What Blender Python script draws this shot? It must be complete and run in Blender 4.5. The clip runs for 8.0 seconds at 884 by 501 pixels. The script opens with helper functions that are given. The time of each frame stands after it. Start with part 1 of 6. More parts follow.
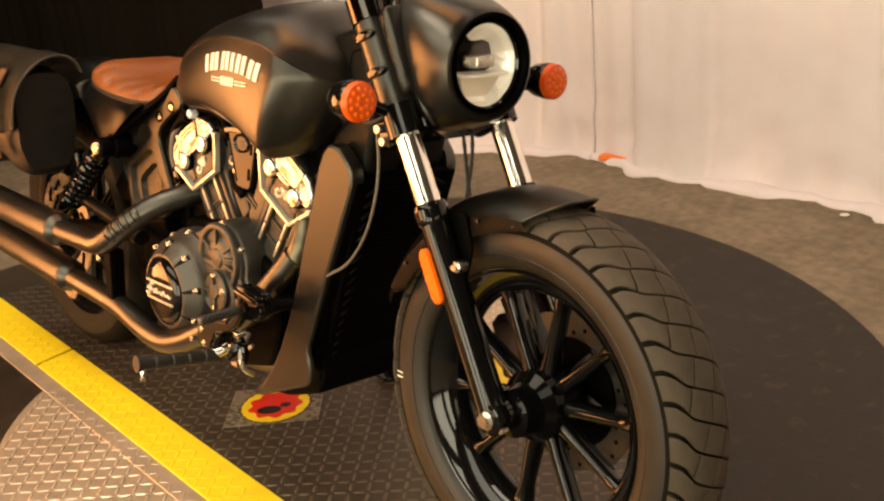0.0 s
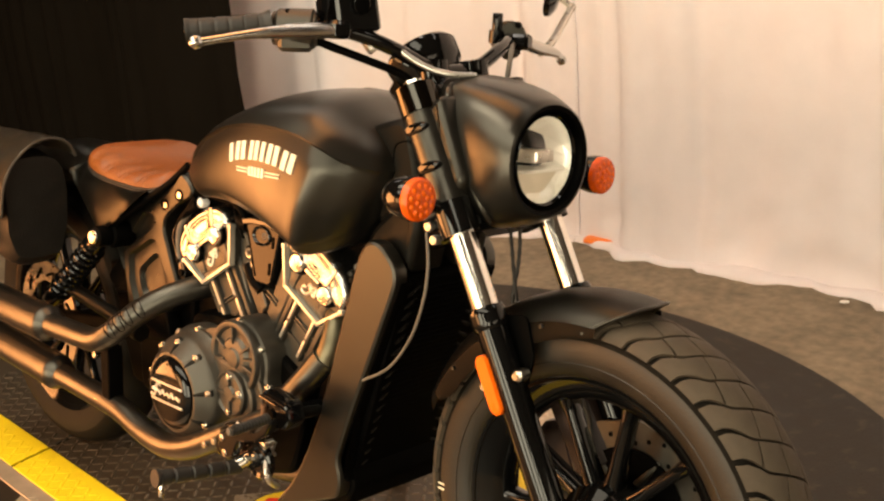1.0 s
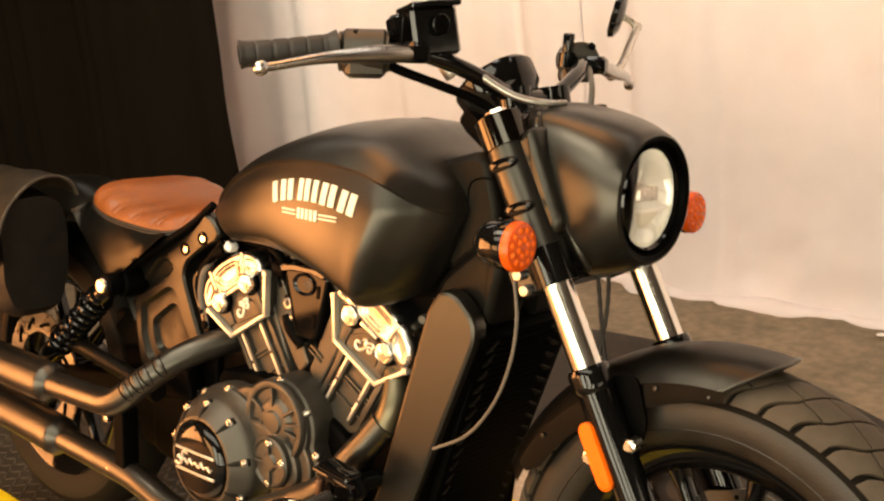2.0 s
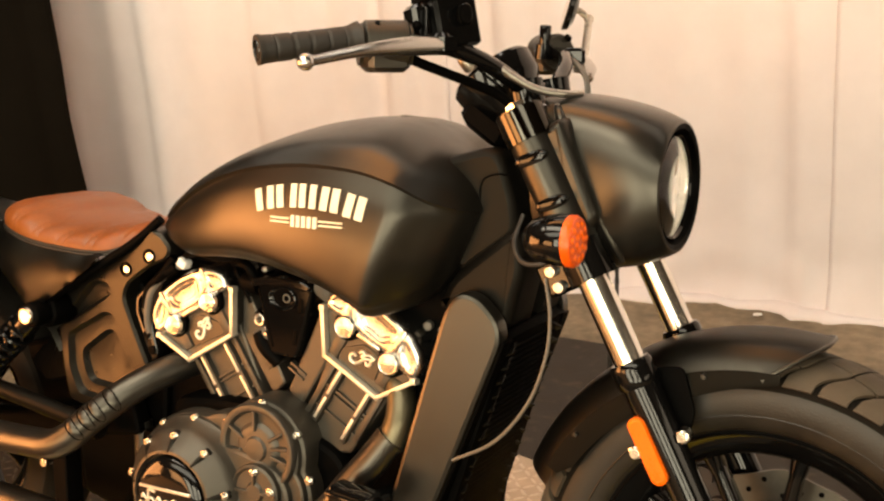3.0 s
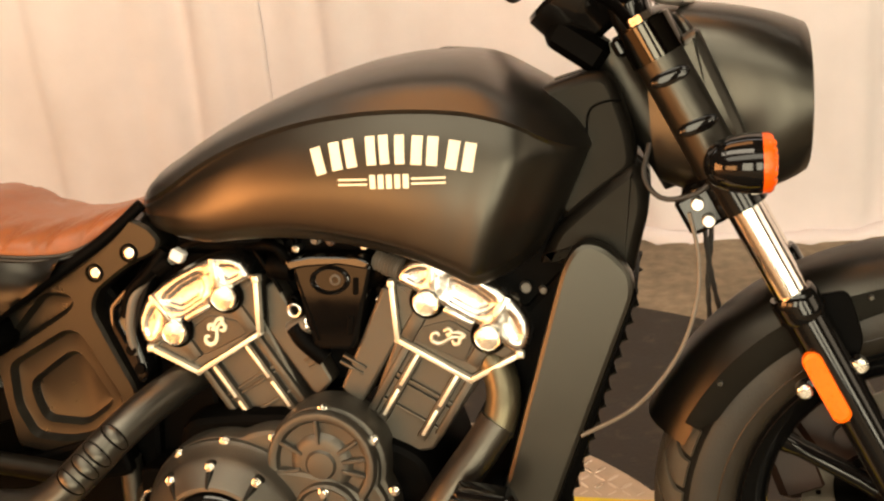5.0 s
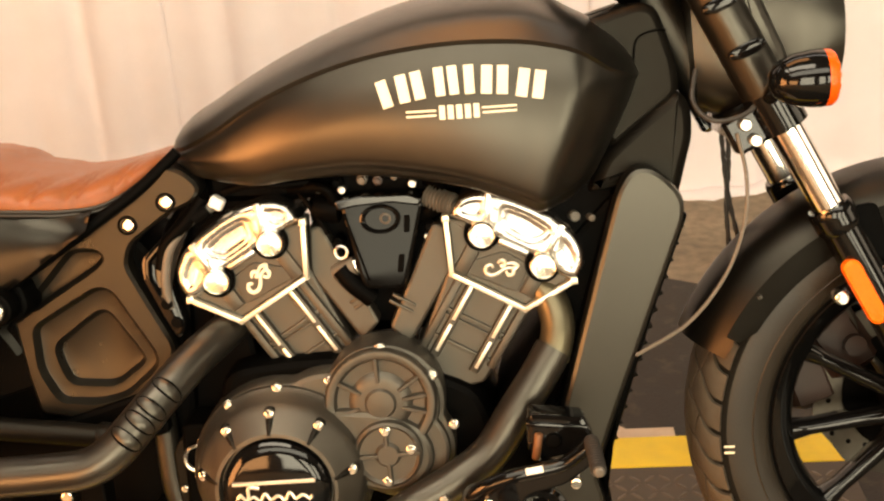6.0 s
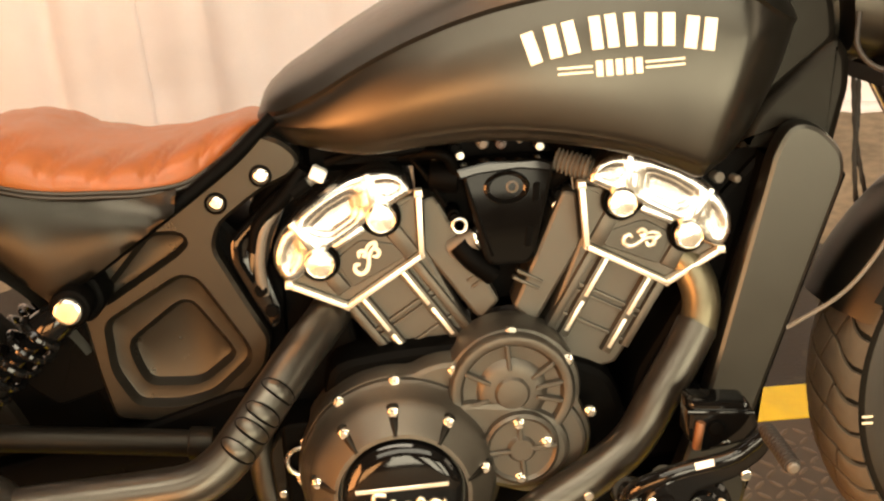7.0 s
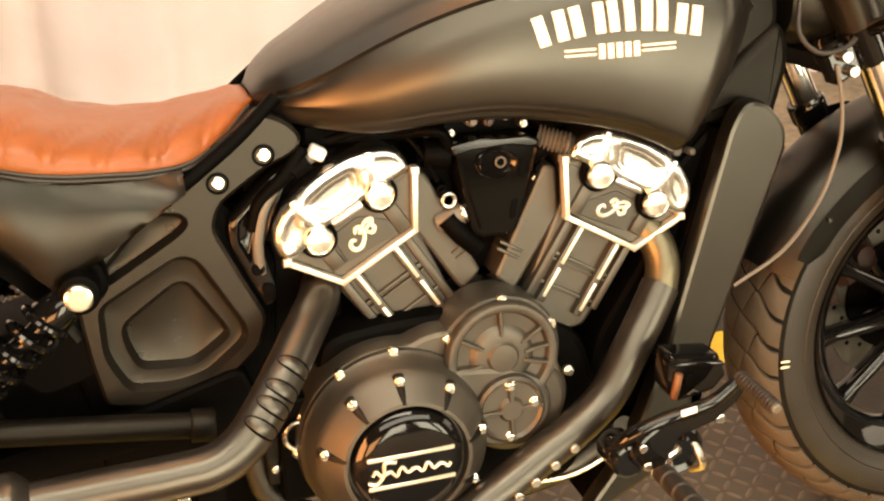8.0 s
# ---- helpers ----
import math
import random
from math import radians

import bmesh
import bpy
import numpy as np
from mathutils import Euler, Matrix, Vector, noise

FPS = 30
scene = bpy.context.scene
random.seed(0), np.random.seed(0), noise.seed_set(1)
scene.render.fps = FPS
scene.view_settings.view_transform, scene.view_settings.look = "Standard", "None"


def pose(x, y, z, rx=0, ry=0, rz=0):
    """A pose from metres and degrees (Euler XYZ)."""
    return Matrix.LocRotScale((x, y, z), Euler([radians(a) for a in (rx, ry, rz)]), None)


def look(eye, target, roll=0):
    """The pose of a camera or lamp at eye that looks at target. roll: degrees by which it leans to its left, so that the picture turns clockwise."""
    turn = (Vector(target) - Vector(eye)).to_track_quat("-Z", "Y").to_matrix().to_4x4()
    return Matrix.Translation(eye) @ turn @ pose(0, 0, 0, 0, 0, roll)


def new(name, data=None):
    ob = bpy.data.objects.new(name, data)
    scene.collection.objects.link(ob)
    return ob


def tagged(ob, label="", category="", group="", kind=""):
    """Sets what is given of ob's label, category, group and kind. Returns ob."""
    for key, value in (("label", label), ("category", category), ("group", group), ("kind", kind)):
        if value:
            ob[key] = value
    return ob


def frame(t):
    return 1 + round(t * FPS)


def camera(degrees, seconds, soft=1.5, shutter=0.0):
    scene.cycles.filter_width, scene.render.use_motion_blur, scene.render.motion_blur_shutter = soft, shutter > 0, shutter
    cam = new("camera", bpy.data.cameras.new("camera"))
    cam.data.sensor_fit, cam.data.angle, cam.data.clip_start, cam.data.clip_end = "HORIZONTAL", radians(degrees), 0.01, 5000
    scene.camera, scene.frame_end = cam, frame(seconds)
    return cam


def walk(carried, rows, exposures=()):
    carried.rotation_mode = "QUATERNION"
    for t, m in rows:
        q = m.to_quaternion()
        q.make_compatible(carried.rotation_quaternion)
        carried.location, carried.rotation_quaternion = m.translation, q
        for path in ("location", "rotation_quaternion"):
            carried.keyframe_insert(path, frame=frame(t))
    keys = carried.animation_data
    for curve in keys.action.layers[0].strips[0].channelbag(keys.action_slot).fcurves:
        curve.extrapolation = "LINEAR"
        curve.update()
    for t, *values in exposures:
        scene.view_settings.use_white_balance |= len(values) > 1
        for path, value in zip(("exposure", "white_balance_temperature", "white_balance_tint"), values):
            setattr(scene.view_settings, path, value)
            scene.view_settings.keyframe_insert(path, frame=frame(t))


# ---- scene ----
# A motorcycle on a showroom turntable in front of a drape; the camera drifts from its front wheel along its right side.
cam = camera(43.2, 8.0, soft=2.3)
PATH = [
    (0, (1.114, -1.073, 1.209), (-0.179, 0.024, 0.550), -6.4),
    (0.5, (0.990, -1.118, 1.236), (-0.255, 0.071, 0.643), -5.2),
    (1, (0.892, -1.123, 1.237), (-0.341, 0.091, 0.672), -4.9),
    (1.5, (0.731, -1.092, 1.228), (-0.487, 0.145, 0.681), -5.2),
    (2, (0.606, -1.103, 1.225), (-0.568, 0.181, 0.689), -4.9),
    (2.2, (0.544, -1.123, 1.224), (-0.590, 0.197, 0.692), -4.5),
    (3.3, (0.216, -1.259, 1.220), (-0.588, 0.276, 0.662), -4.7),
    (3.5, (0.165, -1.246, 1.211), (-0.622, 0.298, 0.654), -4.8),
    (4, (0.009, -1.177, 1.197), (-0.711, 0.386, 0.602), -6.2),
    (4.2, (-0.027, -1.155, 1.202), (-0.723, 0.407, 0.576), -7.0),
    (5.3, (-0.384, -1.256, 1.179), (-0.621, 0.421, 0.513), -5.1),
    (5.5, (-0.437, -1.279, 1.185), (-0.603, 0.402, 0.509), -4.8),
    (6, (-0.568, -1.295, 1.143), (-0.654, 0.389, 0.458), -5.1),
    (6.5, (-0.718, -1.205, 1.154), (-0.740, 0.445, 0.385), -5.1),
    (7, (-0.830, -1.121, 1.157), (-0.763, 0.505, 0.342), -4.8),
    (7.5, (-0.958, -1.089, 1.165), (-0.726, 0.506, 0.319), -2.6),
    (8, (-1.114, -1.112, 1.193), (-0.644, 0.415, 0.322), 0.3),
]
walk(cam, [(t, look(eye, target, roll)) for t, eye, target, roll in PATH], [(0, 0.18), (2, 0.28), (4, 0.22), (5.5, 0.38), (7, 0.69), (8, 0.88)])

# ---- world and lamps ----
world = bpy.data.worlds.new("world")
scene.world = world
world.use_nodes = True
world.node_tree.nodes["Background"].inputs[0].default_value = (1.0, 0.88, 0.74, 1)
world.node_tree.nodes["Background"].inputs[1].default_value = 0.002
scene.view_settings.exposure = 0.0


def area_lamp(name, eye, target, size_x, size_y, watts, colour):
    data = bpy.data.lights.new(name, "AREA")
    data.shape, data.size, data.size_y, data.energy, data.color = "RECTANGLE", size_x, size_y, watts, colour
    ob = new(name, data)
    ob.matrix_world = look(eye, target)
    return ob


# area lights added out of view; the overhead ones fill bike and drape
area_lamp("overhead_fill_front", (-0.364, -2.275, 2.912), (-0.455, -1.456, 0.000), 4.550, 1.456, 87.0, (1.0, 0.91, 0.70))
# bright bank added behind the camera, split in three for narrow streaks
for x in (-0.720, 1.183, 3.086):
    area_lamp("camera_side_fill", (x, -4.413, 1.229), (x, 0.000, 0.910), 1.250, 2.093, 65.5, (1.0, 0.89, 0.64))
area_lamp("overhead_fill_middle", (-1.092, -0.910, 2.821), (-0.910, 0.364, 0.000), 2.184, 0.637, 37.0, (1.0, 0.87, 0.66))
# unseen, placed from the orange reflections along the tops of tank and cowl
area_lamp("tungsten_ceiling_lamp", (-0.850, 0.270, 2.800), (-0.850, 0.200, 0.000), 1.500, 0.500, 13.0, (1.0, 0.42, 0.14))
area_lamp("overhead_fill_drape", (-1.000, 0.910, 2.866), (-1.000, 1.820, 0.546), 5.400, 0.273, 16.8, (1.0, 0.89, 0.76))
# unseen warm sources added where the orange reflections on the flank point
area_lamp("warm_side_source", (-3.367, -2.275, 0.773), (0.273, -4.186, 0.728), 3.094, 1.365, 208.0, (1.0, 0.38, 0.11))
area_lamp("warm_corner_fill", (-2.821, -4.368, 0.864), (-2.821, 0.000, 0.819), 1.911, 1.365, 82.0, (1.0, 0.46, 0.16))
# added ahead of the bike to brighten headlight and cowl
area_lamp("bike_front_fill", (4.596, -1.092, 1.547), (0.000, -0.546, 0.819), 2.912, 1.547, 29.8, (1.0, 0.82, 0.58))

# ---- materials ----
def material(name, colour, rough=0.5, metal=0.0, vary=0.15, grain=40.0, bump=0.0, bump_scale=200.0, coat=0.0, rough_vary=0.08, spots=0.0, spot_colour=(0.2, 0.16, 0.12), spot_scale=6.0, spec=0.5, coords="Object"):
    m = bpy.data.materials.new(name)
    m.use_nodes = True
    nt = m.node_tree
    n, l = nt.nodes, nt.links
    p = n["Principled BSDF"]
    tc = n.new("ShaderNodeTexCoord")
    fine, coarse = n.new("ShaderNodeTexNoise"), n.new("ShaderNodeTexNoise")
    fine.inputs["Scale"].default_value, fine.inputs["Detail"].default_value = grain, 6
    coarse.inputs["Scale"].default_value, coarse.inputs["Detail"].default_value = grain * 0.12, 4
    l.new(tc.outputs[coords], fine.inputs["Vector"])
    l.new(tc.outputs[coords], coarse.inputs["Vector"])
    mix = n.new("ShaderNodeMath")
    mix.operation = "ADD"
    l.new(fine.outputs["Fac"], mix.inputs[0])
    l.new(coarse.outputs["Fac"], mix.inputs[1])
    ramp = n.new("ShaderNodeMapRange")
    ramp.inputs["From Min"].default_value, ramp.inputs["From Max"].default_value = 0.6, 1.4
    ramp.inputs["To Min"].default_value, ramp.inputs["To Max"].default_value = 1 - vary, 1 + vary
    l.new(mix.outputs[0], ramp.inputs["Value"])
    scale = n.new("ShaderNodeVectorMath")
    scale.operation = "SCALE"
    scale.inputs[0].default_value = colour
    l.new(ramp.outputs[0], scale.inputs["Scale"])
    out = scale.outputs[0]
    if spots:
        sp = n.new("ShaderNodeTexNoise")
        sp.inputs["Scale"].default_value, sp.inputs["Detail"].default_value, sp.inputs["Roughness"].default_value = spot_scale, 8, 0.65
        l.new(tc.outputs[coords], sp.inputs["Vector"])
        sr = n.new("ShaderNodeMapRange")
        sr.inputs["From Min"].default_value, sr.inputs["From Max"].default_value = 0.56, 0.70
        sr.inputs["To Max"].default_value = spots
        l.new(sp.outputs["Fac"], sr.inputs["Value"])
        mx = n.new("ShaderNodeMix")
        mx.data_type = "RGBA"
        l.new(sr.outputs[0], mx.inputs["Factor"])
        l.new(out, mx.inputs["A"])
        mx.inputs["B"].default_value = (*spot_colour, 1)
        out = mx.outputs["Result"]
    l.new(out, p.inputs["Base Color"])
    rr = n.new("ShaderNodeMapRange")
    rr.inputs["From Min"].default_value, rr.inputs["From Max"].default_value = 0.6, 1.4
    rr.inputs["To Min"].default_value, rr.inputs["To Max"].default_value = max(0.02, rough - rough_vary), min(1.0, rough + rough_vary)
    l.new(mix.outputs[0], rr.inputs["Value"])
    l.new(rr.outputs[0], p.inputs["Roughness"])
    p.inputs["Metallic"].default_value = metal
    p.inputs["Specular IOR Level"].default_value = spec
    p.inputs["Coat Weight"].default_value = coat
    p.inputs["Coat Roughness"].default_value = 0.08
    if bump:
        bn, bp = n.new("ShaderNodeTexNoise"), n.new("ShaderNodeBump")
        bn.inputs["Scale"].default_value, bn.inputs["Detail"].default_value = bump_scale, 5
        l.new(tc.outputs[coords], bn.inputs["Vector"])
        bp.inputs["Strength"].default_value, bp.inputs["Distance"].default_value = bump, 0.002
        l.new(bn.outputs["Fac"], bp.inputs["Height"])
        l.new(bp.outputs["Normal"], p.inputs["Normal"])
    return m


MATTE = material("matte_black_paint", (0.0045, 0.0042, 0.0036), 0.32, spec=0.73, vary=0.12, grain=60, bump=0.05, bump_scale=900, rough_vary=0.04)
SATIN = material("satin_black_casting", (0.007, 0.0063, 0.0052), 0.38, spec=0.8, vary=0.2, grain=50, bump=0.25, bump_scale=700)
ENGINE = material("engine_black_finish", (0.018, 0.0155, 0.0125), 0.42, spec=0.9, vary=0.22, grain=45, bump=0.25, bump_scale=800)
GLOSS = material("gloss_black", (0.003, 0.003, 0.003), 0.06, spec=0.32, vary=0.1, coat=0.12, rough_vary=0.03)
FRAMEPAINT = material("frame_black_paint", (0.006, 0.0052, 0.0041), 0.30, spec=0.36, vary=0.2, grain=40, bump=0.12, bump_scale=700, rough_vary=0.05)
# near black, hardly any sheen; also puts shade into gaps by colour
DARK = material("near_black", (0.0012, 0.0011, 0.0010), 0.5, spec=0.03, vary=0.25, grain=70, bump=0.2, bump_scale=500)
LOWSHEEN = material("low_sheen_black", (0.004, 0.0035, 0.0029), 0.45, spec=0.16, vary=0.2, grain=50, bump=0.1, bump_scale=600)
BLACKCHROME = material("black_chrome", (0.055, 0.052, 0.046), 0.07, metal=1.0, vary=0.05, rough_vary=0.02)
DEEPGLOSS = material("deep_black_gloss", (0.0025, 0.0025, 0.0025), 0.06, spec=0.11, vary=0.1, rough_vary=0.03)
CLEARSHEET = material("clear_floor_film", (0.17, 0.145, 0.11), 0.28, spec=0.6, vary=0.6, grain=70, bump=0.6, bump_scale=90)
CHROME = material("polished_chrome", (0.86, 0.83, 0.78), 0.15, metal=1.0, vary=0.03, rough_vary=0.03, grain=20)
CAST = material("polished_cast_alloy", (0.56, 0.55, 0.525), 0.21, metal=1.0, vary=0.06, grain=30, bump=0.06, bump_scale=120, rough_vary=0.08)
BOWL = material("bright_reflector", (0.95, 0.93, 0.88), 0.32, metal=0.55, vary=0.03, grain=30)
STEEL = material("brushed_steel", (0.62, 0.59, 0.54), 0.30, metal=1.0, vary=0.12, grain=90)
DISCSTEEL = material("dull_brake_disc", (0.10, 0.092, 0.078), 0.38, metal=1.0, vary=0.15, grain=80)
BOLT = material("bolt_steel", (0.80, 0.77, 0.70), 0.22, metal=1.0, vary=0.08)
BRIGHT = material("machined_edge", (0.80, 0.74, 0.62), 0.32, metal=0.7, vary=0.08)
EXHAUST = material("matte_black_exhaust", (0.008, 0.007, 0.006), 0.33, spec=0.85, metal=0.0, vary=0.2, grain=35, bump=0.08, bump_scale=600, rough_vary=0.06)
HEATED = material("heat_tinted_steel", (0.13, 0.115, 0.075), 0.38, metal=0.9, vary=0.35, grain=25)
LEATHER = material("brown_leather", (0.225, 0.064, 0.013), 0.36, spec=0.4, vary=0.25, grain=45, bump=0.3, bump_scale=420, rough_vary=0.1)
STITCH = material("dark_piping", (0.014, 0.011, 0.008), 0.5)
BAGHIDE = material("worn_black_leather", (0.008, 0.0065, 0.005), 0.45, spec=0.35, vary=0.4, grain=30, bump=0.6, bump_scale=260, spots=0.18, spot_colour=(0.05, 0.032, 0.02), spot_scale=14)
FLAPHIDE = material("weathered_brown_hide", (0.030, 0.022, 0.013), 0.45, spec=0.5, vary=0.4, grain=26, bump=0.6, bump_scale=240, spots=0.4, spot_colour=(0.12, 0.085, 0.045), spot_scale=11)
STRAP = material("tan_strap", (0.12, 0.05, 0.018), 0.5, vary=0.3, grain=60, bump=0.3)
SIDEWALL = material("dark_sidewall_rubber", (0.015, 0.0118, 0.008), 0.46, spec=0.42, vary=0.35, grain=22, bump=0.25, bump_scale=300, spots=0.55, spot_colour=(0.05, 0.038, 0.025), spot_scale=5)
RUBBER = material("dusty_tyre_rubber", (0.072, 0.056, 0.039), 0.7, spec=0.25, vary=0.30, grain=28, bump=0.4, bump_scale=350, spots=0.35, spot_colour=(0.09, 0.07, 0.048), spot_scale=9)
DARKRUBBER = material("black_tyre_rubber", (0.014, 0.011, 0.008), 0.7, spec=0.2, vary=0.3, grain=28, bump=0.4, bump_scale=350)
# groove shade put into the colour: rubber darker than the tread blocks
GROOVE = material("darkened_groove_rubber", (0.006, 0.005, 0.0035), 0.8, spec=0.1, vary=0.2, grain=30)
GRIPRUB = material("grip_rubber", (0.016, 0.014, 0.012), 0.55, vary=0.2, bump=0.3, bump_scale=500)
DEEPAMBER = material("deep_amber_lens", (0.74, 0.088, 0.0012), 0.22, spec=0.35, vary=0.25, grain=220, bump=0.3, bump_scale=500, coat=0.2)
AMBER = material("amber_lens", (0.92, 0.140, 0.002), 0.22, spec=0.25, vary=0.25, grain=220, bump=0.3, bump_scale=500, coat=0.1)
REFLECT = material("orange_reflector", (0.95, 0.15, 0.002), 0.3, spec=0.2, vary=0.10, grain=260, bump=0.4, bump_scale=900)
CREAM = material("cream_decal", (0.80, 0.74, 0.56), 0.45, vary=0.05)
WHITE = material("white_label", (0.82, 0.80, 0.76), 0.5, vary=0.05)
CABLE = material("grey_cable", (0.10, 0.09, 0.075), 0.45, vary=0.15)
CALIPER = material("calliper_red_brown", (0.024, 0.011, 0.007), 0.4, vary=0.2)
CONCRETE = material("worn_concrete", (0.215, 0.170, 0.115), 0.75, spec=0.3, vary=0.48, grain=30, bump=0.5, bump_scale=120, spots=0.35, spot_colour=(0.12, 0.095, 0.07), spot_scale=5)
DISC = material("dark_turntable_paint", (0.018, 0.0135, 0.0085), 0.55, spec=0.3, vary=0.45, grain=14, bump=0.4, bump_scale=140, spots=0.34, spot_colour=(0.11, 0.08, 0.045), spot_scale=15)
PLATE = material("dark_tread_plate", (0.058, 0.045, 0.031), 0.42, metal=0.2, spec=0.35, vary=0.35, grain=20, bump=0.2, bump_scale=160, spots=0.3, spot_colour=(0.04, 0.03, 0.025), spot_scale=5)
BARE = material("bare_tread_plate", (0.53, 0.43, 0.32), 0.40, metal=0.5, vary=0.25, grain=18, bump=0.2, bump_scale=160, spots=0.25, spot_colour=(0.25, 0.20, 0.15), spot_scale=6)
# worn lug tops, with their highlights also put into the lighter colour
WORNLUG = material("worn_highlit_lug", (0.115, 0.090, 0.062), 0.38, metal=0.4, vary=0.5, grain=24, bump=0.1)
BARELUG = material("polished_highlit_lug", (0.66, 0.57, 0.46), 0.32, metal=0.6, vary=0.2, grain=18)
YELLOW = material("yellow_floor_paint", (0.84, 0.64, 0.010), 0.5, vary=0.12, grain=22, bump=0.25, bump_scale=180, spots=0.25, spot_colour=(0.60, 0.34, 0.02), spot_scale=7)
DRAPE = material("white_drape_cloth", (0.808, 0.755, 0.765), 0.9, spec=0.1, vary=0.05, grain=9, bump=0.3, bump_scale=500)
BLACKDRAPE = material("black_drape_cloth", (0.006, 0.0052, 0.0039), 0.95, spec=0.05, vary=0.2, grain=9, bump=0.3, bump_scale=500)
WALLPAINT = material("wall_paint", (0.05, 0.042, 0.034), 0.8, vary=0.08, grain=5)
ORANGE = material("orange_plastic", (0.90, 0.22, 0.02), 0.45, vary=0.08)
RED = material("red_decal", (0.70, 0.03, 0.015), 0.4, vary=0.08)
BLACKINK = material("black_decal", (0.012, 0.010, 0.010), 0.45)

# warm light put into the sheen of the black finishes by a specular tint
for m in (MATTE, SATIN, ENGINE, EXHAUST, FRAMEPAINT, LOWSHEEN):
    m.node_tree.nodes["Principled BSDF"].inputs["Specular Tint"].default_value = (1.0, 0.95, 0.82, 1)


def clear_glass(name, tint, rough):
    m = bpy.data.materials.new(name)
    m.use_nodes = True
    p = m.node_tree.nodes["Principled BSDF"]
    p.inputs["Base Color"].default_value = (*tint, 1)
    p.inputs["Roughness"].default_value = rough
    p.inputs["Transmission Weight"].default_value = 1.0
    p.inputs["IOR"].default_value = 1.45
    return m


GLASS = clear_glass("headlight_glass", (1, 0.98, 0.94), 0.02)

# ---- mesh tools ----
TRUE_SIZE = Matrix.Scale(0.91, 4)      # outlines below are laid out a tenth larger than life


def spline(xs, ys, x):
    """Smooth interpolation of a table."""
    xs, ys = np.asarray(xs, float), np.asarray(ys, float)
    d = np.gradient(ys, xs)
    x = float(np.clip(x, xs[0], xs[-1]))
    i = int(np.clip(np.searchsorted(xs, x) - 1, 0, len(xs) - 2))
    h = xs[i + 1] - xs[i]
    t = (x - xs[i]) / h
    return float((2 * t**3 - 3 * t**2 + 1) * ys[i] + (t**3 - 2 * t**2 + t) * h * d[i] + (3 * t**2 - 2 * t**3) * ys[i + 1] + (t**3 - t**2) * h * d[i + 1])


def smooth_path(points, steps=8):
    """Catmull-Rom through points."""
    p = [Vector(q) for q in points]
    p = [p[0] * 2 - p[1]] + p + [p[-1] * 2 - p[-2]]
    out = []
    for i in range(1, len(p) - 2):
        a, b, c, d = p[i - 1 : i + 3]
        for k in range(steps):
            t = k / steps
            out.append(0.5 * ((2 * b) + (c - a) * t + (2 * a - 5 * b + 4 * c - d) * t * t + (3 * b - a - 3 * c + d) * t**3))
    return out + [p[-2]]


def bridge(bm, rings, closed=True, cap=True):
    """Skin a list of point rings."""
    vs = [[bm.verts.new(p) for p in r] for r in rings]
    n = len(vs[0])
    for a, b in zip(vs, vs[1:]):
        for i in range(n if closed else n - 1):
            j = (i + 1) % n
            bm.faces.new((a[i], a[j], b[j], b[i]))
    if cap and closed:
        bm.faces.new(vs[0][::-1])
        bm.faces.new(vs[-1])
    return vs


def tube(bm, points, radius, segs=14, steps=8, cap=True):
    path = smooth_path(points, steps) if steps > 1 else [Vector(p) for p in points]
    rings, n = [], len(path)
    side = None
    for i, p in enumerate(path):
        d = (path[min(i + 1, n - 1)] - path[max(i - 1, 0)]).normalized()
        if side is None:
            side = d.orthogonal().normalized()
        side = (side - d * side.dot(d)).normalized()
        up = d.cross(side)
        r = radius(i / (n - 1)) if callable(radius) else radius
        rings.append([p + side * (r * math.cos(2 * math.pi * k / segs)) + up * (r * math.sin(2 * math.pi * k / segs)) for k in range(segs)])
    bridge(bm, rings, cap=cap)
    return bm


def revolve(bm, profile, origin, axis, segs=32, cap=True):
    """Turn a profile of (distance along axis, radius) about an axis."""
    axis = Vector(axis).normalized()
    side = axis.orthogonal().normalized()
    up, origin = axis.cross(side), Vector(origin)
    rings = [[origin + axis * a + (side * math.cos(2 * math.pi * k / segs) + up * math.sin(2 * math.pi * k / segs)) * r for k in range(segs)] for a, r in profile]
    bridge(bm, rings, cap=cap)
    return bm


def rod(bm, a, b, ra, rb=None, segs=14, round_off=0.0):
    a, b = Vector(a), Vector(b)
    rb = ra if rb is None else rb
    h = (b - a).length
    e = min(round_off, h * 0.4)
    prof = [(0, ra), (h, rb)] if not e else [(0, ra - e), (e * 0.3, ra - e * 0.3), (e, ra), (h - e, rb), (h - e * 0.3, rb - e * 0.3), (h, rb - e)]
    return revolve(bm, prof, a, b - a, segs)


def rounded(poly, r, steps=3):
    """Polygon with its corners rounded."""
    out, n = [], len(poly)
    for i in range(n):
        p, a, b = Vector(poly[i]), Vector(poly[i - 1]), Vector(poly[(i + 1) % n])
        da, db = (a - p), (b - p)
        ka, kb = min(r, da.length * 0.45), min(r, db.length * 0.45)
        q0, q1 = p + da.normalized() * ka, p + db.normalized() * kb
        for k in range(steps + 1):
            t = k / steps
            out.append((1 - t) ** 2 * q0 + 2 * t * (1 - t) * p + t * t * q1)
    return out


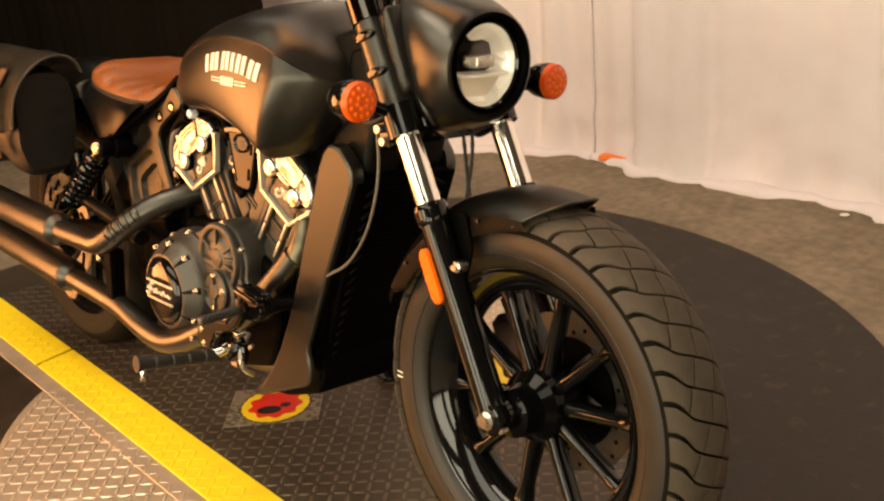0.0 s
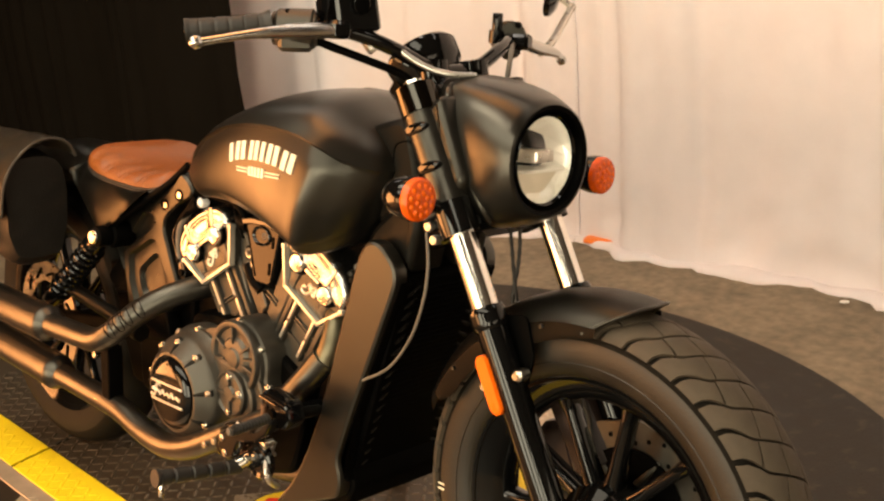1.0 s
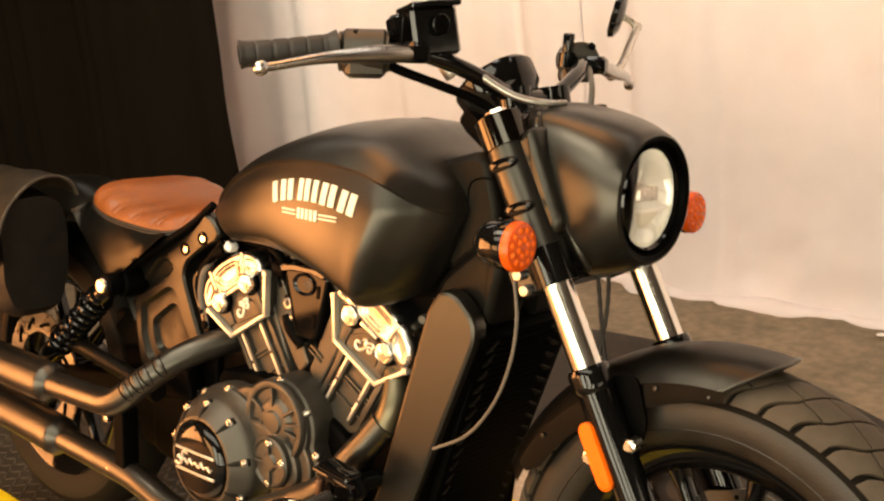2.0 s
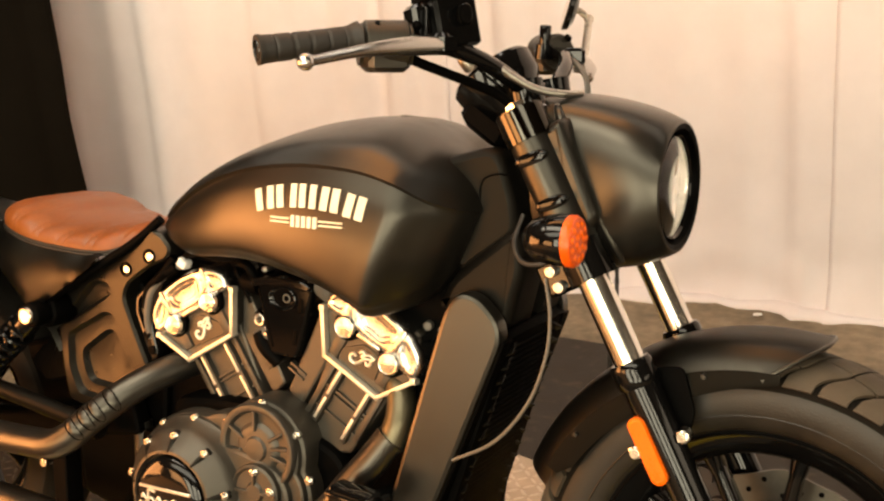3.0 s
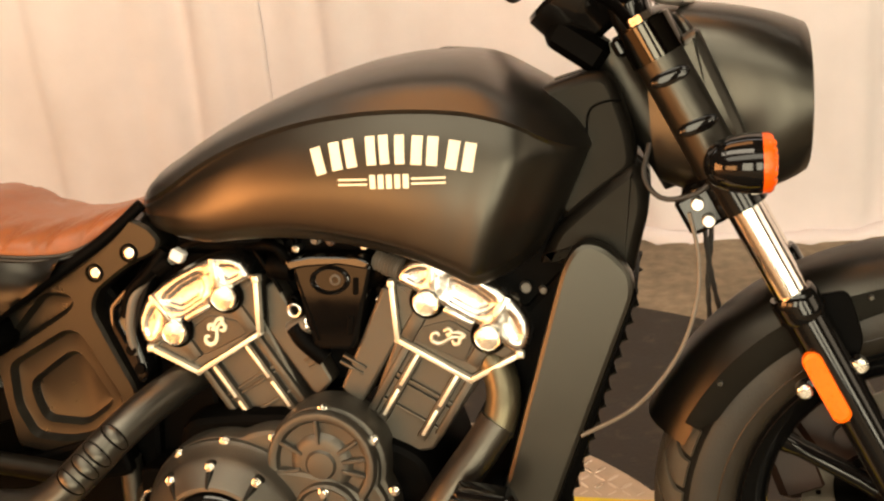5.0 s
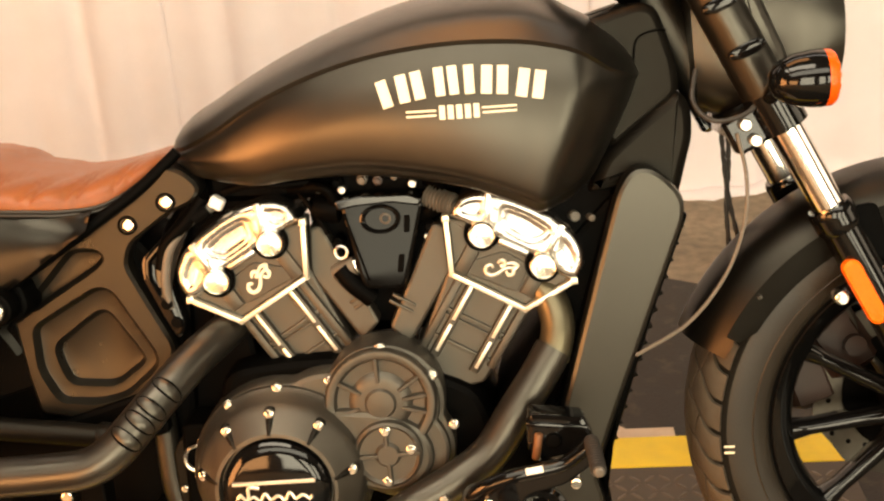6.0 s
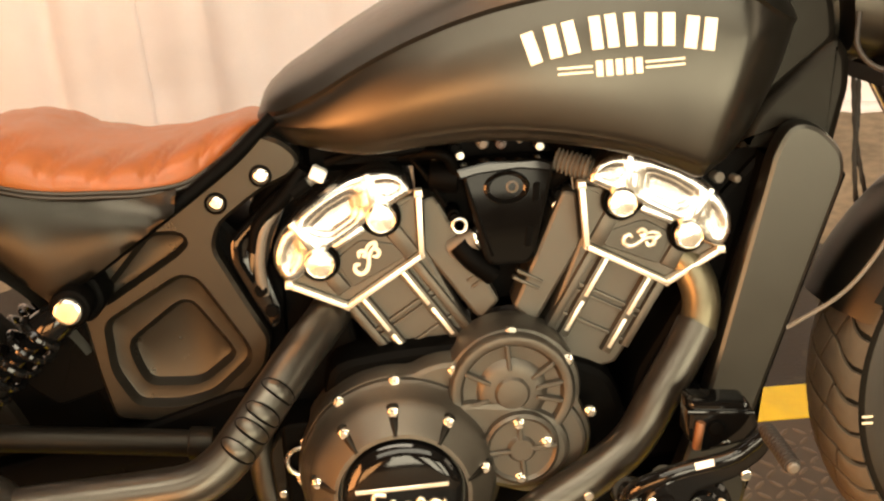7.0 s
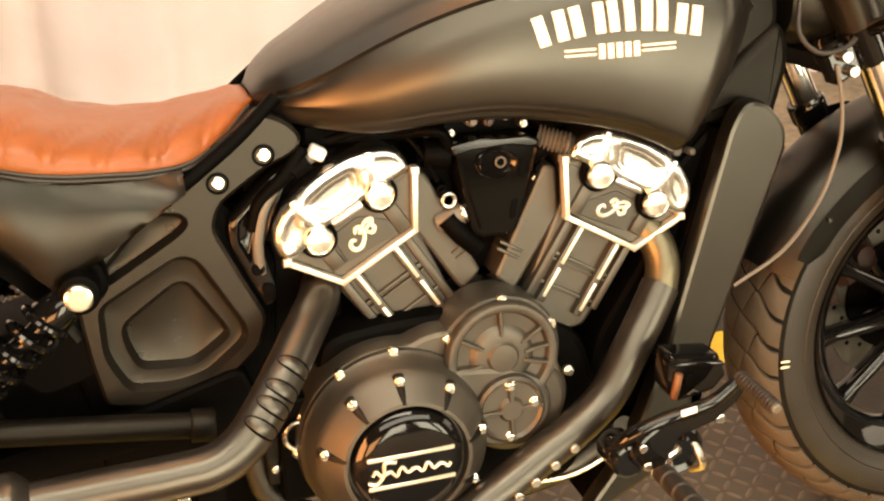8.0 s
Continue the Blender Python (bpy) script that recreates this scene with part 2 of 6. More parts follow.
def slab(bm, poly, y0, y1, edge=0.003, corner=0.0, tilt=None):
    """A plate cut from an (x, z) outline, from y0 (outer face, towards the camera side) to y1, its outer rim chamfered. tilt(x, z) shifts y."""
    pts = rounded(poly, corner) if corner else [Vector(p) for p in poly]
    area = sum(a.x * b.y - b.x * a.y for a, b in zip(pts, pts[1:] + pts[:1]))
    if area < 0:
        pts = pts[::-1]
    n = len(pts)
    s = 1 if y1 > y0 else -1

    def inset(d):
        out = []
        for i in range(n):
            a, p, b = pts[i - 1], pts[i], pts[(i + 1) % n]
            e1, e2 = (p - a), (b - p)
            n1, n2 = Vector((-e1.y, e1.x)), Vector((-e2.y, e2.x))
            n1, n2 = (n1.normalized() if n1.length else n2.normalized()), (n2.normalized() if n2.length else n1.normalized())
            m = n1 + n2
            m = m.normalized() if m.length > 1e-6 else n1
            out.append(p + m * (d / max(0.5, m.dot(n1))))
        return out

    off = tilt or (lambda x, z: 0.0)
    rings = []
    for d, y in ((edge, y0), (edge * 0.3, y0 + s * edge * 0.3), (0, y0 + s * edge), (0, y1)):
        rings.append([(p.x, y + off(p.x, p.y), p.y) for p in inset(d)])
    bridge(bm, rings)
    return bm


def block(bm, centre, size, turn=(0, 0, 0), edge=0.004):
    m = Matrix.Translation(centre) @ Euler([radians(a) for a in turn]).to_matrix().to_4x4()
    x, y, z = (s / 2 for s in size)
    e = min(edge, x * 0.45, y * 0.45, z * 0.45)
    rings = []
    for d, h in ((e, -z), (0, -z + e), (0, z - e), (e, z)):
        a, b = x - d, y - d
        c = min(e, a * 0.4, b * 0.4)
        rings.append([m @ Vector(p + (h,)) for p in ((a - c, -b), (a, -b + c), (a, b - c), (a - c, b), (-a + c, b), (-a, b - c), (-a, -b + c), (-a + c, -b))])
    bridge(bm, rings)
    return bm


def ball(bm, centre, radii, turn=(0, 0, 0), segs=16, rings=10):
    m = Matrix.Translation(centre) @ Euler([radians(a) for a in turn]).to_matrix().to_4x4() @ Matrix.Diagonal((*radii, 1))
    bmesh.ops.create_uvsphere(bm, u_segments=segs, v_segments=rings, radius=1, matrix=m)
    return bm


def finish(bm, name, mat, smooth=True, angle=35):
    bmesh.ops.recalc_face_normals(bm, faces=bm.faces)
    me = bpy.data.meshes.new(name)
    for f in bm.faces:
        f.smooth = smooth
    if smooth:
        lim = radians(angle)
        for e in bm.edges:
            if len(e.link_faces) == 2 and (e.calc_face_angle(0) > lim or max(len(f.verts) for f in e.link_faces) > 6):
                e.smooth = False
    bm.to_mesh(me)
    bm.free()
    me.materials.append(mat)
    return me


def part(name, bm, mat, parent, label="", smooth=True, angle=35):
    """Link a bmesh as one mesh object under a thing or a part."""
    ob = new(name, finish(bm, name, mat, smooth, angle))
    ob.parent = parent
    return tagged(ob, label)


def thing(name, label, category, matrix=None, group="", kind=""):
    ob = new(name)
    ob.empty_display_size = 0.1
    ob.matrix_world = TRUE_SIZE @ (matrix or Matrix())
    return tagged(ob, label, category, group, kind)


def group_of_parts(name, parent, label=""):
    """A part that is made of pieces of its own."""
    ob = new(name)
    ob.empty_display_size = 0.1
    ob.parent = parent
    return tagged(ob, label)


def solid(name, bm, mat, label, category, kind="", matrix=None, smooth=True, angle=35, group=""):
    ob = new(name, finish(bm, name, mat, smooth, angle))
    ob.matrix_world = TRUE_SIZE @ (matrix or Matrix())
    return tagged(ob, label, category, group, kind)


def shared(name, me, parent, m):
    """Another object on a mesh that is already there."""
    ob = new(name, me)
    ob.parent = parent
    ob.matrix_local = m
    return ob


def B():
    return bmesh.new()

# ---- the setting ----
LEAN_ON_STAND = pose(0, 0, 0.03, -9)  # the bike leans on its side stand
HUB_X, HUB_Y = -1.02, 0.02            # middle of the turntable
SKEW = -2.7                           # degrees by which the plate strip turns from the bike's line

bm = B()
block(bm, (-1, -1.5, -0.06), (16, 14, 0.1), edge=0.01)
solid("floor", bm, CONCRETE, "worn brown-grey concrete showroom floor", "floor", "structure", smooth=False)


def disc(r, z0, z1, cx, cy, segs=128):
    b = B()
    revolve(b, [(0, r), (z1 - z0 - 0.002, r), (z1 - z0, r - 0.002)], (cx, cy, z0), (0, 0, 1), segs)
    return b


turntable = thing("turntable", "round dark painted turntable let into the floor under the motorcycle", "turntable", kind="structure")
part("disc", disc(1.60, -0.03, -0.0065, HUB_X, HUB_Y), DISC, turntable)
part("bare_plate", disc(0.745, -0.02, -0.0035, -0.955, 0.145), BARE, turntable, "light bare steel tread plate, round")

STRIP = pose(-0.6, 0.15, 0, 0, 0, SKEW)


SEAM = -1.135                         # where the two lengths of plate meet, along the strip
SEAM_SLANT = -0.16


def on_strip(x0, x1, y0, y1, z0, z1, seam_start=False, seam_end=False):
    """A length of plate along the strip; an end at the seam is cut on the slant."""
    b = B()
    rings = []
    for z, d in ((z0, 0), (z1 - 0.001, 0), (z1, 0.001)):
        row = []
        for x, y, cut in ((x0 + d, y0 + d, seam_start), (x1 - d, y0 + d, seam_end), (x1 - d, y1 - d, seam_end), (x0 + d, y1 - d, seam_start)):
            row.append(STRIP @ Vector((x + (SEAM_SLANT * (y + 0.31) if cut else 0), y, z)))
        rings.append(row)
    bridge(b, rings)
    return b


# two lengths of dark plate with an open seam between them
G = 0.007
part("plate", on_strip(SEAM + G, 0.615, -0.304, 0.32, -0.02, 0.0, seam_start=True), PLATE, turntable, "dark steel tread plate under the wheels", smooth=False)
part("plate", on_strip(-2.0, SEAM - G, -0.304, 0.32, -0.02, 0.0, seam_end=True), PLATE, turntable, "dark steel tread plate under the wheels", smooth=False)
part("yellow_stripe", on_strip(SEAM + G, 0.62, -0.416, -0.304, -0.02, 0.001, seam_start=True), YELLOW, turntable, "yellow painted edge stripe", smooth=False)
part("yellow_stripe", on_strip(-2.0, SEAM - G, -0.416, -0.304, -0.02, 0.001, seam_end=True), YELLOW, turntable, "yellow painted edge stripe", smooth=False)
part("yellow_stripe", on_strip(-2.0, 0.62, 0.32, 0.43, -0.02, 0.001), YELLOW, turntable, "yellow painted edge stripe", smooth=False)


for y0, y1 in ((-0.462, -0.416), (0.43, 0.470)):
    part("bare_edge", on_strip(-2.0, 0.30, y0, y1, -0.02, -0.0025), BARE, turntable, "narrow bare steel edge beside the stripe", smooth=False)
# dark strip laid in the open seam, its shade put into the colour
b = B()
bridge(b, [[STRIP @ Vector((SEAM + SEAM_SLANT * (y + 0.31) + dx, y, z)) for dx, y in ((-0.0066, -0.416), (0.0066, -0.416), (0.0066, 0.32), (-0.0066, 0.32))] for z in (-0.012, -0.004)])
part("seam_shade", b, DARK, turntable, "dark strip put in for the shade of the open seam between the plates", smooth=False)


PITCH = 0.0285                        # from lug to lug of the tread plate


def lugs(x0, x1, y0, y1, pitch, z, keep, matrix, size=(0.0160, 0.0044, 0.0018)):
    """Raised bars of tread plate, alternately turned."""
    verts, faces = [], []
    rng = random.Random(4)
    nx, ny = int((x1 - x0) / pitch), int((y1 - y0) / pitch)
    for i in range(nx):
        for j in range(ny):
            x, y = x0 + (i + 0.5) * pitch, y0 + (j + 0.5) * pitch
            c = matrix @ Vector((x, y, z))
            if not keep(c.x, c.y):
                continue
            a = radians(45 if (i + j) % 2 else -45)
            ux, uy = math.cos(a), math.sin(a)
            l, w, h = size[0] * rng.uniform(0.9, 1.05), size[1], size[2]
            base = len(verts)
            for s, t, k in ((-1, 0, 0), (-0.5, -1, 0), (0.5, -1, 0), (1, 0, 0), (0.5, 1, 0), (-0.5, 1, 0), (-0.6, 0, 1), (0.6, 0, 1)):
                verts.append(matrix @ Vector((x + ux * l * s - uy * w * t, y + uy * l * s + ux * w * t, z + h * k)))
            for f in ((0, 1, 6), (1, 2, 7, 6), (2, 3, 7), (3, 4, 7), (4, 5, 6, 7), (5, 0, 6)):
                faces.append([base + q for q in f])
    me = bpy.data.meshes.new("lugs")
    me.from_pydata(verts, [], faces)
    return me


def lug_part(me, mat):
    me.materials.append(mat)
    ob = new("raised_lugs", me)
    ob.parent = turntable
    tagged(ob, kind="stuff")


def near_lug(x, y):
    """The stretch of plate beside the engine, whose lugs are single parts."""
    p = STRIP.inverted() @ Vector((x, y, 0))
    return -0.42 < p.x < 0.14 and p.y < -0.05


lug_part(lugs(-1.75, 0.60, -0.304, 0.32, PITCH, 0.0, lambda x, y: not near_lug(x, y), STRIP), WORNLUG)
one = [lugs(-PITCH / 2, PITCH / 2, -PITCH / 2, PITCH / 2, PITCH, 0.0, lambda x, y: True, pose(0, 0, 0, 0, 0, a)) for a in (45, -45)]
for me in one:
    me.materials.append(WORNLUG)
for i in range(82):
    for j in range(21):
        x, y = -1.75 + (i + 0.5) * PITCH, -0.304 + (j + 0.5) * PITCH
        p = STRIP @ Vector((x, y, 0))
        if near_lug(p.x, p.y):
            shared("raised_lug", one[0 if (i + j) % 2 else 1], turntable, STRIP @ pose(x, y, 0, 0, 0, 45))
lug_part(lugs(-1.75, 0.60, -0.416, -0.304, PITCH, 0.001, lambda x, y: True, STRIP, (0.0160, 0.0044, 0.0010)), YELLOW)
lug_part(lugs(-1.95, -0.20, -0.70, 0.95, PITCH, -0.0035, lambda x, y: math.hypot(x + 0.955, y - 0.145) < 0.73 and not (-0.425 < (STRIP.inverted() @ Vector((x, y, 0))).y < 0.44), Matrix()), BARELUG)


def drape(name, x0, x1, y, height, mat, label, seed, depth=0.045, flare=0.06, bend=0.0):
    """A hanging cloth with folds, gathered in heaps at the floor."""
    b = B()
    nx, nz = int((x1 - x0) / 0.018), 46
    rng = random.Random(seed)
    waves = [(rng.uniform(3.5, 15), rng.uniform(0, 6.3), rng.uniform(0.15, 0.9)) for _ in range(9)] + [(rng.uniform(20, 46), rng.uniform(0, 6.3), rng.uniform(0.10, 0.30)) for _ in range(7)]
    rings = []
    for k in range(nz + 1):
        v = k / nz
        z = height * v**1.5
        row = []
        for i in range(nx + 1):
            x = x0 + (x1 - x0) * i / nx
            low = max(0.0, 1 - z / 0.45)
            w = sum(a * math.sin(f * x + p + 0.25 * math.sin(2.1 * z + p)) for f, p, a in waves) / 3.0
            sharp = math.copysign(abs(w) ** 0.6, w)
            yy = y - bend * max(0.0, -1.90 - x) + depth * sharp - flare * low**2 * (0.6 + 0.5 * noise.noise((x * 2.3, 4.0, seed)))
            yy += 0.018 * noise.noise((x * 3.0, z * 2.2, seed)) + 0.03 * low * noise.noise((x * 6.0, z * 9.0, seed + 2))
            zz = z - 0.011 * (1 - v)
            row.append((x, yy, zz))
        rings.append(row)
    rows_of_foot = [p[1] for p in rings[0]]
    bridge(b, rings, closed=False, cap=False)
    ob = solid(name, b, mat, label, "curtain", angle=180)
    s = ob.modifiers.new("cloth", "SOLIDIFY")
    s.thickness = 0.003
    # loose hem that lies in a roll on the floor
    b = B()
    rings = []
    for i in range(0, nx + 1, 2):
        x = x0 + (x1 - x0) * i / nx
        r = 0.016 + 0.012 * noise.noise((x * 4.0, 1.0, seed)) + 0.006 * noise.noise((x * 17.0, 3.0, seed))
        deep = 2.2 + 1.4 * noise.noise((x * 2.0, 7.0, seed))
        yc = rows_of_foot[i] - r * (deep - 0.9)
        rings.append([(x, yc + r * deep * math.cos(a), -0.010 + r * 1.3 * math.sin(a)) for a in [2 * math.pi * k / 14 for k in range(14)]])
    bridge(b, rings)
    part("hem", b, mat, ob, angle=180)
    return ob


for k, (x0, x1) in enumerate(((-3.46, -1.62), (-1.65, -0.25), (-0.28, 2.4), (2.37, 4.3))):
    ob = drape("white_drape", x0, x1, 2.09 + 0.009 * (k % 2), 3.2, DRAPE, "white cloth drape hanging in soft folds to the floor", 3, bend=0.36)
    ob["group"] = "white drapes behind the motorcycle"
drape("black_drape", -6.9, -2.665, 1.33, 3.2, BLACKDRAPE, "black cloth drape hanging before the end of the white one", 8, 0.04, 0.03)

# unseen plain shell round the showroom, kept dark to throw back little light
for name, centre, size in (("wall_north", (-1, 2.75, 1.6), (16, 0.1, 3.4)), ("wall_south", (-1, -5.0, 1.6), (16, 0.1, 3.4)), ("wall_west", (-7.2, -1.1, 1.6), (0.1, 7.6, 3.4)), ("wall_east", (5.2, -1.1, 1.6), (0.1, 7.6, 3.4))):
    bm = B()
    block(bm, centre, size, edge=0.005)
    solid(name, bm, WALLPAINT, "plain painted showroom wall", "wall", "structure", smooth=False)
bm = B()
block(bm, (-1, -1.1, 3.36), (16, 7.9, 0.1), edge=0.005)
solid("ceiling", bm, WALLPAINT, "plain showroom ceiling", "ceiling", "structure", smooth=False)

# ---- the motorcycle: x forward from the front axle, y to its left, z up ----
bike = thing("motorcycle", "matte black cruiser motorcycle, brown leather seat, leaning on its side stand", "motorcycle", LEAN_ON_STAND)
AXLE = Vector((0.004, 0.0, 0.327))
REAR = Vector((-1.72, 0.0, 0.327))
FORK_DIR = Vector((-0.172, 0, 0.335)).normalized()   # up along the fork


def on_fork(z, y, back=0.0):
    """Point on a fork leg's axis at the height z."""
    p = Vector((0.0, y, 0.325)) + FORK_DIR * ((z - 0.325) / FORK_DIR.z)
    return p + Vector((-FORK_DIR.z, 0, FORK_DIR.x)) * back


# ---- wheels and tyres ----
SECTION = ((0.72, 0.0), (0.87, 0.09), (0.97, 0.26), (1.0, 0.45), (0.965, 0.63), (0.86, 0.775), (0.66, 0.89), (0.36, 0.97), (0.0, 1.0))


def tyre_profile(radius, half, inner):
    """(y, r) from bead to bead: round sidewalls and a domed crown."""
    half_way = [(p.x * half, inner + p.y * (radius - inner)) for p in smooth_path([(a, c, 0) for a, c in SECTION], 3)]
    return [(-y, r) for y, r in half_way] + half_way[-2::-1]


def make_tyre(name, centre, radius, half, inner, label, rubber):
    b = B()
    revolve(b, [(y, r) for y, r in tyre_profile(radius, half, inner)] + [(half * 0.8, inner - 0.004), (-half * 0.8, inner - 0.004)], centre, (0, 1, 0), 96, cap=False)
    ob = part(name, b, rubber, bike, label, angle=50)
    # the crown of the carcass takes the darkened groove rubber
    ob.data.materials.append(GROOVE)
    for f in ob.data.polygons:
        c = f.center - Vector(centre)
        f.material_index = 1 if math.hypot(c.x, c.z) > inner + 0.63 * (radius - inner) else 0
    return ob


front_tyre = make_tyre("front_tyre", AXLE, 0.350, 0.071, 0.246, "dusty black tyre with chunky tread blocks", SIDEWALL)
rear_tyre = make_tyre("rear_tyre", REAR, 0.352, 0.068, 0.246, "black rear tyre", DARKRUBBER)
for s in (-1, 1):
    b = B()
    revolve(b, [(0.0, 0.272), (0.0022, 0.2735), (0.0012, 0.275)], AXLE + Vector((0, s * 0.0680, 0)), (0, s, 0), 80, cap=False)
    part("sidewall_rib", b, SIDEWALL, front_tyre)


for dz in (0.0, 0.0095):
    b = B()
    block(b, (-0.304, -0.0702, 0.300 + dz), (0.015, 0.0016, 0.0032), (0, 2, 0), 0.0004)
    part("sidewall_mark", b, CREAM, front_tyre, "short pale chalk mark")
CROWN_Y, CROWN_R = zip(*[(-y, r) for y, r in tyre_profile(0.350, 0.071, 0.246) if r > 0.28][: 99])
CROWN_Y, CROWN_R = zip(*sorted((y, r) for y, r in zip(CROWN_Y, CROWN_R) if y >= 0 and (y < 0.0706)))


def crown(y, half=0.071, radius=0.350, inner=0.246):
    """Radius of the carcass at a distance from the middle."""
    return float(np.interp(abs(y), CROWN_Y, CROWN_R))


ROWS_OF_TREAD = 43
PITCH_OF_TREAD = 2 * math.pi / ROWS_OF_TREAD
WAVE_Y = (-0.067, -0.060, -0.051, -0.0405, -0.0225, 0.0, 0.0225, 0.0405, 0.051, 0.060, 0.067)
WAVE_A = (-0.20, -0.14, 0.05, 0.38, 0.60, 0.80, 1.00, 1.22, 1.55, 1.74, 1.80)


def tread_wave(y):
    """Grooves sweep over the crown in a long S, hooked at both shoulders."""
    return spline(WAVE_Y, WAVE_A, y)


def tread_block(left, right, lift):
    """One block of rubber between two slanting cuts, each given by its middle and its slant."""
    b = B()
    lengths, widths = 6, 6

    def place_on(y, a, h):
        e = 0.0008
        slope = (crown(y + e) - crown(y - e)) / (2 * e)
        k = 1 / math.sqrt(1 + slope * slope)
        r, yy = crown(y) + h * k, y - h * slope * k
        return b.verts.new((r * math.sin(a), yy, r * math.cos(a)))

    tops, feet = [], []
    for i in range(lengths + 1):
        ring_t, ring_f = [], []
        u = i / lengths - 0.5
        y0, y1 = left[0] + left[1] * u, right[0] + right[1] * u
        for j in range(widths + 1):
            edge = i in (0, lengths) or j in (0, widths)
            y = y0 + (y1 - y0) * j / widths
            full = 0.455 - 0.05 * min(1, max(0, (abs(y) - 0.03) / 0.02))
            a = PITCH_OF_TREAD * (2 * full * u + tread_wave(y))
            ring_t.append(place_on(y, a, lift - (0.0014 if edge else 0)))
            ring_f.append(place_on(y, a, -0.002))
        tops.append(ring_t)
        feet.append(ring_f)
    for i in range(lengths):
        for j in range(widths):
            b.faces.new((tops[i][j], tops[i][j + 1], tops[i + 1][j + 1], tops[i + 1][j]))
        for j in (0, widths):
            b.faces.new((tops[i][j], tops[i + 1][j], feet[i + 1][j], feet[i][j]))
    for j in range(widths):
        for i in (0, lengths):
            b.faces.new((tops[i][j], tops[i][j + 1], feet[i][j + 1], feet[i][j]))
    return finish(b, "tread_block", RUBBER, True, 30)


# rows with three narrow cuts alternate with rows with two
CUTS = (((-0.0375, -0.010), (-0.001, -0.007), (0.0375, -0.010)), ((-0.0200, -0.014), (0.0200, -0.014)))
ROWS_ALIKE = []
for cuts in CUTS:
    ends = [(-0.0665, 0.0)] + list(cuts) + [(0.0665, 0.0)]
    ROWS_ALIKE.append([tread_block((p[0] + 0.0010, p[1]), (q[0] - 0.0010, q[1]), 0.0085) for p, q in zip(ends, ends[1:])])
for k in range(ROWS_OF_TREAD):
    for me in ROWS_ALIKE[k % 2]:
        shared("tread_block", me, front_tyre, Matrix.Translation(AXLE) @ Matrix.Rotation(PITCH_OF_TREAD * k, 4, "Y"))

front_wheel = group_of_parts("front_wheel", bike)


def wheel_parts(wheel, centre, spokes, width):
    b = B()
    revolve(b, [(-width, 0.251), (-width - 0.003, 0.260), (-width + 0.001, 0.264), (-width + 0.008, 0.247), (-width + 0.02, 0.233), (0, 0.228), (width - 0.02, 0.233), (width - 0.008, 0.247), (width - 0.001, 0.264), (width + 0.003, 0.260), (width, 0.251), (width - 0.005, 0.241), (width - 0.012, 0.230), (width - 0.022, 0.216), (width - 0.036, 0.205), (0, 0.200), (-width + 0.036, 0.205), (-width + 0.022, 0.216), (-width + 0.012, 0.230), (-width + 0.005, 0.241), (-width, 0.251)], centre, (0, 1, 0), 80, cap=False)
    part("rim", b, GLOSS, wheel, "gloss black cast rim")
    b = B()
    revolve(b, [(-0.090, 0.030), (-0.086, 0.042), (-0.050, 0.048), (-0.034, 0.064), (0.034, 0.064), (0.05, 0.05), (0.066, 0.045), (0.068, 0.026)], centre, (0, 1, 0), 40)
    part("hub", b, DEEPGLOSS, wheel)
    b = B()
    z0, z1 = 0.035, 0.222
    rings = []
    for t, w, d in ((0, 0.016, 0.022), (0.3, 0.0115, 0.019), (0.75, 0.0100, 0.017), (0.93, 0.014, 0.020), (1, 0.022, 0.024)):
        z = z0 + (z1 - z0) * t
        e = 0.0062
        rings.append([(w - e, -d, z), (w, -d + e, z), (w, d - e, z), (w - e, d, z), (-w + e, d, z), (-w, d - e, z), (-w, -d + e, z), (-w + e, -d, z)])
    bridge(b, rings)
    me = finish(b, "spoke", GLOSS, True, 60)
    for k in range(spokes):
        shared("spoke", me, wheel, Matrix.Translation(centre) @ Matrix.Rotation(2 * math.pi * (k + 0.3) / spokes, 4, "Y"))


wheel_parts(front_wheel, AXLE, 10, 0.056)
rear_wheel = group_of_parts("rear_wheel", bike)
wheel_parts(rear_wheel, REAR, 10, 0.058)

# rear brake disc, slotted, on the near side
b = B()
revolve(b, [(0, 0.098), (0, 0.149), (0.005, 0.149), (0.005, 0.098), (0, 0.098)], REAR + Vector((0, -0.092, 0)), (0, 1, 0), 64, cap=False)
part("brake_disc", b, STEEL, rear_wheel, "bright slotted rear brake disc", angle=25)
b = B()
tube(b, [(0.112 * math.sin(0.12 * k), 0, 0.112 * math.cos(0.12 * k) + 0.006 * k) for k in range(4)], 0.0045, 8, 4)
slot_me = finish(b, "disc_slot", DARK)
for k in range(12):
    shared("disc_slot", slot_me, rear_wheel, Matrix.Translation(REAR + Vector((0, -0.0925, 0))) @ Matrix.Rotation(2 * math.pi * k / 12, 4, "Y"))

# brake disc with drilled holes, on the far side of the front wheel
b = B()
segs = 60
for r0, r1, y in ((0.098, 0.149, 0.074),):
    rings = []
    for r, dy in ((r0, -0.0025), (r1, -0.0025), (r1, 0.0025), (r0, 0.0025)):
        rings.append([(AXLE.x + (r + (0.003 * math.cos(10 * 2 * math.pi * k / segs) if r == r1 else 0)) * math.sin(2 * math.pi * k / segs), y + dy, AXLE.z + (r + (0.003 * math.cos(10 * 2 * math.pi * k / segs) if r == r1 else 0)) * math.cos(2 * math.pi * k / segs)) for k in range(segs)])
    bridge(b, rings + [rings[0]], cap=False)
part("brake_disc", b, DISCSTEEL, front_wheel, "steel brake disc with drilled holes", angle=25)
b = B()
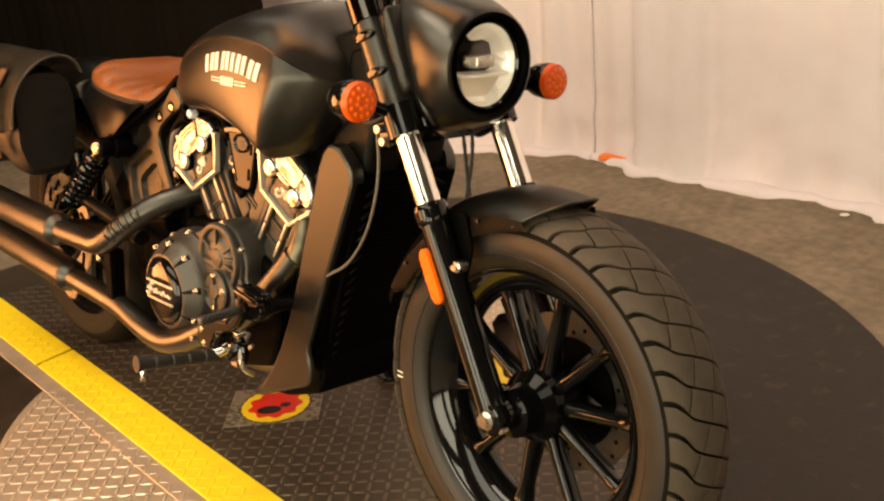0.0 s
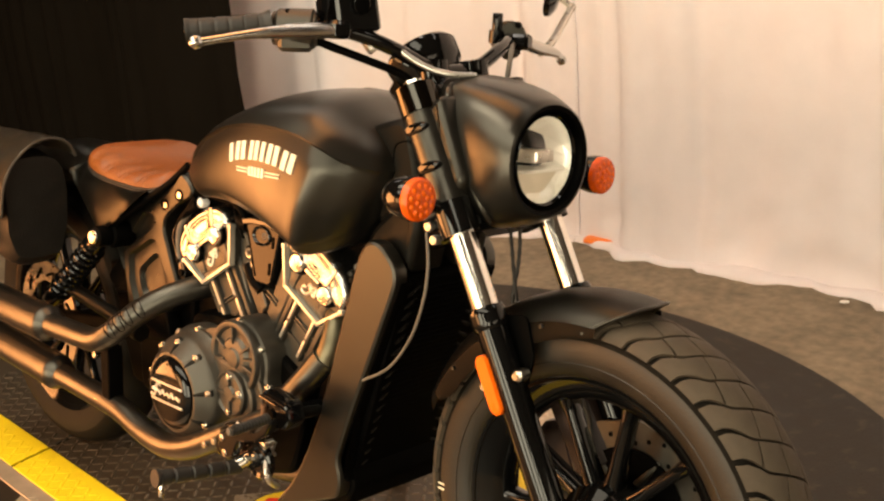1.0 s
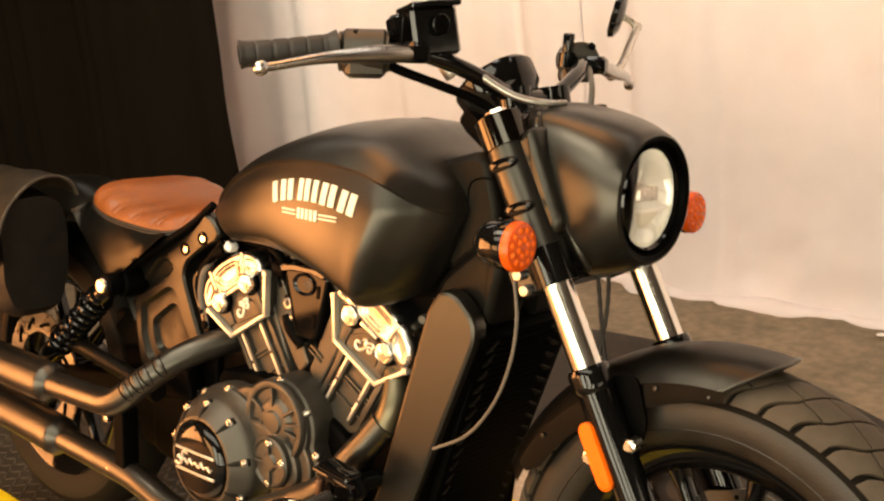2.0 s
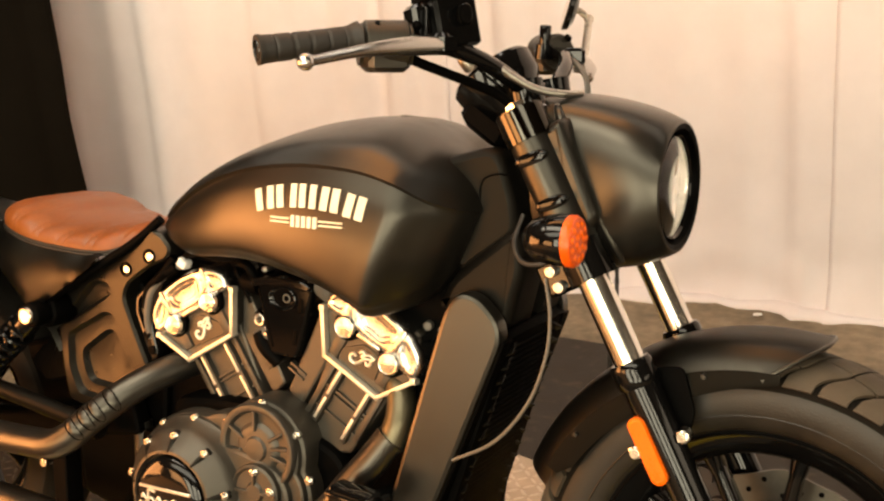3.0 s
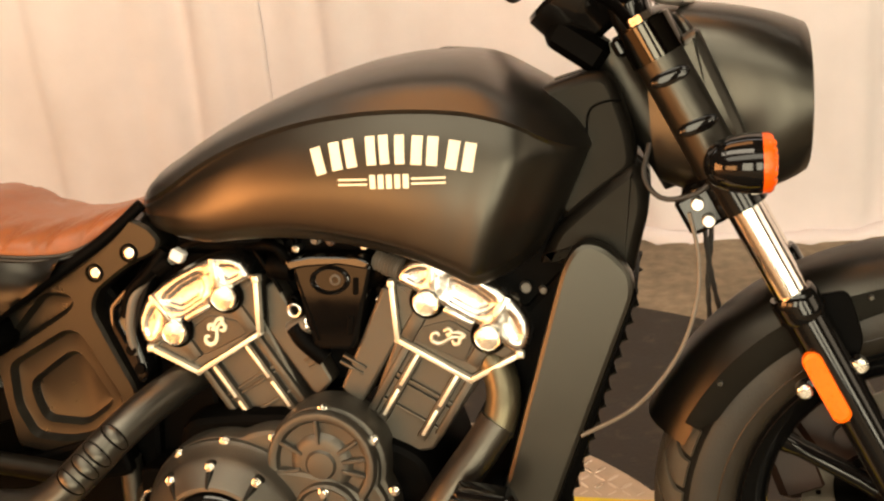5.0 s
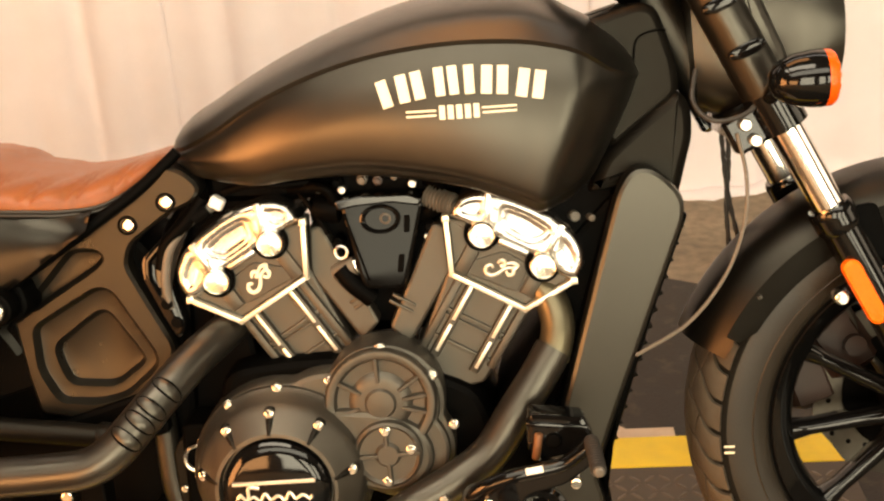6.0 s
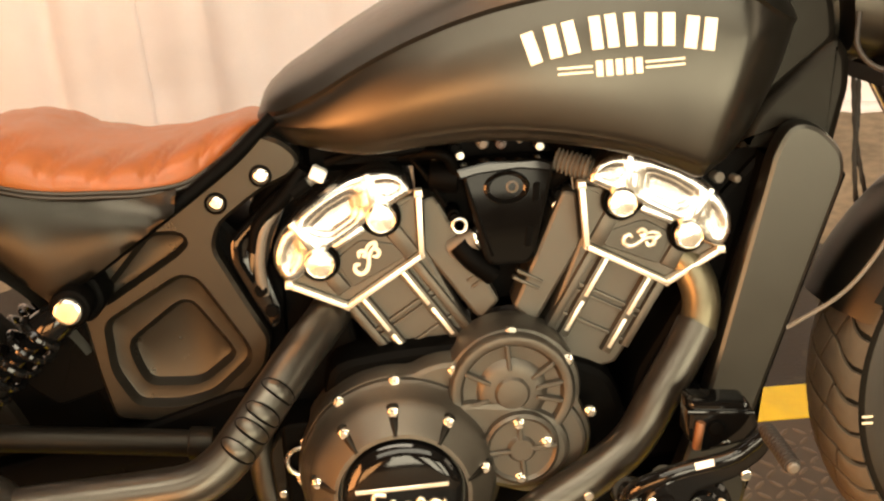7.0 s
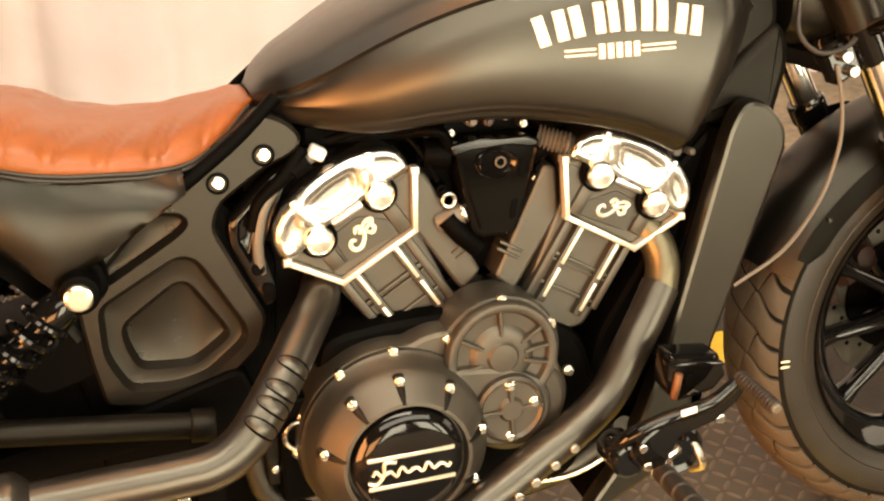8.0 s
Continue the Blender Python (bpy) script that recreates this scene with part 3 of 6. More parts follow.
rod(b, (0, 0.0705, 0), (0, 0.0775, 0), 0.0042, segs=8)
hole = finish(b, "drill_hole", DARK)
for k in range(30):
    a = 2 * math.pi * k / 30
    r = 0.112 + 0.012 * (k % 3)
    shared("drill_hole", hole, front_wheel, Matrix.Translation((AXLE.x + r * math.sin(a), 0, AXLE.z + r * math.cos(a))))
# near-black disc added to darken the view through the wheel
b = B()
revolve(b, [(0, 0.103), (0.003, 0.103), (0.003, 0.02), (0, 0.02)], AXLE + Vector((0, 0.066, 0)), (0, 1, 0), 40)
part("dark_backing", b, DARK, front_wheel)
b = B()
for k in range(5):
    a = 2 * math.pi * (k + 0.2) / 5
    rod(b, (AXLE.x + 0.04 * math.sin(a), 0.066, AXLE.z + 0.04 * math.cos(a)), (AXLE.x + 0.105 * math.sin(a + 0.25), 0.073, AXLE.z + 0.105 * math.cos(a + 0.25)), 0.009, 0.006, 10)
part("disc_carrier", b, SATIN, front_wheel)
b = B()
block(b, (-0.110, 0.095, 0.425), (0.085, 0.075, 0.15), (0, -32, 0), 0.014)
block(b, (-0.155, 0.098, 0.365), (0.075, 0.06, 0.13), (0, -20, 0), 0.014)
rod(b, (-0.112, 0.045, 0.455), (-0.112, 0.06, 0.455), 0.017, segs=16)
rod(b, (-0.085, 0.045, 0.41), (-0.085, 0.06, 0.41), 0.017, segs=16)
part("brake_calliper", b, CALIPER, bike, "brown-red brake calliper on the far fork leg")
b = B()
slab(b, [(-0.155, 0.50), (-0.12, 0.515), (-0.085, 0.46), (-0.065, 0.40), (-0.09, 0.385), (-0.12, 0.43)], 0.060, 0.068, 0.002, 0.01)
part("calliper_bracket", b, SATIN, bike)

# ---- fork ----
for side in (-1, 1):
    y = side * 0.115
    b = B()
    foot = on_fork(0.318, y)
    top = on_fork(0.648, y)
    tube(b, [foot + Vector((0.004, 0, -0.012)), on_fork(0.36, y), on_fork(0.50, y), top], lambda t: 0.0225 if t < 0.12 else 0.0265, 20, 6)
    lower = part("fork_lower", b, GLOSS, bike, "gloss black fork leg")
    b = B()
    tube(b, [on_fork(0.635, y), on_fork(0.668, y)], lambda t: 0.031 if 0.15 < t < 0.85 else 0.028, 24, 6)
    part("seal_collar", b, GLOSS, lower)
    b = B()
    tube(b, [on_fork(0.645, y), on_fork(0.82, y)], 0.0225, 28, 2)
    part("fork_tube", b, CHROME, bike, "polished chrome fork tube")
    # axle lug and nut
    b = B()
    rod(b, (0, y * 0.62, 0.33), (0, y + side * 0.022, 0.33), 0.029, segs=24, round_off=0.004)
    part("axle_lug", b, GLOSS, lower)
    b = B()
    rod(b, (0.0, y + side * 0.015, 0.33), (0.0, y + side * 0.034, 0.33), 0.013, segs=6)
    rod(b, (0.0, y + side * 0.02, 0.33), (0.0, y + side * 0.026, 0.33), 0.017, segs=20)
    part("axle_nut", b, BOLT, lower, "bright axle nut")
    b = B()
    rod(b, (0.028, y + side * 0.004, 0.318), (0.028, y + side * 0.018, 0.318), 0.006, segs=6)
    part("pinch_bolt", b, BOLT, lower)
    # reflector on the outside of the leg
    b = B()
    d = FORK_DIR
    n = Vector((-d.z, 0, d.x))
    c = (on_fork(0.560, y) + n * 0.017)
    out = []
    for k in range(28):
        a = 2 * math.pi * k / 28
        u, v = 0.0125 * math.cos(a), 0.0125 * math.sin(a) + (0.037 if math.sin(a) >= 0 else -0.037)
        out.append((c + n * u + d * v))
    rings = [[p + Vector((0, side * q, 0)) + (c - p) * sc for p in out] for q, sc in ((0.020, 0.0), (0.031, 0.0), (0.0335, 0.10))]
    bridge(b, rings)
    part("reflector", b, REFLECT, lower, "long orange reflector")
    # fender bolts
    for zz, back in ((0.560, -0.030), (0.560, 0.044)):
        b = B()
        p = on_fork(zz, y, back)
        rod(b, p + Vector((0, side * -0.012, 0)), p + Vector((0, side * 0.012, 0)), 0.0105, segs=16, round_off=0.003)
        rod(b, p + Vector((0, side * 0.012, 0)), p + Vector((0, side * 0.017, 0)), 0.0065, segs=6)
        part("fender_bolt", b, BOLT, lower, "bright domed fender bolt")
        b = B()
        q = on_fork(zz, y, back * 0.4)
        rod(b, q + Vector((0, side * -0.004, 0)), p + Vector((0, side * -0.004, 0)), 0.011, segs=12)
        part("fender_tab", b, GLOSS, lower)
    # cover over the upper tube, with two rubber rings
    b = B()
    tube(b, [on_fork(0.828, y), on_fork(0.90, y), on_fork(0.972, y)], lambda t: 0.0315, 26, 4)
    cover = part("fork_cover", b, MATTE, bike, "matte black upper fork cover")
    for x, z in ((-0.318, 0.944), (-0.286, 0.884)):
        b = B()
        rings = []
        for q, k in ((-0.022, 0.9), (-0.001, 1.0), (0.003, 0.97), (0.0055, 0.85), (0.0066, 0.55), (0.0068, 0.10)):
            ring = []
            for i in range(24):
                a = 2 * math.pi * i / 24
                u, v = 0.026 * k * math.cos(a), 0.0105 * k * math.sin(a)
                ring.append((x + u * 0.93 - v * 0.37, y + side * (0.026 + q), z + u * 0.37 + v * 0.93))
            rings.append(ring)
        bridge(b, rings)
        part("cover_grommet", b, GLOSS, cover, "black oval rubber grommet")
    b = B()
    tube(b, [on_fork(0.966, y), on_fork(0.972, y), on_fork(1.002, y), on_fork(1.010, y)], lambda t: 0.0355 if 0.12 < t < 0.88 else 0.031, 28, 5)
    part("top_clamp_cap", b, BLACKCHROME, bike, "gloss black fork top clamp")
    b = B()
    rod(b, on_fork(1.008, y), on_fork(1.018, y), 0.016, segs=6)
    part("fork_cap", b, CHROME, bike)

# lower triple clamp with pinch bolts
b = B()
block(b, (-0.262, 0, 0.790), (0.085, 0.19, 0.05), (0, -27, 0), 0.01)
for side in (-1, 1):
    tube(b, [on_fork(0.778, side * 0.115), on_fork(0.828, side * 0.115)], 0.033, 24, 2)
    block(b, (-0.282, side * 0.115, 0.778), (0.055, 0.028, 0.052), (0, -27, 0), 0.006)
clamp = part("lower_clamp", b, GLOSS, bike, "gloss black lower fork clamp")
for side in (-1, 1):
    for x, z in ((-0.288, 0.786), (-0.275, 0.765)):
        b = B()
        rod(b, (x, side * 0.125, z), (x, side * 0.140, z), 0.0082, segs=18, round_off=0.0015)
        rod(b, (x, side * 0.139, z), (x, side * 0.1405, z), 0.0042, segs=6)
        part("clamp_bolt", b, STEEL, clamp, "bright clamp bolt")
b = B()
block(b, (-0.355, 0, 0.992), (0.07, 0.21, 0.028), (0, -27, 0), 0.008)
part("upper_clamp", b, GLOSS, bike, "gloss black upper fork clamp")

# ---- headlight nacelle ----
NAC = [  # x, half width, top z, bottom z, squareness
    (-0.345, 0.088, 1.024, 0.800, 3.3),
    (-0.310, 0.096, 1.030, 0.787, 3.3),
    (-0.270, 0.102, 1.028, 0.779, 3.1),
    (-0.228, 0.107, 1.021, 0.780, 2.9),
    (-0.192, 0.108, 1.012, 0.787, 2.6),
    (-0.164, 0.105, 1.002, 0.797, 2.2),
    (-0.149, 0.101, 0.995, 0.805, 2.05),
]


def nacelle_ring(x, w, zt, zb, sq, n=48):
    out = []
    cz, h = (zt + zb) / 2, (zt - zb) / 2
    for k in range(n):
        a = 2 * math.pi * k / n
        c, s = math.cos(a), math.sin(a)
        out.append((x - 0.10 * (s * h) * (1 if s < 0 else 0.6) * ((-0.142 - x) / 0.2), w * math.copysign(abs(c) ** (2 / sq), c), cz + h * math.copysign(abs(s) ** (2 / sq), s)))
    return out


b = B()
xs = [q[0] for q in NAC]
fine = np.linspace(xs[0], xs[-1], 16)
rings = [nacelle_ring(x, *(spline(xs, [q[i] for q in NAC], x) for i in range(1, 5))) for x in fine]
last = rings[-1]
mid = Vector((0, 0, (NAC[-1][2] + NAC[-1][3]) / 2))


def shrink(ring, k, x):
    return [(x, p[1] * k, mid.z + (p[2] - mid.z) * k) for p in ring]


rings += [shrink(last, 0.955, -0.147), shrink(last, 0.88, -0.150), shrink(last, 0.82, -0.162), shrink(last, 0.81, -0.19)]
bridge(b, rings)
nacelle = part("headlight_nacelle", b, MATTE, bike, "matte black headlight cowl wrapped round the fork", angle=40)
nacelle.data.materials.append(DARK)
for f in nacelle.data.polygons:
    if f.center.x > -0.20 and math.hypot(f.center.y / 0.100, (f.center.z - mid.z) / 0.094) < 0.965:
        f.material_index = 1
for side in (-1, 1):
    b = B()
    tube(b, [(-0.312, side * 0.066, 1.016), (-0.298, side * 0.0880, 1.000), (-0.276, side * 0.0965, 0.955), (-0.254, side * 0.0990, 0.910), (-0.232, side * 0.0985, 0.865), (-0.212, side * 0.092, 0.825), (-0.202, side * 0.080, 0.798)], lambda t: 0.003 + 0.0055 * math.sin(math.pi * t) ** 0.5, 14, 6)
    part("cowl_flange", b, MATTE, nacelle, "raised rear edge of the cowl")
for side in (-1, 1):
    b = B()
    slab(b, [(-0.322, 0.978), (-0.284, 1.002), (-0.262, 0.950), (-0.226, 0.868), (-0.234, 0.846), (-0.268, 0.842), (-0.290, 0.890)], side * 0.124, side * 0.085, 0.012, 0.010)
    part("fork_panel", b, MATTE, nacelle, "matte black panel between fork and cowl", angle=60)
LENS = Vector((-0.162, 0, 0.900))
b = B()
revolve(b, [(-0.014, 0.0755), (0.004, 0.0775), (0.008, 0.0750), (0.004, 0.0715), (-0.01, 0.0710)], LENS, (1, 0, 0), 48, cap=False)
part("bezel", b, GLOSS, nacelle, "black headlight rim")
b = B()
revolve(b, [(0.000, 0.0730), (0.003, 0.0715), (0.009, 0.057), (0.013, 0.036), (0.015, 0.015), (0.0152, 0.002)], LENS, (1, 0, 0), 48)
lens = part("headlight_lens", b, GLASS, nacelle, "clear headlight glass")
lens.visible_shadow = False
b = B()
facets = random.Random(11)
rings = []
for r, depth in ((0.072, -0.001), (0.060, -0.015), (0.044, -0.026), (0.028, -0.031), (0.010, -0.033)):
    ring = []
    for k in range(18):
        a = 2 * math.pi * (k + facets.uniform(-0.2, 0.2)) / 18
        d = depth + (facets.uniform(-0.0045, 0.0045) if r < 0.07 else 0)
        ring.append((LENS.x + d, LENS.y + r * math.cos(a), LENS.z + r * math.sin(a)))
    rings.append(ring)
bridge(b, rings, cap=False)
part("reflector_bowl", b, BOWL, nacelle, "faceted mirror bowl of the headlight", smooth=False)
b = B()
block(b, (LENS.x - 0.013, 0.004, LENS.z - 0.0155), (0.022, 0.100, 0.005), (0, 10, 0), 0.002)
part("reflector_bar", b, BOWL, nacelle)
b = B()
slab(b, [(LENS.x - 0.024, LENS.z - 0.006), (LENS.x - 0.002, LENS.z - 0.004), (LENS.x - 0.002, LENS.z + 0.016), (LENS.x - 0.024, LENS.z + 0.014)], -0.020, 0.018, 0.003, 0.004)
part("bulb_shield", b, STEEL, nacelle, "small steel shield before the bulb")
b = B()
bridge(b, [[(LENS.x - 0.012, -0.040, LENS.z - 0.020), (LENS.x - 0.012, 0.040, LENS.z - 0.020), (LENS.x - 0.014, 0.040, LENS.z - 0.020), (LENS.x - 0.014, -0.040, LENS.z - 0.020)], [(LENS.x - 0.020, -0.020, LENS.z - 0.052), (LENS.x - 0.020, 0.020, LENS.z - 0.052), (LENS.x - 0.022, 0.020, LENS.z - 0.052), (LENS.x - 0.022, -0.020, LENS.z - 0.052)]])
part("lower_reflector", b, BRIGHT, nacelle)

# ---- turn signals ----
for side in (-1, 1):
    c = Vector((-0.217, side * 0.236, 0.850))
    b = B()
    revolve(b, [(-0.066, 0.003), (-0.0647, 0.010), (-0.060, 0.0185), (-0.051, 0.0260), (-0.037, 0.0315), (-0.018, 0.0345), (-0.004, 0.035), (0.0, 0.0335)], c, (1, 0, 0), 32)
    sig = part("turn_signal", b, GLOSS, bike, "gloss black bullet turn signal with an orange lens")
    b = B()
    revolve(b, [(-0.003, 0.0342), (0.006, 0.0342), (0.010, 0.0315), (0.0120, 0.022), (0.0128, 0.004)], c, (1, 0, 0), 32)
    part("lens", b, DEEPAMBER, sig, "orange lens with moulded domes")
    dome = finish(ball(B(), (0, 0, 0), (0.0042, 0.0052, 0.0052), segs=8, rings=6), "lens_dome", AMBER)
    for ring, n in ((0.0105, 6), (0.0225, 11)):
        for k in range(n):
            a = 2 * math.pi * k / n + ring * 30
            shared("lens_dome", dome, sig, Matrix.Translation(c + Vector((0.0115 if ring < 0.02 else 0.010, ring * math.cos(a), ring * math.sin(a)))))
    b = B()
    tube(b, [c + Vector((-0.038, 0, -0.005)), c + Vector((-0.044, side * -0.05, -0.012)), Vector((-0.255, side * 0.125, 0.815))], 0.011, 14, 5)
    part("stem", b, GLOSS, sig)

# ---- handlebar ----
b = B()
BAR = [(-0.372, -0.035, 1.035), (-0.372, -0.075, 1.045), (-0.385, -0.14, 1.072), (-0.415, -0.21, 1.094), (-0.47, -0.275, 1.100), (-0.52, -0.345, 1.092), (-0.562, -0.405, 1.082)]
BAR = [(x, -y, z) for x, y, z in BAR[::-1]] + [(-0.372, 0, 1.034)] + BAR


def as_set(p, side):
    """The bars stand a little askew: the right one raised and back, the left one lower."""
    k = max(0.0, min(1.0, (abs(p[1]) - 0.10) / 0.25))
    return Vector(p) + (Vector((-0.018, 0.010, 0.011)) if side < 0 else Vector((-0.008, -0.030, -0.020))) * k


tube(b, [as_set(p, -1 if p[1] < 0 else 1) for p in BAR], 0.0125, 18, 6)
handlebar = part("handlebar", b, GLOSS, bike, "gloss black handlebar")
for side in (-1, 1):
    b = B()
    tube(b, [(-0.352, side * 0.05, 0.995), (-0.366, side * 0.05, 1.020), (-0.372, side * 0.05, 1.05)], 0.0265, 18, 4)
    part("riser", b, GLOSS, handlebar)
    # grip with rings
    b = B()
    a, e = as_set((-0.488, side * 0.300, 1.098), side), as_set((-0.567, side * 0.412, 1.0805), side)

    def grip_r(t):
        r = 0.0188 - 0.0012 * math.sin(math.pi * t)
        for q in (0.15, 0.32, 0.49, 0.66, 0.83):
            if abs(t - q) < 0.012:
                r -= 0.0013
        return r + (0.0012 if t > 0.965 else 0) + (0.0045 * (1 - t / 0.10) if t < 0.10 else 0)

    tube(b, [a + (e - a) * (k / 60) for k in range(61)], grip_r, 22, 1)
    grip = part("grip", b, GRIPRUB, handlebar, "ribbed black rubber grip")
    b = B()
    d = (e - a).normalized()
    revolve(b, [(0.0, 0.0135), (0.0015, 0.0125), (-0.006, 0.0095)], e, d, 20)
    part("bar_end", b, GLOSS, grip)
    # switch housing
    b = B()
    m = as_set((-0.470 if side < 0 else -0.457, side * 0.266, 1.092 if side < 0 else 1.103), side)
    dd = Vector((-0.065, side * 0.055, 0.0)).normalized()
    tube(b, [m - dd * 0.036, m - dd * 0.018, m + dd * 0.010, m + dd * 0.036], lambda t: 0.0325 if 0.08 < t < 0.92 else 0.028, 22, 5)
    block(b, m + Vector((0.0, 0, -0.022)), (0.052, 0.058, 0.03), (0, 0, side * 40), 0.008)
    housing = part("switch_housing", b, SATIN, handlebar, "black switch housing")
    for k in (-1, 1):
        b = B()
        p = m + dd * (0.026 * k) + Vector((0.018, 0, 0.022))
        rod(b, p, p + Vector((0.006, 0, 0.006)), 0.0065, segs=12, round_off=0.0015)
        part("housing_screw", b, DARK, housing)
    # lever: flat forged blade with a ball tip
    b = B()
    L0, L1, L2, L3 = (as_set((x, side * y, z), side) for x, y, z in ((-0.395, 0.232, 1.092), (-0.402, 0.30, 1.088), (-0.418, 0.385, 1.080), (-0.446, 0.470 if side < 0 else 0.434, 1.066)))
    path = smooth_path([L0, L1, L2, L3], 10)
    rings = []
    for i, p in enumerate(path):
        t = i / (len(path) - 1)
        d = (path[min(i + 1, len(path) - 1)] - path[max(i - 1, 0)]).normalized()
        w, h = 0.0115 - 0.0055 * t, 0.0095 + 0.0065 * math.sin(math.pi * min(1, t * 1.3)) * (1 - t) - 0.0035 * t
        u = Vector((d.y, -d.x, 0)).normalized()
        v = d.cross(u)
        rings.append([p + u * (w * math.cos(2 * math.pi * k / 12)) + v * (h * math.sin(2 * math.pi * k / 12)) for k in range(12)])
    bridge(b, rings)
    ball(b, L3 + Vector((0, side * 0.004, 0)), (0.0105, 0.0105, 0.0105))
    part("lever", b, CAST, handlebar, "polished alloy hand lever with a ball end")
    b = B()
    block(b, as_set((-0.402, side * 0.235, 1.094), side), (0.04, 0.035, 0.03), (0, 0, side * 20), 0.006)
    part("lever_perch", b, GLOSS, handlebar)

# brake reservoir on the right bar
b = B()
block(b, (-0.430, -0.181, 1.127), (0.060, 0.072, 0.070), (6, -8, -25), 0.005)
reservoir = part("brake_reservoir", b, GLOSS, handlebar, "gloss black brake fluid reservoir")
b = B()
block(b, (-0.431, -0.181, 1.165), (0.064, 0.077, 0.009), (6, -8, -25), 0.003)
part("reservoir_lid", b, GLOSS, reservoir)
b = B()
rod(b, (-0.400, -0.192, 1.140), (-0.392, -0.194, 1.140), 0.0135, segs=24, round_off=0.002)
part("sight_glass", b, DARK, reservoir)
b = B()
revolve(b, [(0, 0.0135), (0.0022, 0.0150), (0.003, 0.0140), (0.002, 0.0130)], (-0.396, -0.193, 1.140), (0.97, -0.22, 0), 24, cap=False)
part("sight_ring", b, GLOSS, reservoir)
# ribbed clamp between reservoir and switch housing
b = B()
block(b, (-0.450, -0.220, 1.122), (0.034, 0.030, 0.060), (6, -8, -32), 0.005)
for k in (-1, 0, 1):
    block(b, (-0.434 - 0.002 * k, -0.224 + 0.0105 * k, 1.122), (0.007, 0.0036, 0.056 - 0.006 * abs(k)), (12 * k + 6, -8, -32), 0.0014)
part("reservoir_clamp", b, GLOSS, reservoir, "ribbed gloss black lever clamp")
b = B()
rod(b, (-0.412, -0.166, 1.084), (-0.402, -0.156, 1.066), 0.0115, segs=16, round_off=0.003)
rod(b, (-0.415, -0.169, 1.090), (-0.411, -0.165, 1.082), 0.0085, segs=6)
part("banjo_fitting", b, STEEL, handlebar, "bright banjo fitting")
b = B()
tube(b, [(-0.404, -0.150, 1.082), (-0.385, -0.132, 1.075), (-0.360, -0.110, 1.054), (-0.335, -0.088, 1.038), (-0.307, -0.062, 1.031), (-0.290, -0.03, 1.030)], 0.0056, 12, 8)
part("brake_hose", b, STEEL, handlebar, "pale braided brake hose")
b = B()
tube(b, [(-0.470, -0.265, 1.096), (-0.450, -0.225, 1.076), (-0.410, -0.170, 1.052), (-0.380, -0.12, 1.03), (-0.36, -0.08, 1.0)], 0.007, 12, 6)
part("wiring_loom", b, DARK, handlebar)

# instrument pod on the clamp
b = B()
revolve(b, [(-0.066, 0.022), (-0.058, 0.044), (-0.030, 0.058), (-0.022, 0.064), (0.010, 0.068), (0.016, 0.064)], (-0.440, -0.005, 1.048), (-0.62, 0, 0.78), 36)
gauge = part("instrument", b, GLOSS, handlebar, "gloss black round instrument")
b = B()
revolve(b, [(0, 0.056), (0.002, 0.054), (0.0035, 0.03), (0.004, 0.002)], Vector((-0.440, -0.005, 1.048)) + Vector((-0.62, 0, 0.78)) * 0.0155, (-0.62, 0, 0.78), 36)
part("instrument_glass", b, DARK, gauge)
b = B()
block(b, (-0.435, -0.01, 0.985), (0.085, 0.10, 0.045), (0, 35, 0), 0.014)
part("ignition_block", b, DARK, handlebar)
b = B()
rod(b, (-0.455, 0.205, 1.085), (-0.451, 0.203, 1.136), 0.0100, segs=16, round_off=0.003)
rod(b, (-0.457, 0.206, 1.080), (-0.454, 0.2045, 1.104), 0.0145, segs=16)
part("mirror_boss", b, GLOSS, handlebar)

# left mirror: bent stalk and round head
b = B()
tube(b, [(-0.440, 0.320, 1.062), (-0.446, 0.362, 1.082), (-0.462, 0.415, 1.118), (-0.478, 0.464, 1.153)], lambda t: 0.0088 - 0.0015 * t, 12, 6)
mirror = part("mirror", b, STEEL, handlebar, "round bar-end mirror on a bent metal stalk")
HEAD, AIM = Vector((-0.503, 0.432, 1.176)), Vector((-0.85, -0.45, 0.25))
b = B()
revolve(b, [(-0.014, 0.010), (-0.012, 0.030), (-0.005, 0.043), (0.004, 0.046), (0.006, 0.044)], HEAD, AIM, 36)
part("mirror_head", b, GLOSS, mirror, "black mirror head")
b = B()
revolve(b, [(0.0, 0.0435), (0.001, 0.0425)], HEAD + AIM * 0.006, AIM, 36)
part("mirror_glass", b, CHROME, mirror)
b = B()
tube(b, [(-0.480, 0.466, 1.154), (-0.488, 0.450, 1.166), (-0.498, 0.436, 1.174)], 0.0062, 10, 4)
ball(b, (-0.478, 0.464, 1.153), (0.0095, 0.0095, 0.0095), segs=14, rings=10)
part("mirror_joint", b, STEEL, mirror)

# clutch cable over the nacelle
b = B()
tube(b, [(-0.430, 0.232, 1.072), (-0.400, 0.19, 1.078), (-0.365, 0.145, 1.066), (-0.338, 0.11, 1.045), (-0.328, 0.09, 1.00)], 0.0048, 10, 8)
part("clutch_cable", b, CABLE, handlebar, "grey sheathed clutch cable")

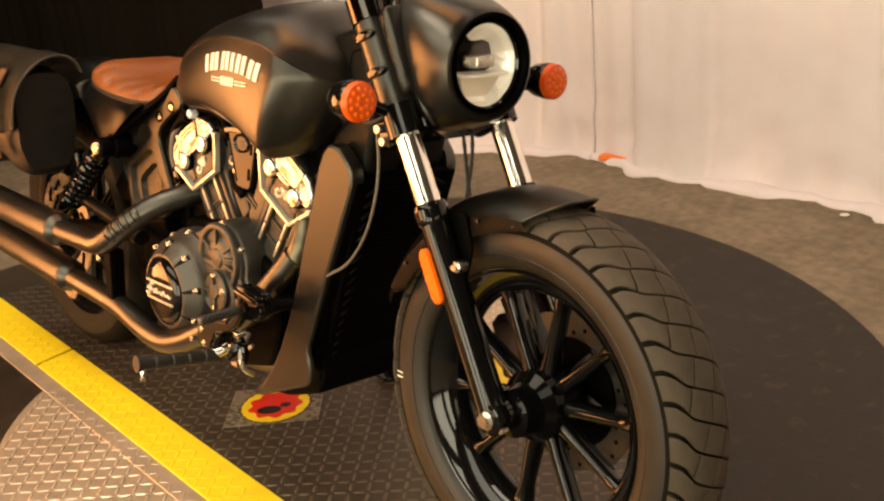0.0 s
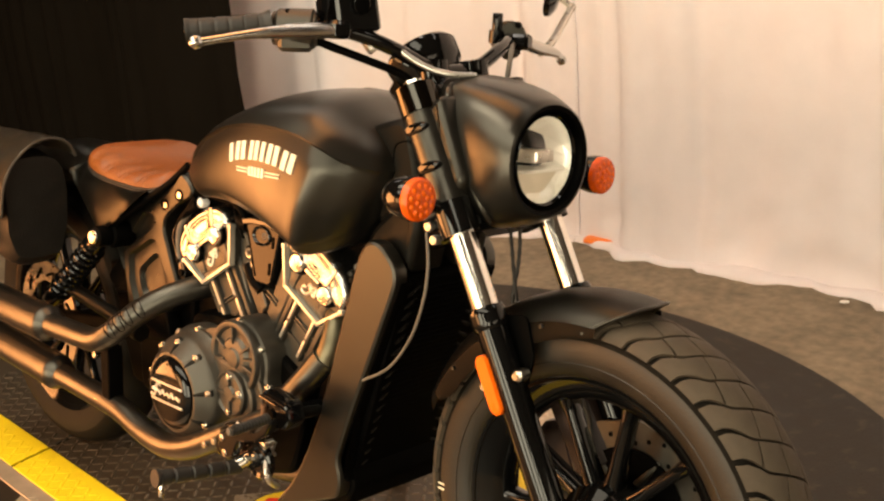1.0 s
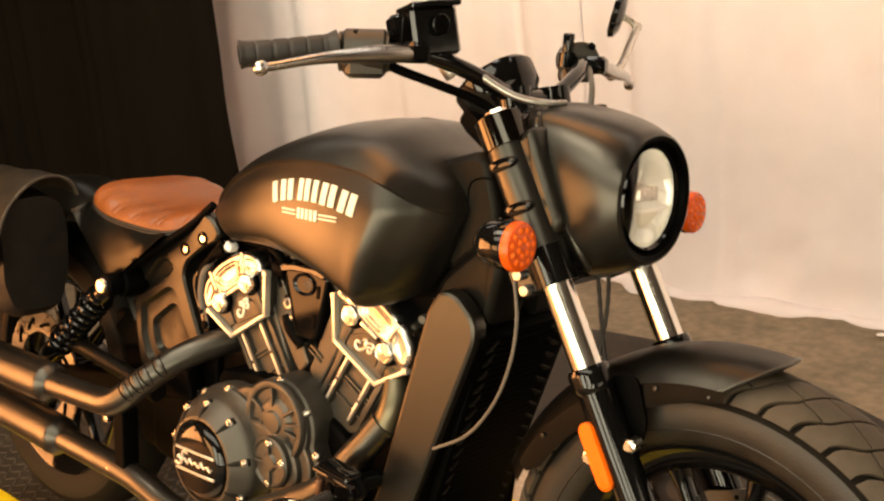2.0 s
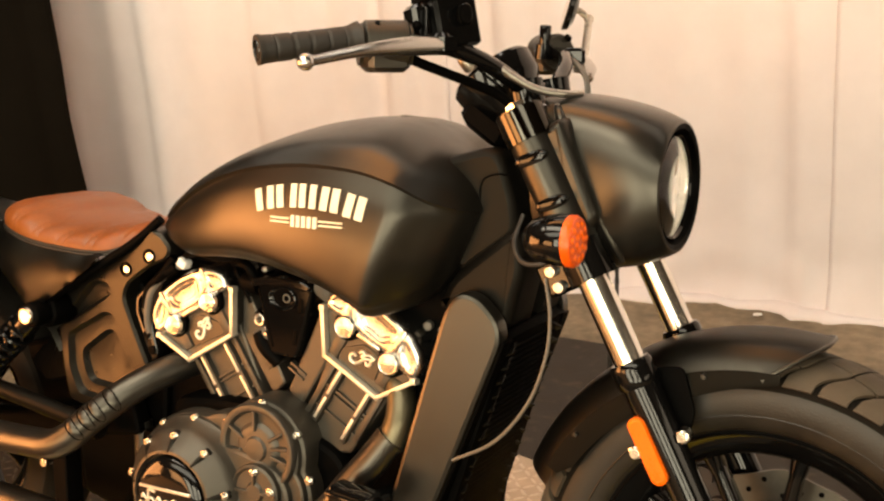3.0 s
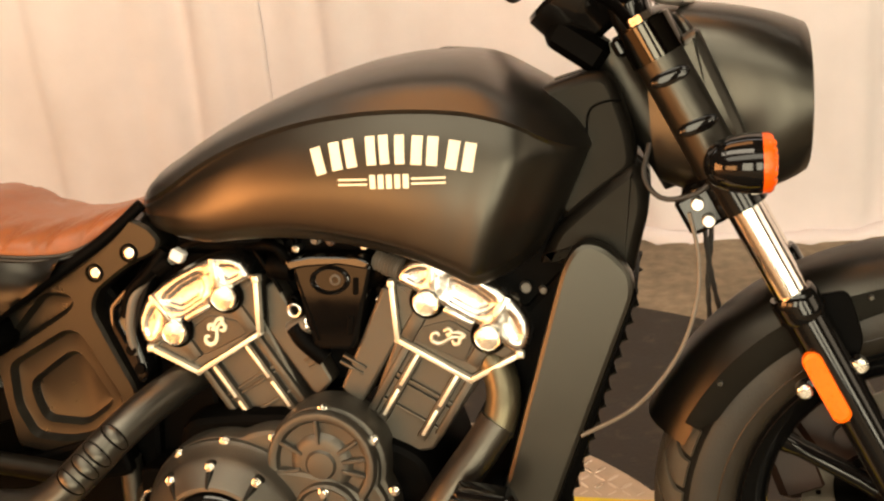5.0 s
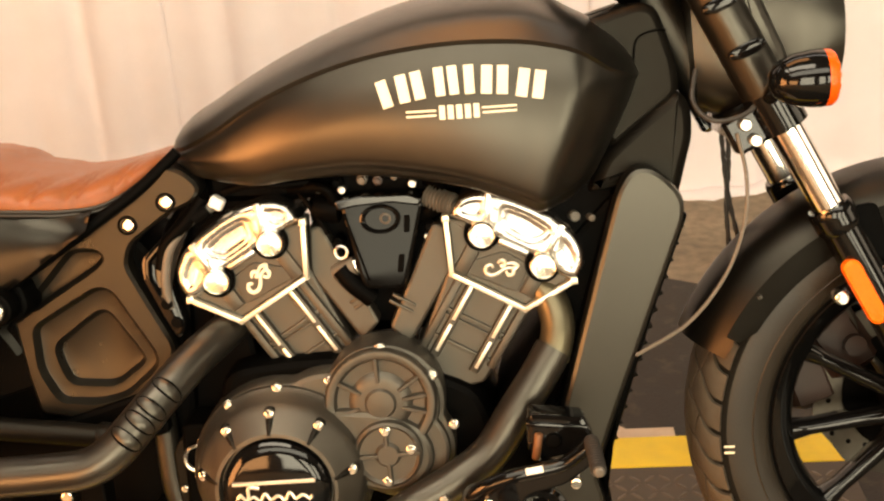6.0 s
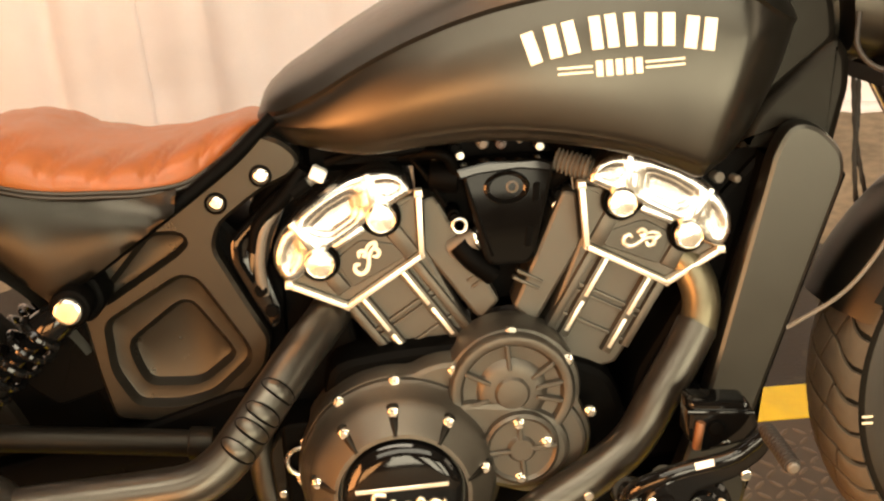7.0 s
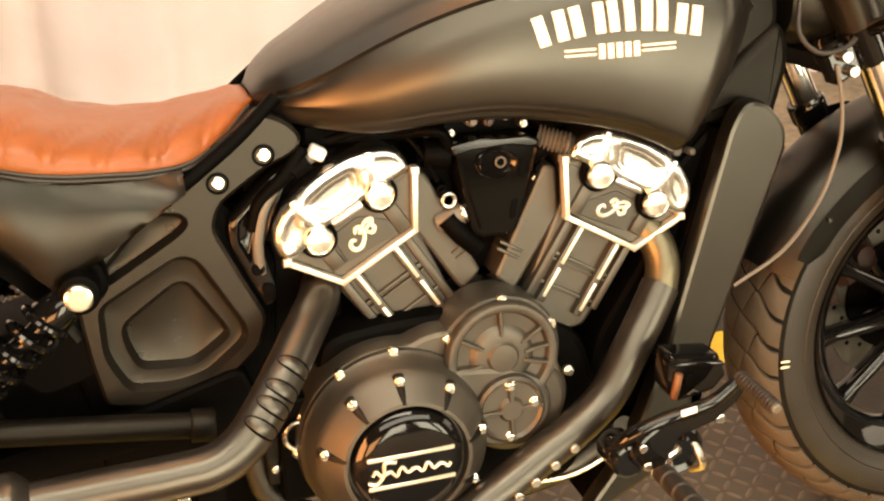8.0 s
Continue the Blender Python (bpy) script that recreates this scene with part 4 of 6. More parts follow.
# thin cable that hangs from the clamp to the radiator shroud
b = B()
tube(b, [(-0.298, -0.130, 0.775), (-0.288, -0.135, 0.72), (-0.292, -0.140, 0.66), (-0.318, -0.142, 0.59), (-0.37, -0.142, 0.525), (-0.442, -0.138, 0.482)], 0.0027, 10, 8)
part("sensor_cable", b, CABLE, bike, "thin grey cable looping down from the fork")
b = B()
tube(b, [(-0.345, -0.105, 0.86), (-0.352, -0.12, 0.82), (-0.330, -0.135, 0.795), (-0.29, -0.138, 0.80), (-0.262, -0.130, 0.822)], 0.0035, 8, 6)
part("signal_wire", b, GRIPRUB, bike)
for pts in ([(-0.282, 0.060, 0.785), (-0.277, 0.064, 0.735), (-0.272, 0.068, 0.680), (-0.264, 0.070, 0.630), (-0.252, 0.070, 0.575)], [(-0.268, 0.072, 0.785), (-0.266, 0.074, 0.735), (-0.267, 0.072, 0.690), (-0.272, 0.068, 0.640), (-0.270, 0.064, 0.575)]):
    b = B()
    tube(b, pts, lambda t: 0.0036 + 0.0005 * math.sin(t * 60), 8, 10)
    part("brake_line", b, GRIPRUB, bike, "thin black brake line")

# ---- front fender ----
b = B()
rings = []
NA = 46
for k in range(NA + 1):
    a = radians(79 + (157 - 79) * k / NA)
    row = []
    for j in range(21):
        u = -1 + 2 * j / 20
        y = 0.090 * math.copysign(abs(u) ** 0.9, u)
        r = 0.389 - 0.052 * abs(u) ** 2.6
        # the front edge curves back at the sides
        aa = a + radians(11) * abs(u) ** 2.6 * max(0, 1 - k / 12)
        row.append((r * math.cos(aa), y, AXLE.z - 0.008 + r * math.sin(aa)))
    rings.append(row)
bridge(b, rings, closed=False, cap=False)
bmesh.ops.solidify(b, geom=b.faces[:], thickness=0.006)
lip = [Vector(p) for p in rings[0]]
fender = part("front_fender", b, MATTE, bike, "matte black front fender", angle=50)
b = B()
tube(b, lip, 0.0032, 10, 2)
part("fender_lip", b, MATTE, fender, "rolled front lip")
for side in (-1, 1):
    b = B()
    rows = []
    for k in range(31):
        a = radians(86 + (152 - 86) * k / 30)
        w = 0.030 * min(1, ((k + 0.3) / 10) ** 0.7, (31 - k) / 3)
        rows.append([(r * math.cos(a), side * yy, AXLE.z - 0.008 + r * math.sin(a)) for r, yy in ((0.338 + 0.012, 0.0893), (0.338 - w * 0.35, 0.0925), (0.338 - w * 0.75, 0.092))])
    bridge(b, rows, closed=False, cap=False)
    bmesh.ops.solidify(b, geom=b.faces[:], thickness=0.003)
    part("fender_skirt", b, LOWSHEEN, fender, "black edge strip of the fender")
    for a in (103, 140):
        b = B()
        p = Vector((0.343 * math.cos(radians(a)), side * 0.091, AXLE.z - 0.008 + 0.343 * math.sin(radians(a))))
        rod(b, p - Vector((0, side * 0.003, 0)), p + Vector((0, side * 0.005, 0)), 0.0035, segs=10, round_off=0.001)
        part("rivet", b, MATTE, fender)
    b = B()
    slab(b, [(-0.165, 0.655), (-0.105, 0.665), (-0.085, 0.60), (-0.10, 0.54), (-0.125, 0.54), (-0.15, 0.60)], side * 0.0975, side * 0.0925, 0.0015, 0.012)
    part("fender_bracket", b, DARK, fender)


# ---- fuel tank ----
TANK_X = [-1.070, -1.062, -1.043, -1.0, -0.94, -0.88, -0.80, -0.70, -0.62, -0.55, -0.50, -0.465, -0.44, -0.424, -0.417]
TANK_TOP = [0.800, 0.818, 0.838, 0.864, 0.897, 0.925, 0.955, 0.981, 0.988, 0.980, 0.952, 0.932, 0.912, 0.890, 0.870]
TANK_CREASE = [0.796, 0.801, 0.806, 0.824, 0.857, 0.884, 0.909, 0.924, 0.925, 0.917, 0.901, 0.878, 0.866, 0.860, 0.858]
TANK_WIDE = [0.040, 0.062, 0.092, 0.128, 0.157, 0.177, 0.194, 0.208, 0.215, 0.2165, 0.213, 0.184, 0.156, 0.128, 0.105]
TANK_PANEL = [0.788, 0.785, 0.780, 0.773, 0.767, 0.774, 0.779, 0.767, 0.750, 0.730, 0.718, 0.724, 0.740, 0.766, 0.800]
TANK_LOW = [0.782, 0.777, 0.770, 0.761, 0.753, 0.759, 0.762, 0.750, 0.733, 0.712, 0.699, 0.702, 0.715, 0.737, 0.770]


def tank_half(x):
    """Half of the tank's cross-section at x, from the ridge down to the belly, as (y, z)."""
    zt, zc, w, zp, zb = (spline(TANK_X, t, x) for t in (TANK_TOP, TANK_CREASE, TANK_WIDE, TANK_PANEL, TANK_LOW))
    wc = w * 0.93
    top = [(0, zt), (0.30 * wc, zt - 0.05 * (zt - zc)), (0.58 * wc, zt - 0.22 * (zt - zc)), (0.82 * wc, zt - 0.52 * (zt - zc)), (wc, zc)]
    step = 0.0045 * min(1, (x + 1.070) / 0.05)
    side = [(wc - step, zc - 0.006), (w * 0.975 - step * 0.4, zc * 0.72 + zp * 0.28), (w, zc * 0.39 + zp * 0.61), (w * 0.972, zp + 0.010), (w * 0.925, zp * 0.75 + zb * 0.25), (w * 0.84, zb), (w * 0.60, zb + 0.004), (w * 0.3, zb + 0.008), (0, zb + 0.008)]
    dense = [(p.y, p.z) for p in smooth_path([(0, a, c) for a, c in top], 5)]
    dense += [(p.y, p.z) for p in smooth_path([(0, a, c) for a, c in side], 5)]
    return dense


def tank_shear(x, z):
    """The nose of the tank is cut back towards its belly."""
    k = max(0.0, min(1.0, (x + 0.80) / 0.33))
    return 0.46 * k * k * min(0.0, z - 0.862)


b = B()
rings = []
for x in np.concatenate([np.linspace(-1.070, -1.0, 9)[:-1], np.linspace(-1.0, -0.52, 26)[:-1], np.linspace(-0.52, -0.417, 14)]):
    half = tank_half(float(x))
    ring = [(x + tank_shear(x, z), -y, z) for y, z in half] + [(x + tank_shear(x, z), y, z) for y, z in half[-2:0:-1]]
    rings.append(ring)
bridge(b, rings)
tank = part("fuel_tank", b, MATTE, bike, "matte black teardrop fuel tank with cream emblem", angle=42)


def tank_side(x, z, proud=0.0012):
    """Place on the right flank of the tank."""
    x0 = x
    for _ in range(4):
        x0 = x - tank_shear(x0, z)
    half = tank_half(x0)
    n = len(half)
    best = None
    for (ya, za), (yb, zb) in zip(half[21:n - 1], half[22:n]):
        if za >= z >= zb and za > zb:
            best = ya + (yb - ya) * (za - z) / (za - zb)
            break
    return Vector((x, -(best if best is not None else spline(TANK_X, TANK_WIDE, x0)) - proud, z))


def decal(name, outline, mat, parent, label="", proud=0.0010, thick=0.0012):
    """A thin raised shape laid on the tank's flank."""
    b = B()
    front = [b.verts.new(tank_side(x, z, proud + thick)) for x, z in outline]
    back = [b.verts.new(tank_side(x, z, 0.0)) for x, z in outline]
    n = len(outline)
    b.faces.new(front)
    for i in range(n):
        j = (i + 1) % n
        b.faces.new((front[i], back[i], back[j], front[j]))
    bmesh.ops.triangulate(b, faces=[f for f in b.faces if len(f.verts) > 4])
    return part(name, b, mat, parent, label, smooth=False)


# emblem: plain cream bars set on an arc, and a small row between twin rules
EMBLEM = [(-0.7485, 0.0135, 1, 15), (-0.7155, 0.0330, 2, 9), (-0.6700, 0.0290, 2, 3), (-0.6415, 0.0120, 1, 0), (-0.6100, 0.0330, 2, -5), (-0.5655, 0.0340, 2, -11)]   # middle, width, bars, turn


def emblem_bar(x, w, x_mid, z_mid, h0, h1, a):
    out = []
    for u, v in ((x - w / 2, h0), (x, h0), (x + w / 2, h0), (x + w / 2, (h0 + h1) / 2), (x + w / 2, h1), (x, h1), (x - w / 2, h1), (x - w / 2, (h0 + h1) / 2)):
        out.append((x_mid + u * math.cos(a) - v * math.sin(a), z_mid + u * math.sin(a) + v * math.cos(a)))
    decal("emblem_bar", out, CREAM, tank, "cream emblem bar")


for x, w, bars, turn in EMBLEM:
    t = (x + 0.655) / 0.1
    z, h, a = 0.8785 - 0.0135 * t * t, 0.0175 - 0.0005 * abs(t), radians(turn)
    each = w if bars == 1 else w * 0.41
    for k in range(bars):
        emblem_bar((k - (bars - 1) / 2) * (w - each), each, x, z, -h, h, a)
for k in range(5):
    x = -0.6775 + k * 0.0107
    decal("emblem_bar", [(x - 0.0036, 0.8315), (x + 0.0036, 0.8315), (x + 0.0036, 0.8485), (x - 0.0036, 0.8485)], CREAM, tank)
for x0, x1 in ((-0.7225, -0.6850), (-0.6275, -0.5850)):
    for z in (0.8370, 0.8430):
        decal("emblem_rule", [(x0, z - 0.0011), ((x0 + x1) / 2, z - 0.0011), (x1, z - 0.0011), (x1, z + 0.0011), ((x0 + x1) / 2, z + 0.0011), (x0, z + 0.0011)], CREAM, tank)
b = B()
revolve(b, [(0, 0.038), (0.004, 0.036), (0.006, 0.030), (0.0065, 0.012), (0.0065, 0.002)], (-0.60, 0.045, 0.979), (0.1, 0.12, 1), 32)
part("filler_cap", b, MATTE, tank, "matte black filler cap")

# steering head casting between tank and fork
for side in (-1, 1):
    b = B()
    slab(b, [(-0.492, 0.932), (-0.454, 0.942), (-0.413, 0.953), (-0.389, 0.944), (-0.366, 0.872), (-0.362, 0.826), (-0.411, 0.790), (-0.456, 0.755), (-0.480, 0.80)], side * 0.090, side * 0.02, 0.012, 0.016)
    head_cover = part("head_cover", b, LOWSHEEN, bike, "satin black steering head cover", angle=60)
    b = B()
    slab(b, [(-0.366, 0.836), (-0.349, 0.812), (-0.348, 0.770), (-0.358, 0.735), (-0.372, 0.680), (-0.43, 0.72), (-0.495, 0.70), (-0.472, 0.75), (-0.455, 0.766), (-0.411, 0.802)], side * 0.098, side * 0.02, 0.014, 0.014)
    part("frame_casting", b, LOWSHEEN, bike, "satin black frame casting", angle=60)
    b = B()
    tube(b, [(-0.424, side * 0.0902, 0.872), (-0.421, side * 0.0902, 0.898), (-0.412, side * 0.0902, 0.909), (-0.393, side * 0.0902, 0.914), (-0.379, side * 0.086, 0.913)], 0.0016, 8, 6)
    part("seam", b, DARK, head_cover)
# near-black fillers added to close the view behind the radiator and under the tank
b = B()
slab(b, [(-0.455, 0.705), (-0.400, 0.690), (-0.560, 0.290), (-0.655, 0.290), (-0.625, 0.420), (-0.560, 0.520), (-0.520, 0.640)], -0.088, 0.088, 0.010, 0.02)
part("radiator_filler", b, DARK, bike, "black filler behind the radiator")
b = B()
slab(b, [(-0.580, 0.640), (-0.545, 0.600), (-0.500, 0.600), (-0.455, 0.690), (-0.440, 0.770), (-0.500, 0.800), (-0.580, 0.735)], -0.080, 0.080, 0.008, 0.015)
part("tank_front_filler", b, DARK, bike, "black filler under the front of the tank")
for x, z, r in ((-0.515, 0.672, 0.0075), (-0.492, 0.668, 0.0050)):
    b = B()
    rod(b, (x, -0.075, z), (x + 0.004, -0.094, z), r, segs=14, round_off=0.002)
    part("hose_clip", b, CABLE, bike, "small grey hose clip")
b = B()
tube(b, [(-0.30, 0, 0.80), (-0.40, 0, 0.98)], 0.033, 20, 2)
part("steering_head", b, SATIN, bike)
# ---- radiator and its shroud ----
SHROUD = [(-0.458, 0.712), (-0.437, 0.742), (-0.405, 0.738), (-0.371, 0.702), (-0.367, 0.672), (-0.473, 0.400), (-0.505, 0.312), (-0.492, 0.272), (-0.500, 0.236), (-0.600, 0.196), (-0.672, 0.166), (-0.668, 0.186), (-0.625, 0.236), (-0.590, 0.300), (-0.555, 0.385)]
for side in (-1, 1):
    b = B()
    slab(b, SHROUD, side * 0.139, side * 0.112, 0.007, 0.018, tilt=lambda x, z: side * -0.09 * (x + 0.45))
    part("radiator_shroud", b, MATTE, bike, "matte black radiator side shroud")
    b = B()
    slab(b, [(-0.367, 0.672), (-0.364, 0.670), (-0.470, 0.398), (-0.492, 0.30), (-0.486, 0.272), (-0.492, 0.272), (-0.505, 0.312), (-0.473, 0.400)], side * 0.131, side * 0.104, 0.003, tilt=lambda x, z: side * -0.09 * (x + 0.45))
    part("shroud_edge", b, DARK, bike)
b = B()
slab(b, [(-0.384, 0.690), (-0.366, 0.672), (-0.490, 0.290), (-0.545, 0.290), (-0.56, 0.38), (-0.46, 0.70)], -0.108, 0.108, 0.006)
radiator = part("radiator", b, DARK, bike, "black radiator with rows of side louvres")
for side in (-1, 1):
    for k in range(16):
        t = k / 15
        p = Vector((-0.369, 0, 0.655)).lerp(Vector((-0.488, 0, 0.305)), t)
        b = B()
        block(b, (p.x - 0.0066, side * 0.076, p.z), (0.016, 0.046, 0.0036), (side * -28, -24, 0), 0.0012)
        part("louvre", b, LOWSHEEN, radiator)
b = B()
block(b, (0, 0, 0), (0.006, 0.16, 0.003), (0, 18, 0), 0.0005)
fin = finish(b, "core_fin", DARK, False)
for k in range(34):
    p = Vector((-0.371, 0, 0.655)).lerp(Vector((-0.491, 0, 0.300)), k / 33)
    shared("core_fin", fin, radiator, Matrix.Translation(p))
b = B()
slab(b, [(-0.49, 0.300), (-0.480, 0.255), (-0.505, 0.212), (-0.62, 0.172), (-0.660, 0.168), (-0.63, 0.225), (-0.56, 0.275)], -0.118, 0.118, 0.008, 0.01)
part("chin_guard", b, DARK, bike, "black chin guard under the radiator")

# ---- seat, skirt, rear fender ----
SEAT_X = [-1.458, -1.446, -1.415, -1.372, -1.332, -1.30, -1.25, -1.20, -1.15, -1.11, -1.085, -1.066]
SEAT_TOP = [0.786, 0.804, 0.816, 0.819, 0.812, 0.795, 0.781, 0.778, 0.784, 0.792, 0.797, 0.792]
SEAT_LOW = [0.782, 0.780, 0.776, 0.768, 0.757, 0.750, 0.744, 0.739, 0.742, 0.762, 0.780, 0.792]
SEAT_WIDE = [0.04, 0.085, 0.125, 0.150, 0.154, 0.150, 0.143, 0.132, 0.114, 0.088, 0.066, 0.040]
b = B()
rings = []
for x in np.linspace(-1.458, -1.066, 180):
    zt, zl, w = (spline(SEAT_X, t, x) for t in (SEAT_TOP, SEAT_LOW, SEAT_WIDE))
    row = []
    n = 44
    for k in range(n):
        a = 2 * math.pi * k / n
        c, s = math.cos(a), math.sin(a)
        y = w * math.copysign(abs(c) ** 0.86, c)
        if s >= 0:
            z = zl + (zt - zl) * s ** 0.74
            # stitched pleats across the flanks
            f = max(0.0, min(1.0, (abs(y) - 0.35 * w) / (0.4 * w))) * max(0.0, min(1, s * 4))
            z -= 0.006 * (1 - f) * max(0.0, 1 - abs(x + 1.36) / 0.12) * max(0, 1 - abs(y) / w)
            slant = x + 0.45 * (abs(y) - 0.10)
            q = ((slant + 0.012) / 0.052) % 1.0
            seams = math.exp(-(((q - 0.38) / 0.055) ** 2)) + math.exp(-(((q - 0.62) / 0.055) ** 2))
            z += (0.0020 * abs(2 * q - 1) ** 0.7 - 0.0050 * seams) * f * max(0.0, min(1.0, (x + 1.43) / 0.03, (-1.10 - x) / 0.03))
        else:
            z = zl + 0.012 * s
        row.append((x, y, z))
    rings.append(row)
bridge(b, rings)
seat = part("seat", b, LEATHER, bike, "brown leather solo seat with stitched pleats", angle=60)
for dz in (0.0, 0.0052):
    b = B()
    pts = []
    for x in np.linspace(-1.445, -1.075, 40):
        zl, w = spline(SEAT_X, SEAT_LOW, x), spline(SEAT_X, SEAT_WIDE, x)
        pts.append((x, -w - 0.0005, zl - 0.007 + dz))
    tube(b, pts, 0.0026, 8, 1)
    part("seam_piping", b, STITCH, seat, "dark seam piping")

SKIRT_X = [-1.470, -1.41, -1.36, -1.322, -1.30, -1.235, -1.165]
SKIRT_LOW = [0.770, 0.706, 0.657, 0.618, 0.628, 0.670, 0.714]
for side in (-1, 1):
    b = B()
    rows = []
    for x in np.linspace(-1.454, -1.166, 34):
        zt, w = spline(SEAT_X, SEAT_LOW, x) + 0.002, spline(SEAT_X, SEAT_WIDE, x)
        zb = min(zt - 0.002, float(np.interp(x, SKIRT_X, SKIRT_LOW)))
        row = []
        for k in range(9):
            t = k / 8
            y = (w - 0.010) * (1 - t) + 0.159 * t + 0.012 * math.sin(math.pi * t) * min(1, (zt - zb) / 0.08)
            row.append((x, side * y, zt + (zb - zt) * t))
        rows.append(row)
    bridge(b, rows, closed=False, cap=False)
    bmesh.ops.solidify(b, geom=b.faces[:], thickness=0.004)
    part("seat_skirt", b, MATTE, bike, "matte black panel under the seat", angle=60)
    b = B()
    tube(b, [(-1.046, side * 0.098, 0.802), (-1.10, side * 0.110, 0.758), (-1.165, side * 0.126, 0.716), (-1.25, side * 0.141, 0.664), (-1.315, side * 0.147, 0.626)], 0.0085, 14, 6)
    part("frame_rail", b, DARK, bike, "black frame rail under the seat")

b = B()
rings = []
for k in range(41):
    a = radians(28 + (150 - 28) * k / 40)
    row = []
    for j in range(21):
        u = -1 + 2 * j / 20
        r = 0.456 - 0.05 * abs(u) ** 3
        row.append((REAR.x + 0.05 + r * math.cos(a), 0.105 * u, REAR.z + 0.012 + r * math.sin(a)))
    rings.append(row)
bridge(b, rings, closed=False, cap=False)
bmesh.ops.solidify(b, geom=b.faces[:], thickness=0.004)
part("rear_fender", b, MATTE, bike, "matte black rear fender", angle=50)

# ---- frame side panel with pressed recesses ----
PANEL = [(-1.300, 0.656), (-1.191, 0.717), (-1.103, 0.766), (-1.068, 0.787), (-1.038, 0.774), (-1.019, 0.752), (-1.030, 0.733), (-1.072, 0.716), (-1.126, 0.680), (-1.137, 0.651), (-1.112, 0.592), (-1.083, 0.528), (-1.095, 0.488), (-1.160, 0.432), (-1.215, 0.426), (-1.290, 0.440), (-1.300, 0.500), (-1.308, 0.590)]
BIGREC = [(-1.284, 0.572), (-1.184, 0.625), (-1.160, 0.618), (-1.108, 0.520), (-1.110, 0.498), (-1.162, 0.457), (-1.205, 0.449), (-1.262, 0.455), (-1.285, 0.505)]
SMALLREC = [(-1.262, 0.540), (-1.191, 0.588), (-1.172, 0.586), (-1.130, 0.516), (-1.131, 0.503), (-1.178, 0.471), (-1.246, 0.477), (-1.258, 0.507)]
SLOT = [(-1.252, 0.640), (-1.212, 0.681), (-1.172, 0.678), (-1.163, 0.662), (-1.176, 0.648), (-1.278, 0.590), (-1.288, 0.603)]


def loop_inset(pts, d):
    """Closed outline moved inwards by d (its points run anticlockwise)."""
    out, n = [], len(pts)
    for i in range(n):
        e1, e2 = pts[i] - pts[i - 1], pts[(i + 1) % n] - pts[i]
        n1, n2 = Vector((-e1.y, e1.x)).normalized(), Vector((-e2.y, e2.x)).normalized()
        m = (n1 + n2).normalized()
        out.append(pts[i] + m * (d / max(0.5, m.dot(n1))))
    return out


def anticlockwise(pts):
    area = sum(p.x * q.y - q.x * p.y for p, q in zip(pts, pts[1:] + pts[:1]))
    return pts if area > 0 else pts[::-1]


def pocketed(bm, outer, pockets, y0, y1, depth, corner, rim=((0, 0.005), (0.0045, 0)), wall=0.0075, outer_corner=0.012):
    """A plate whose outer face has stepped pockets pressed into it. pockets: nested (outline, pockets); rim: (inwards, back) steps of its edge."""
    def ring(pts, y):
        return [bm.verts.new((p.x, y, p.y)) for p in pts]

    def skirt(a, b):
        n = len(a)
        for i in range(n):
            bm.faces.new((a[i], a[(i + 1) % n], b[(i + 1) % n], b[i]))

    def fill(edge_ring, holes):
        edges = []
        for r in [edge_ring] + holes:
            for i in range(len(r)):
                e = bm.edges.get((r[i], r[(i + 1) % len(r)])) or bm.edges.new((r[i], r[(i + 1) % len(r)]))
                edges.append(e)
        bmesh.ops.triangle_fill(bm, use_beauty=True, use_dissolve=False, edges=edges)

    def face(border, inside, y):
        rims = []
        for poly, more in inside:
            pts = anticlockwise(rounded([Vector(p) for p in poly], corner, 4))
            top = ring(pts, y)
            low = ring(loop_inset(pts, wall), y + depth)
            lip = ring(loop_inset(pts, wall * 1.27), y + depth * 1.05)
            skirt(top, low)
            skirt(low, lip)
            rims.append(top)
            face(lip, more, y + depth * 1.05)
        fill(border, rims)

    pts = anticlockwise(rounded([Vector(p) for p in outer], outer_corner, 3))
    last = ring(pts, y1)
    for inwards, back in rim:
        edge = ring(loop_inset(pts, inwards) if inwards else pts, y0 + back)
        skirt(last, edge)
        last = edge
    face(last, pockets, y0)


for side in (-1, 1):
    b = B()
    if side < 0:
        pocketed(b, PANEL, [(SLOT, []), (BIGREC, [(SMALLREC, [])])], -0.108, -0.06, 0.0115, 0.016)
    else:
        slab(b, PANEL, 0.104, 0.06, 0.005, 0.012)
    panel = part("frame_panel", b, FRAMEPAINT, bike, "satin black frame side panel with pressed recesses", angle=30)
    if side > 0:
        continue
    for x, z in ((-1.126, 0.707), (-1.069, 0.735)):
        b = B()
        revolve(b, [(0, 0.0165), (0.0025, 0.0160), (0.003, 0.0125), (-0.004, 0.0115), (-0.004, 0.002)], (x, -0.1075, z), (0, -1, 0), 24)
        bmesh.ops.scale(b, vec=(0.84, 1.0, 0.84), verts=b.verts, space=Matrix.Translation((-x, 0, -z)))
        part("bolt_recess", b, DARK, panel)
        b = B()
        rod(b, (x + 0.001, -0.095, z), (x + 0.001, -0.1085 if x < -1.1 else -0.110, z), 0.0090, segs=20, round_off=0.0025)
        part("panel_bolt", b, BOLT, panel, "bright recessed bolt")
b = B()
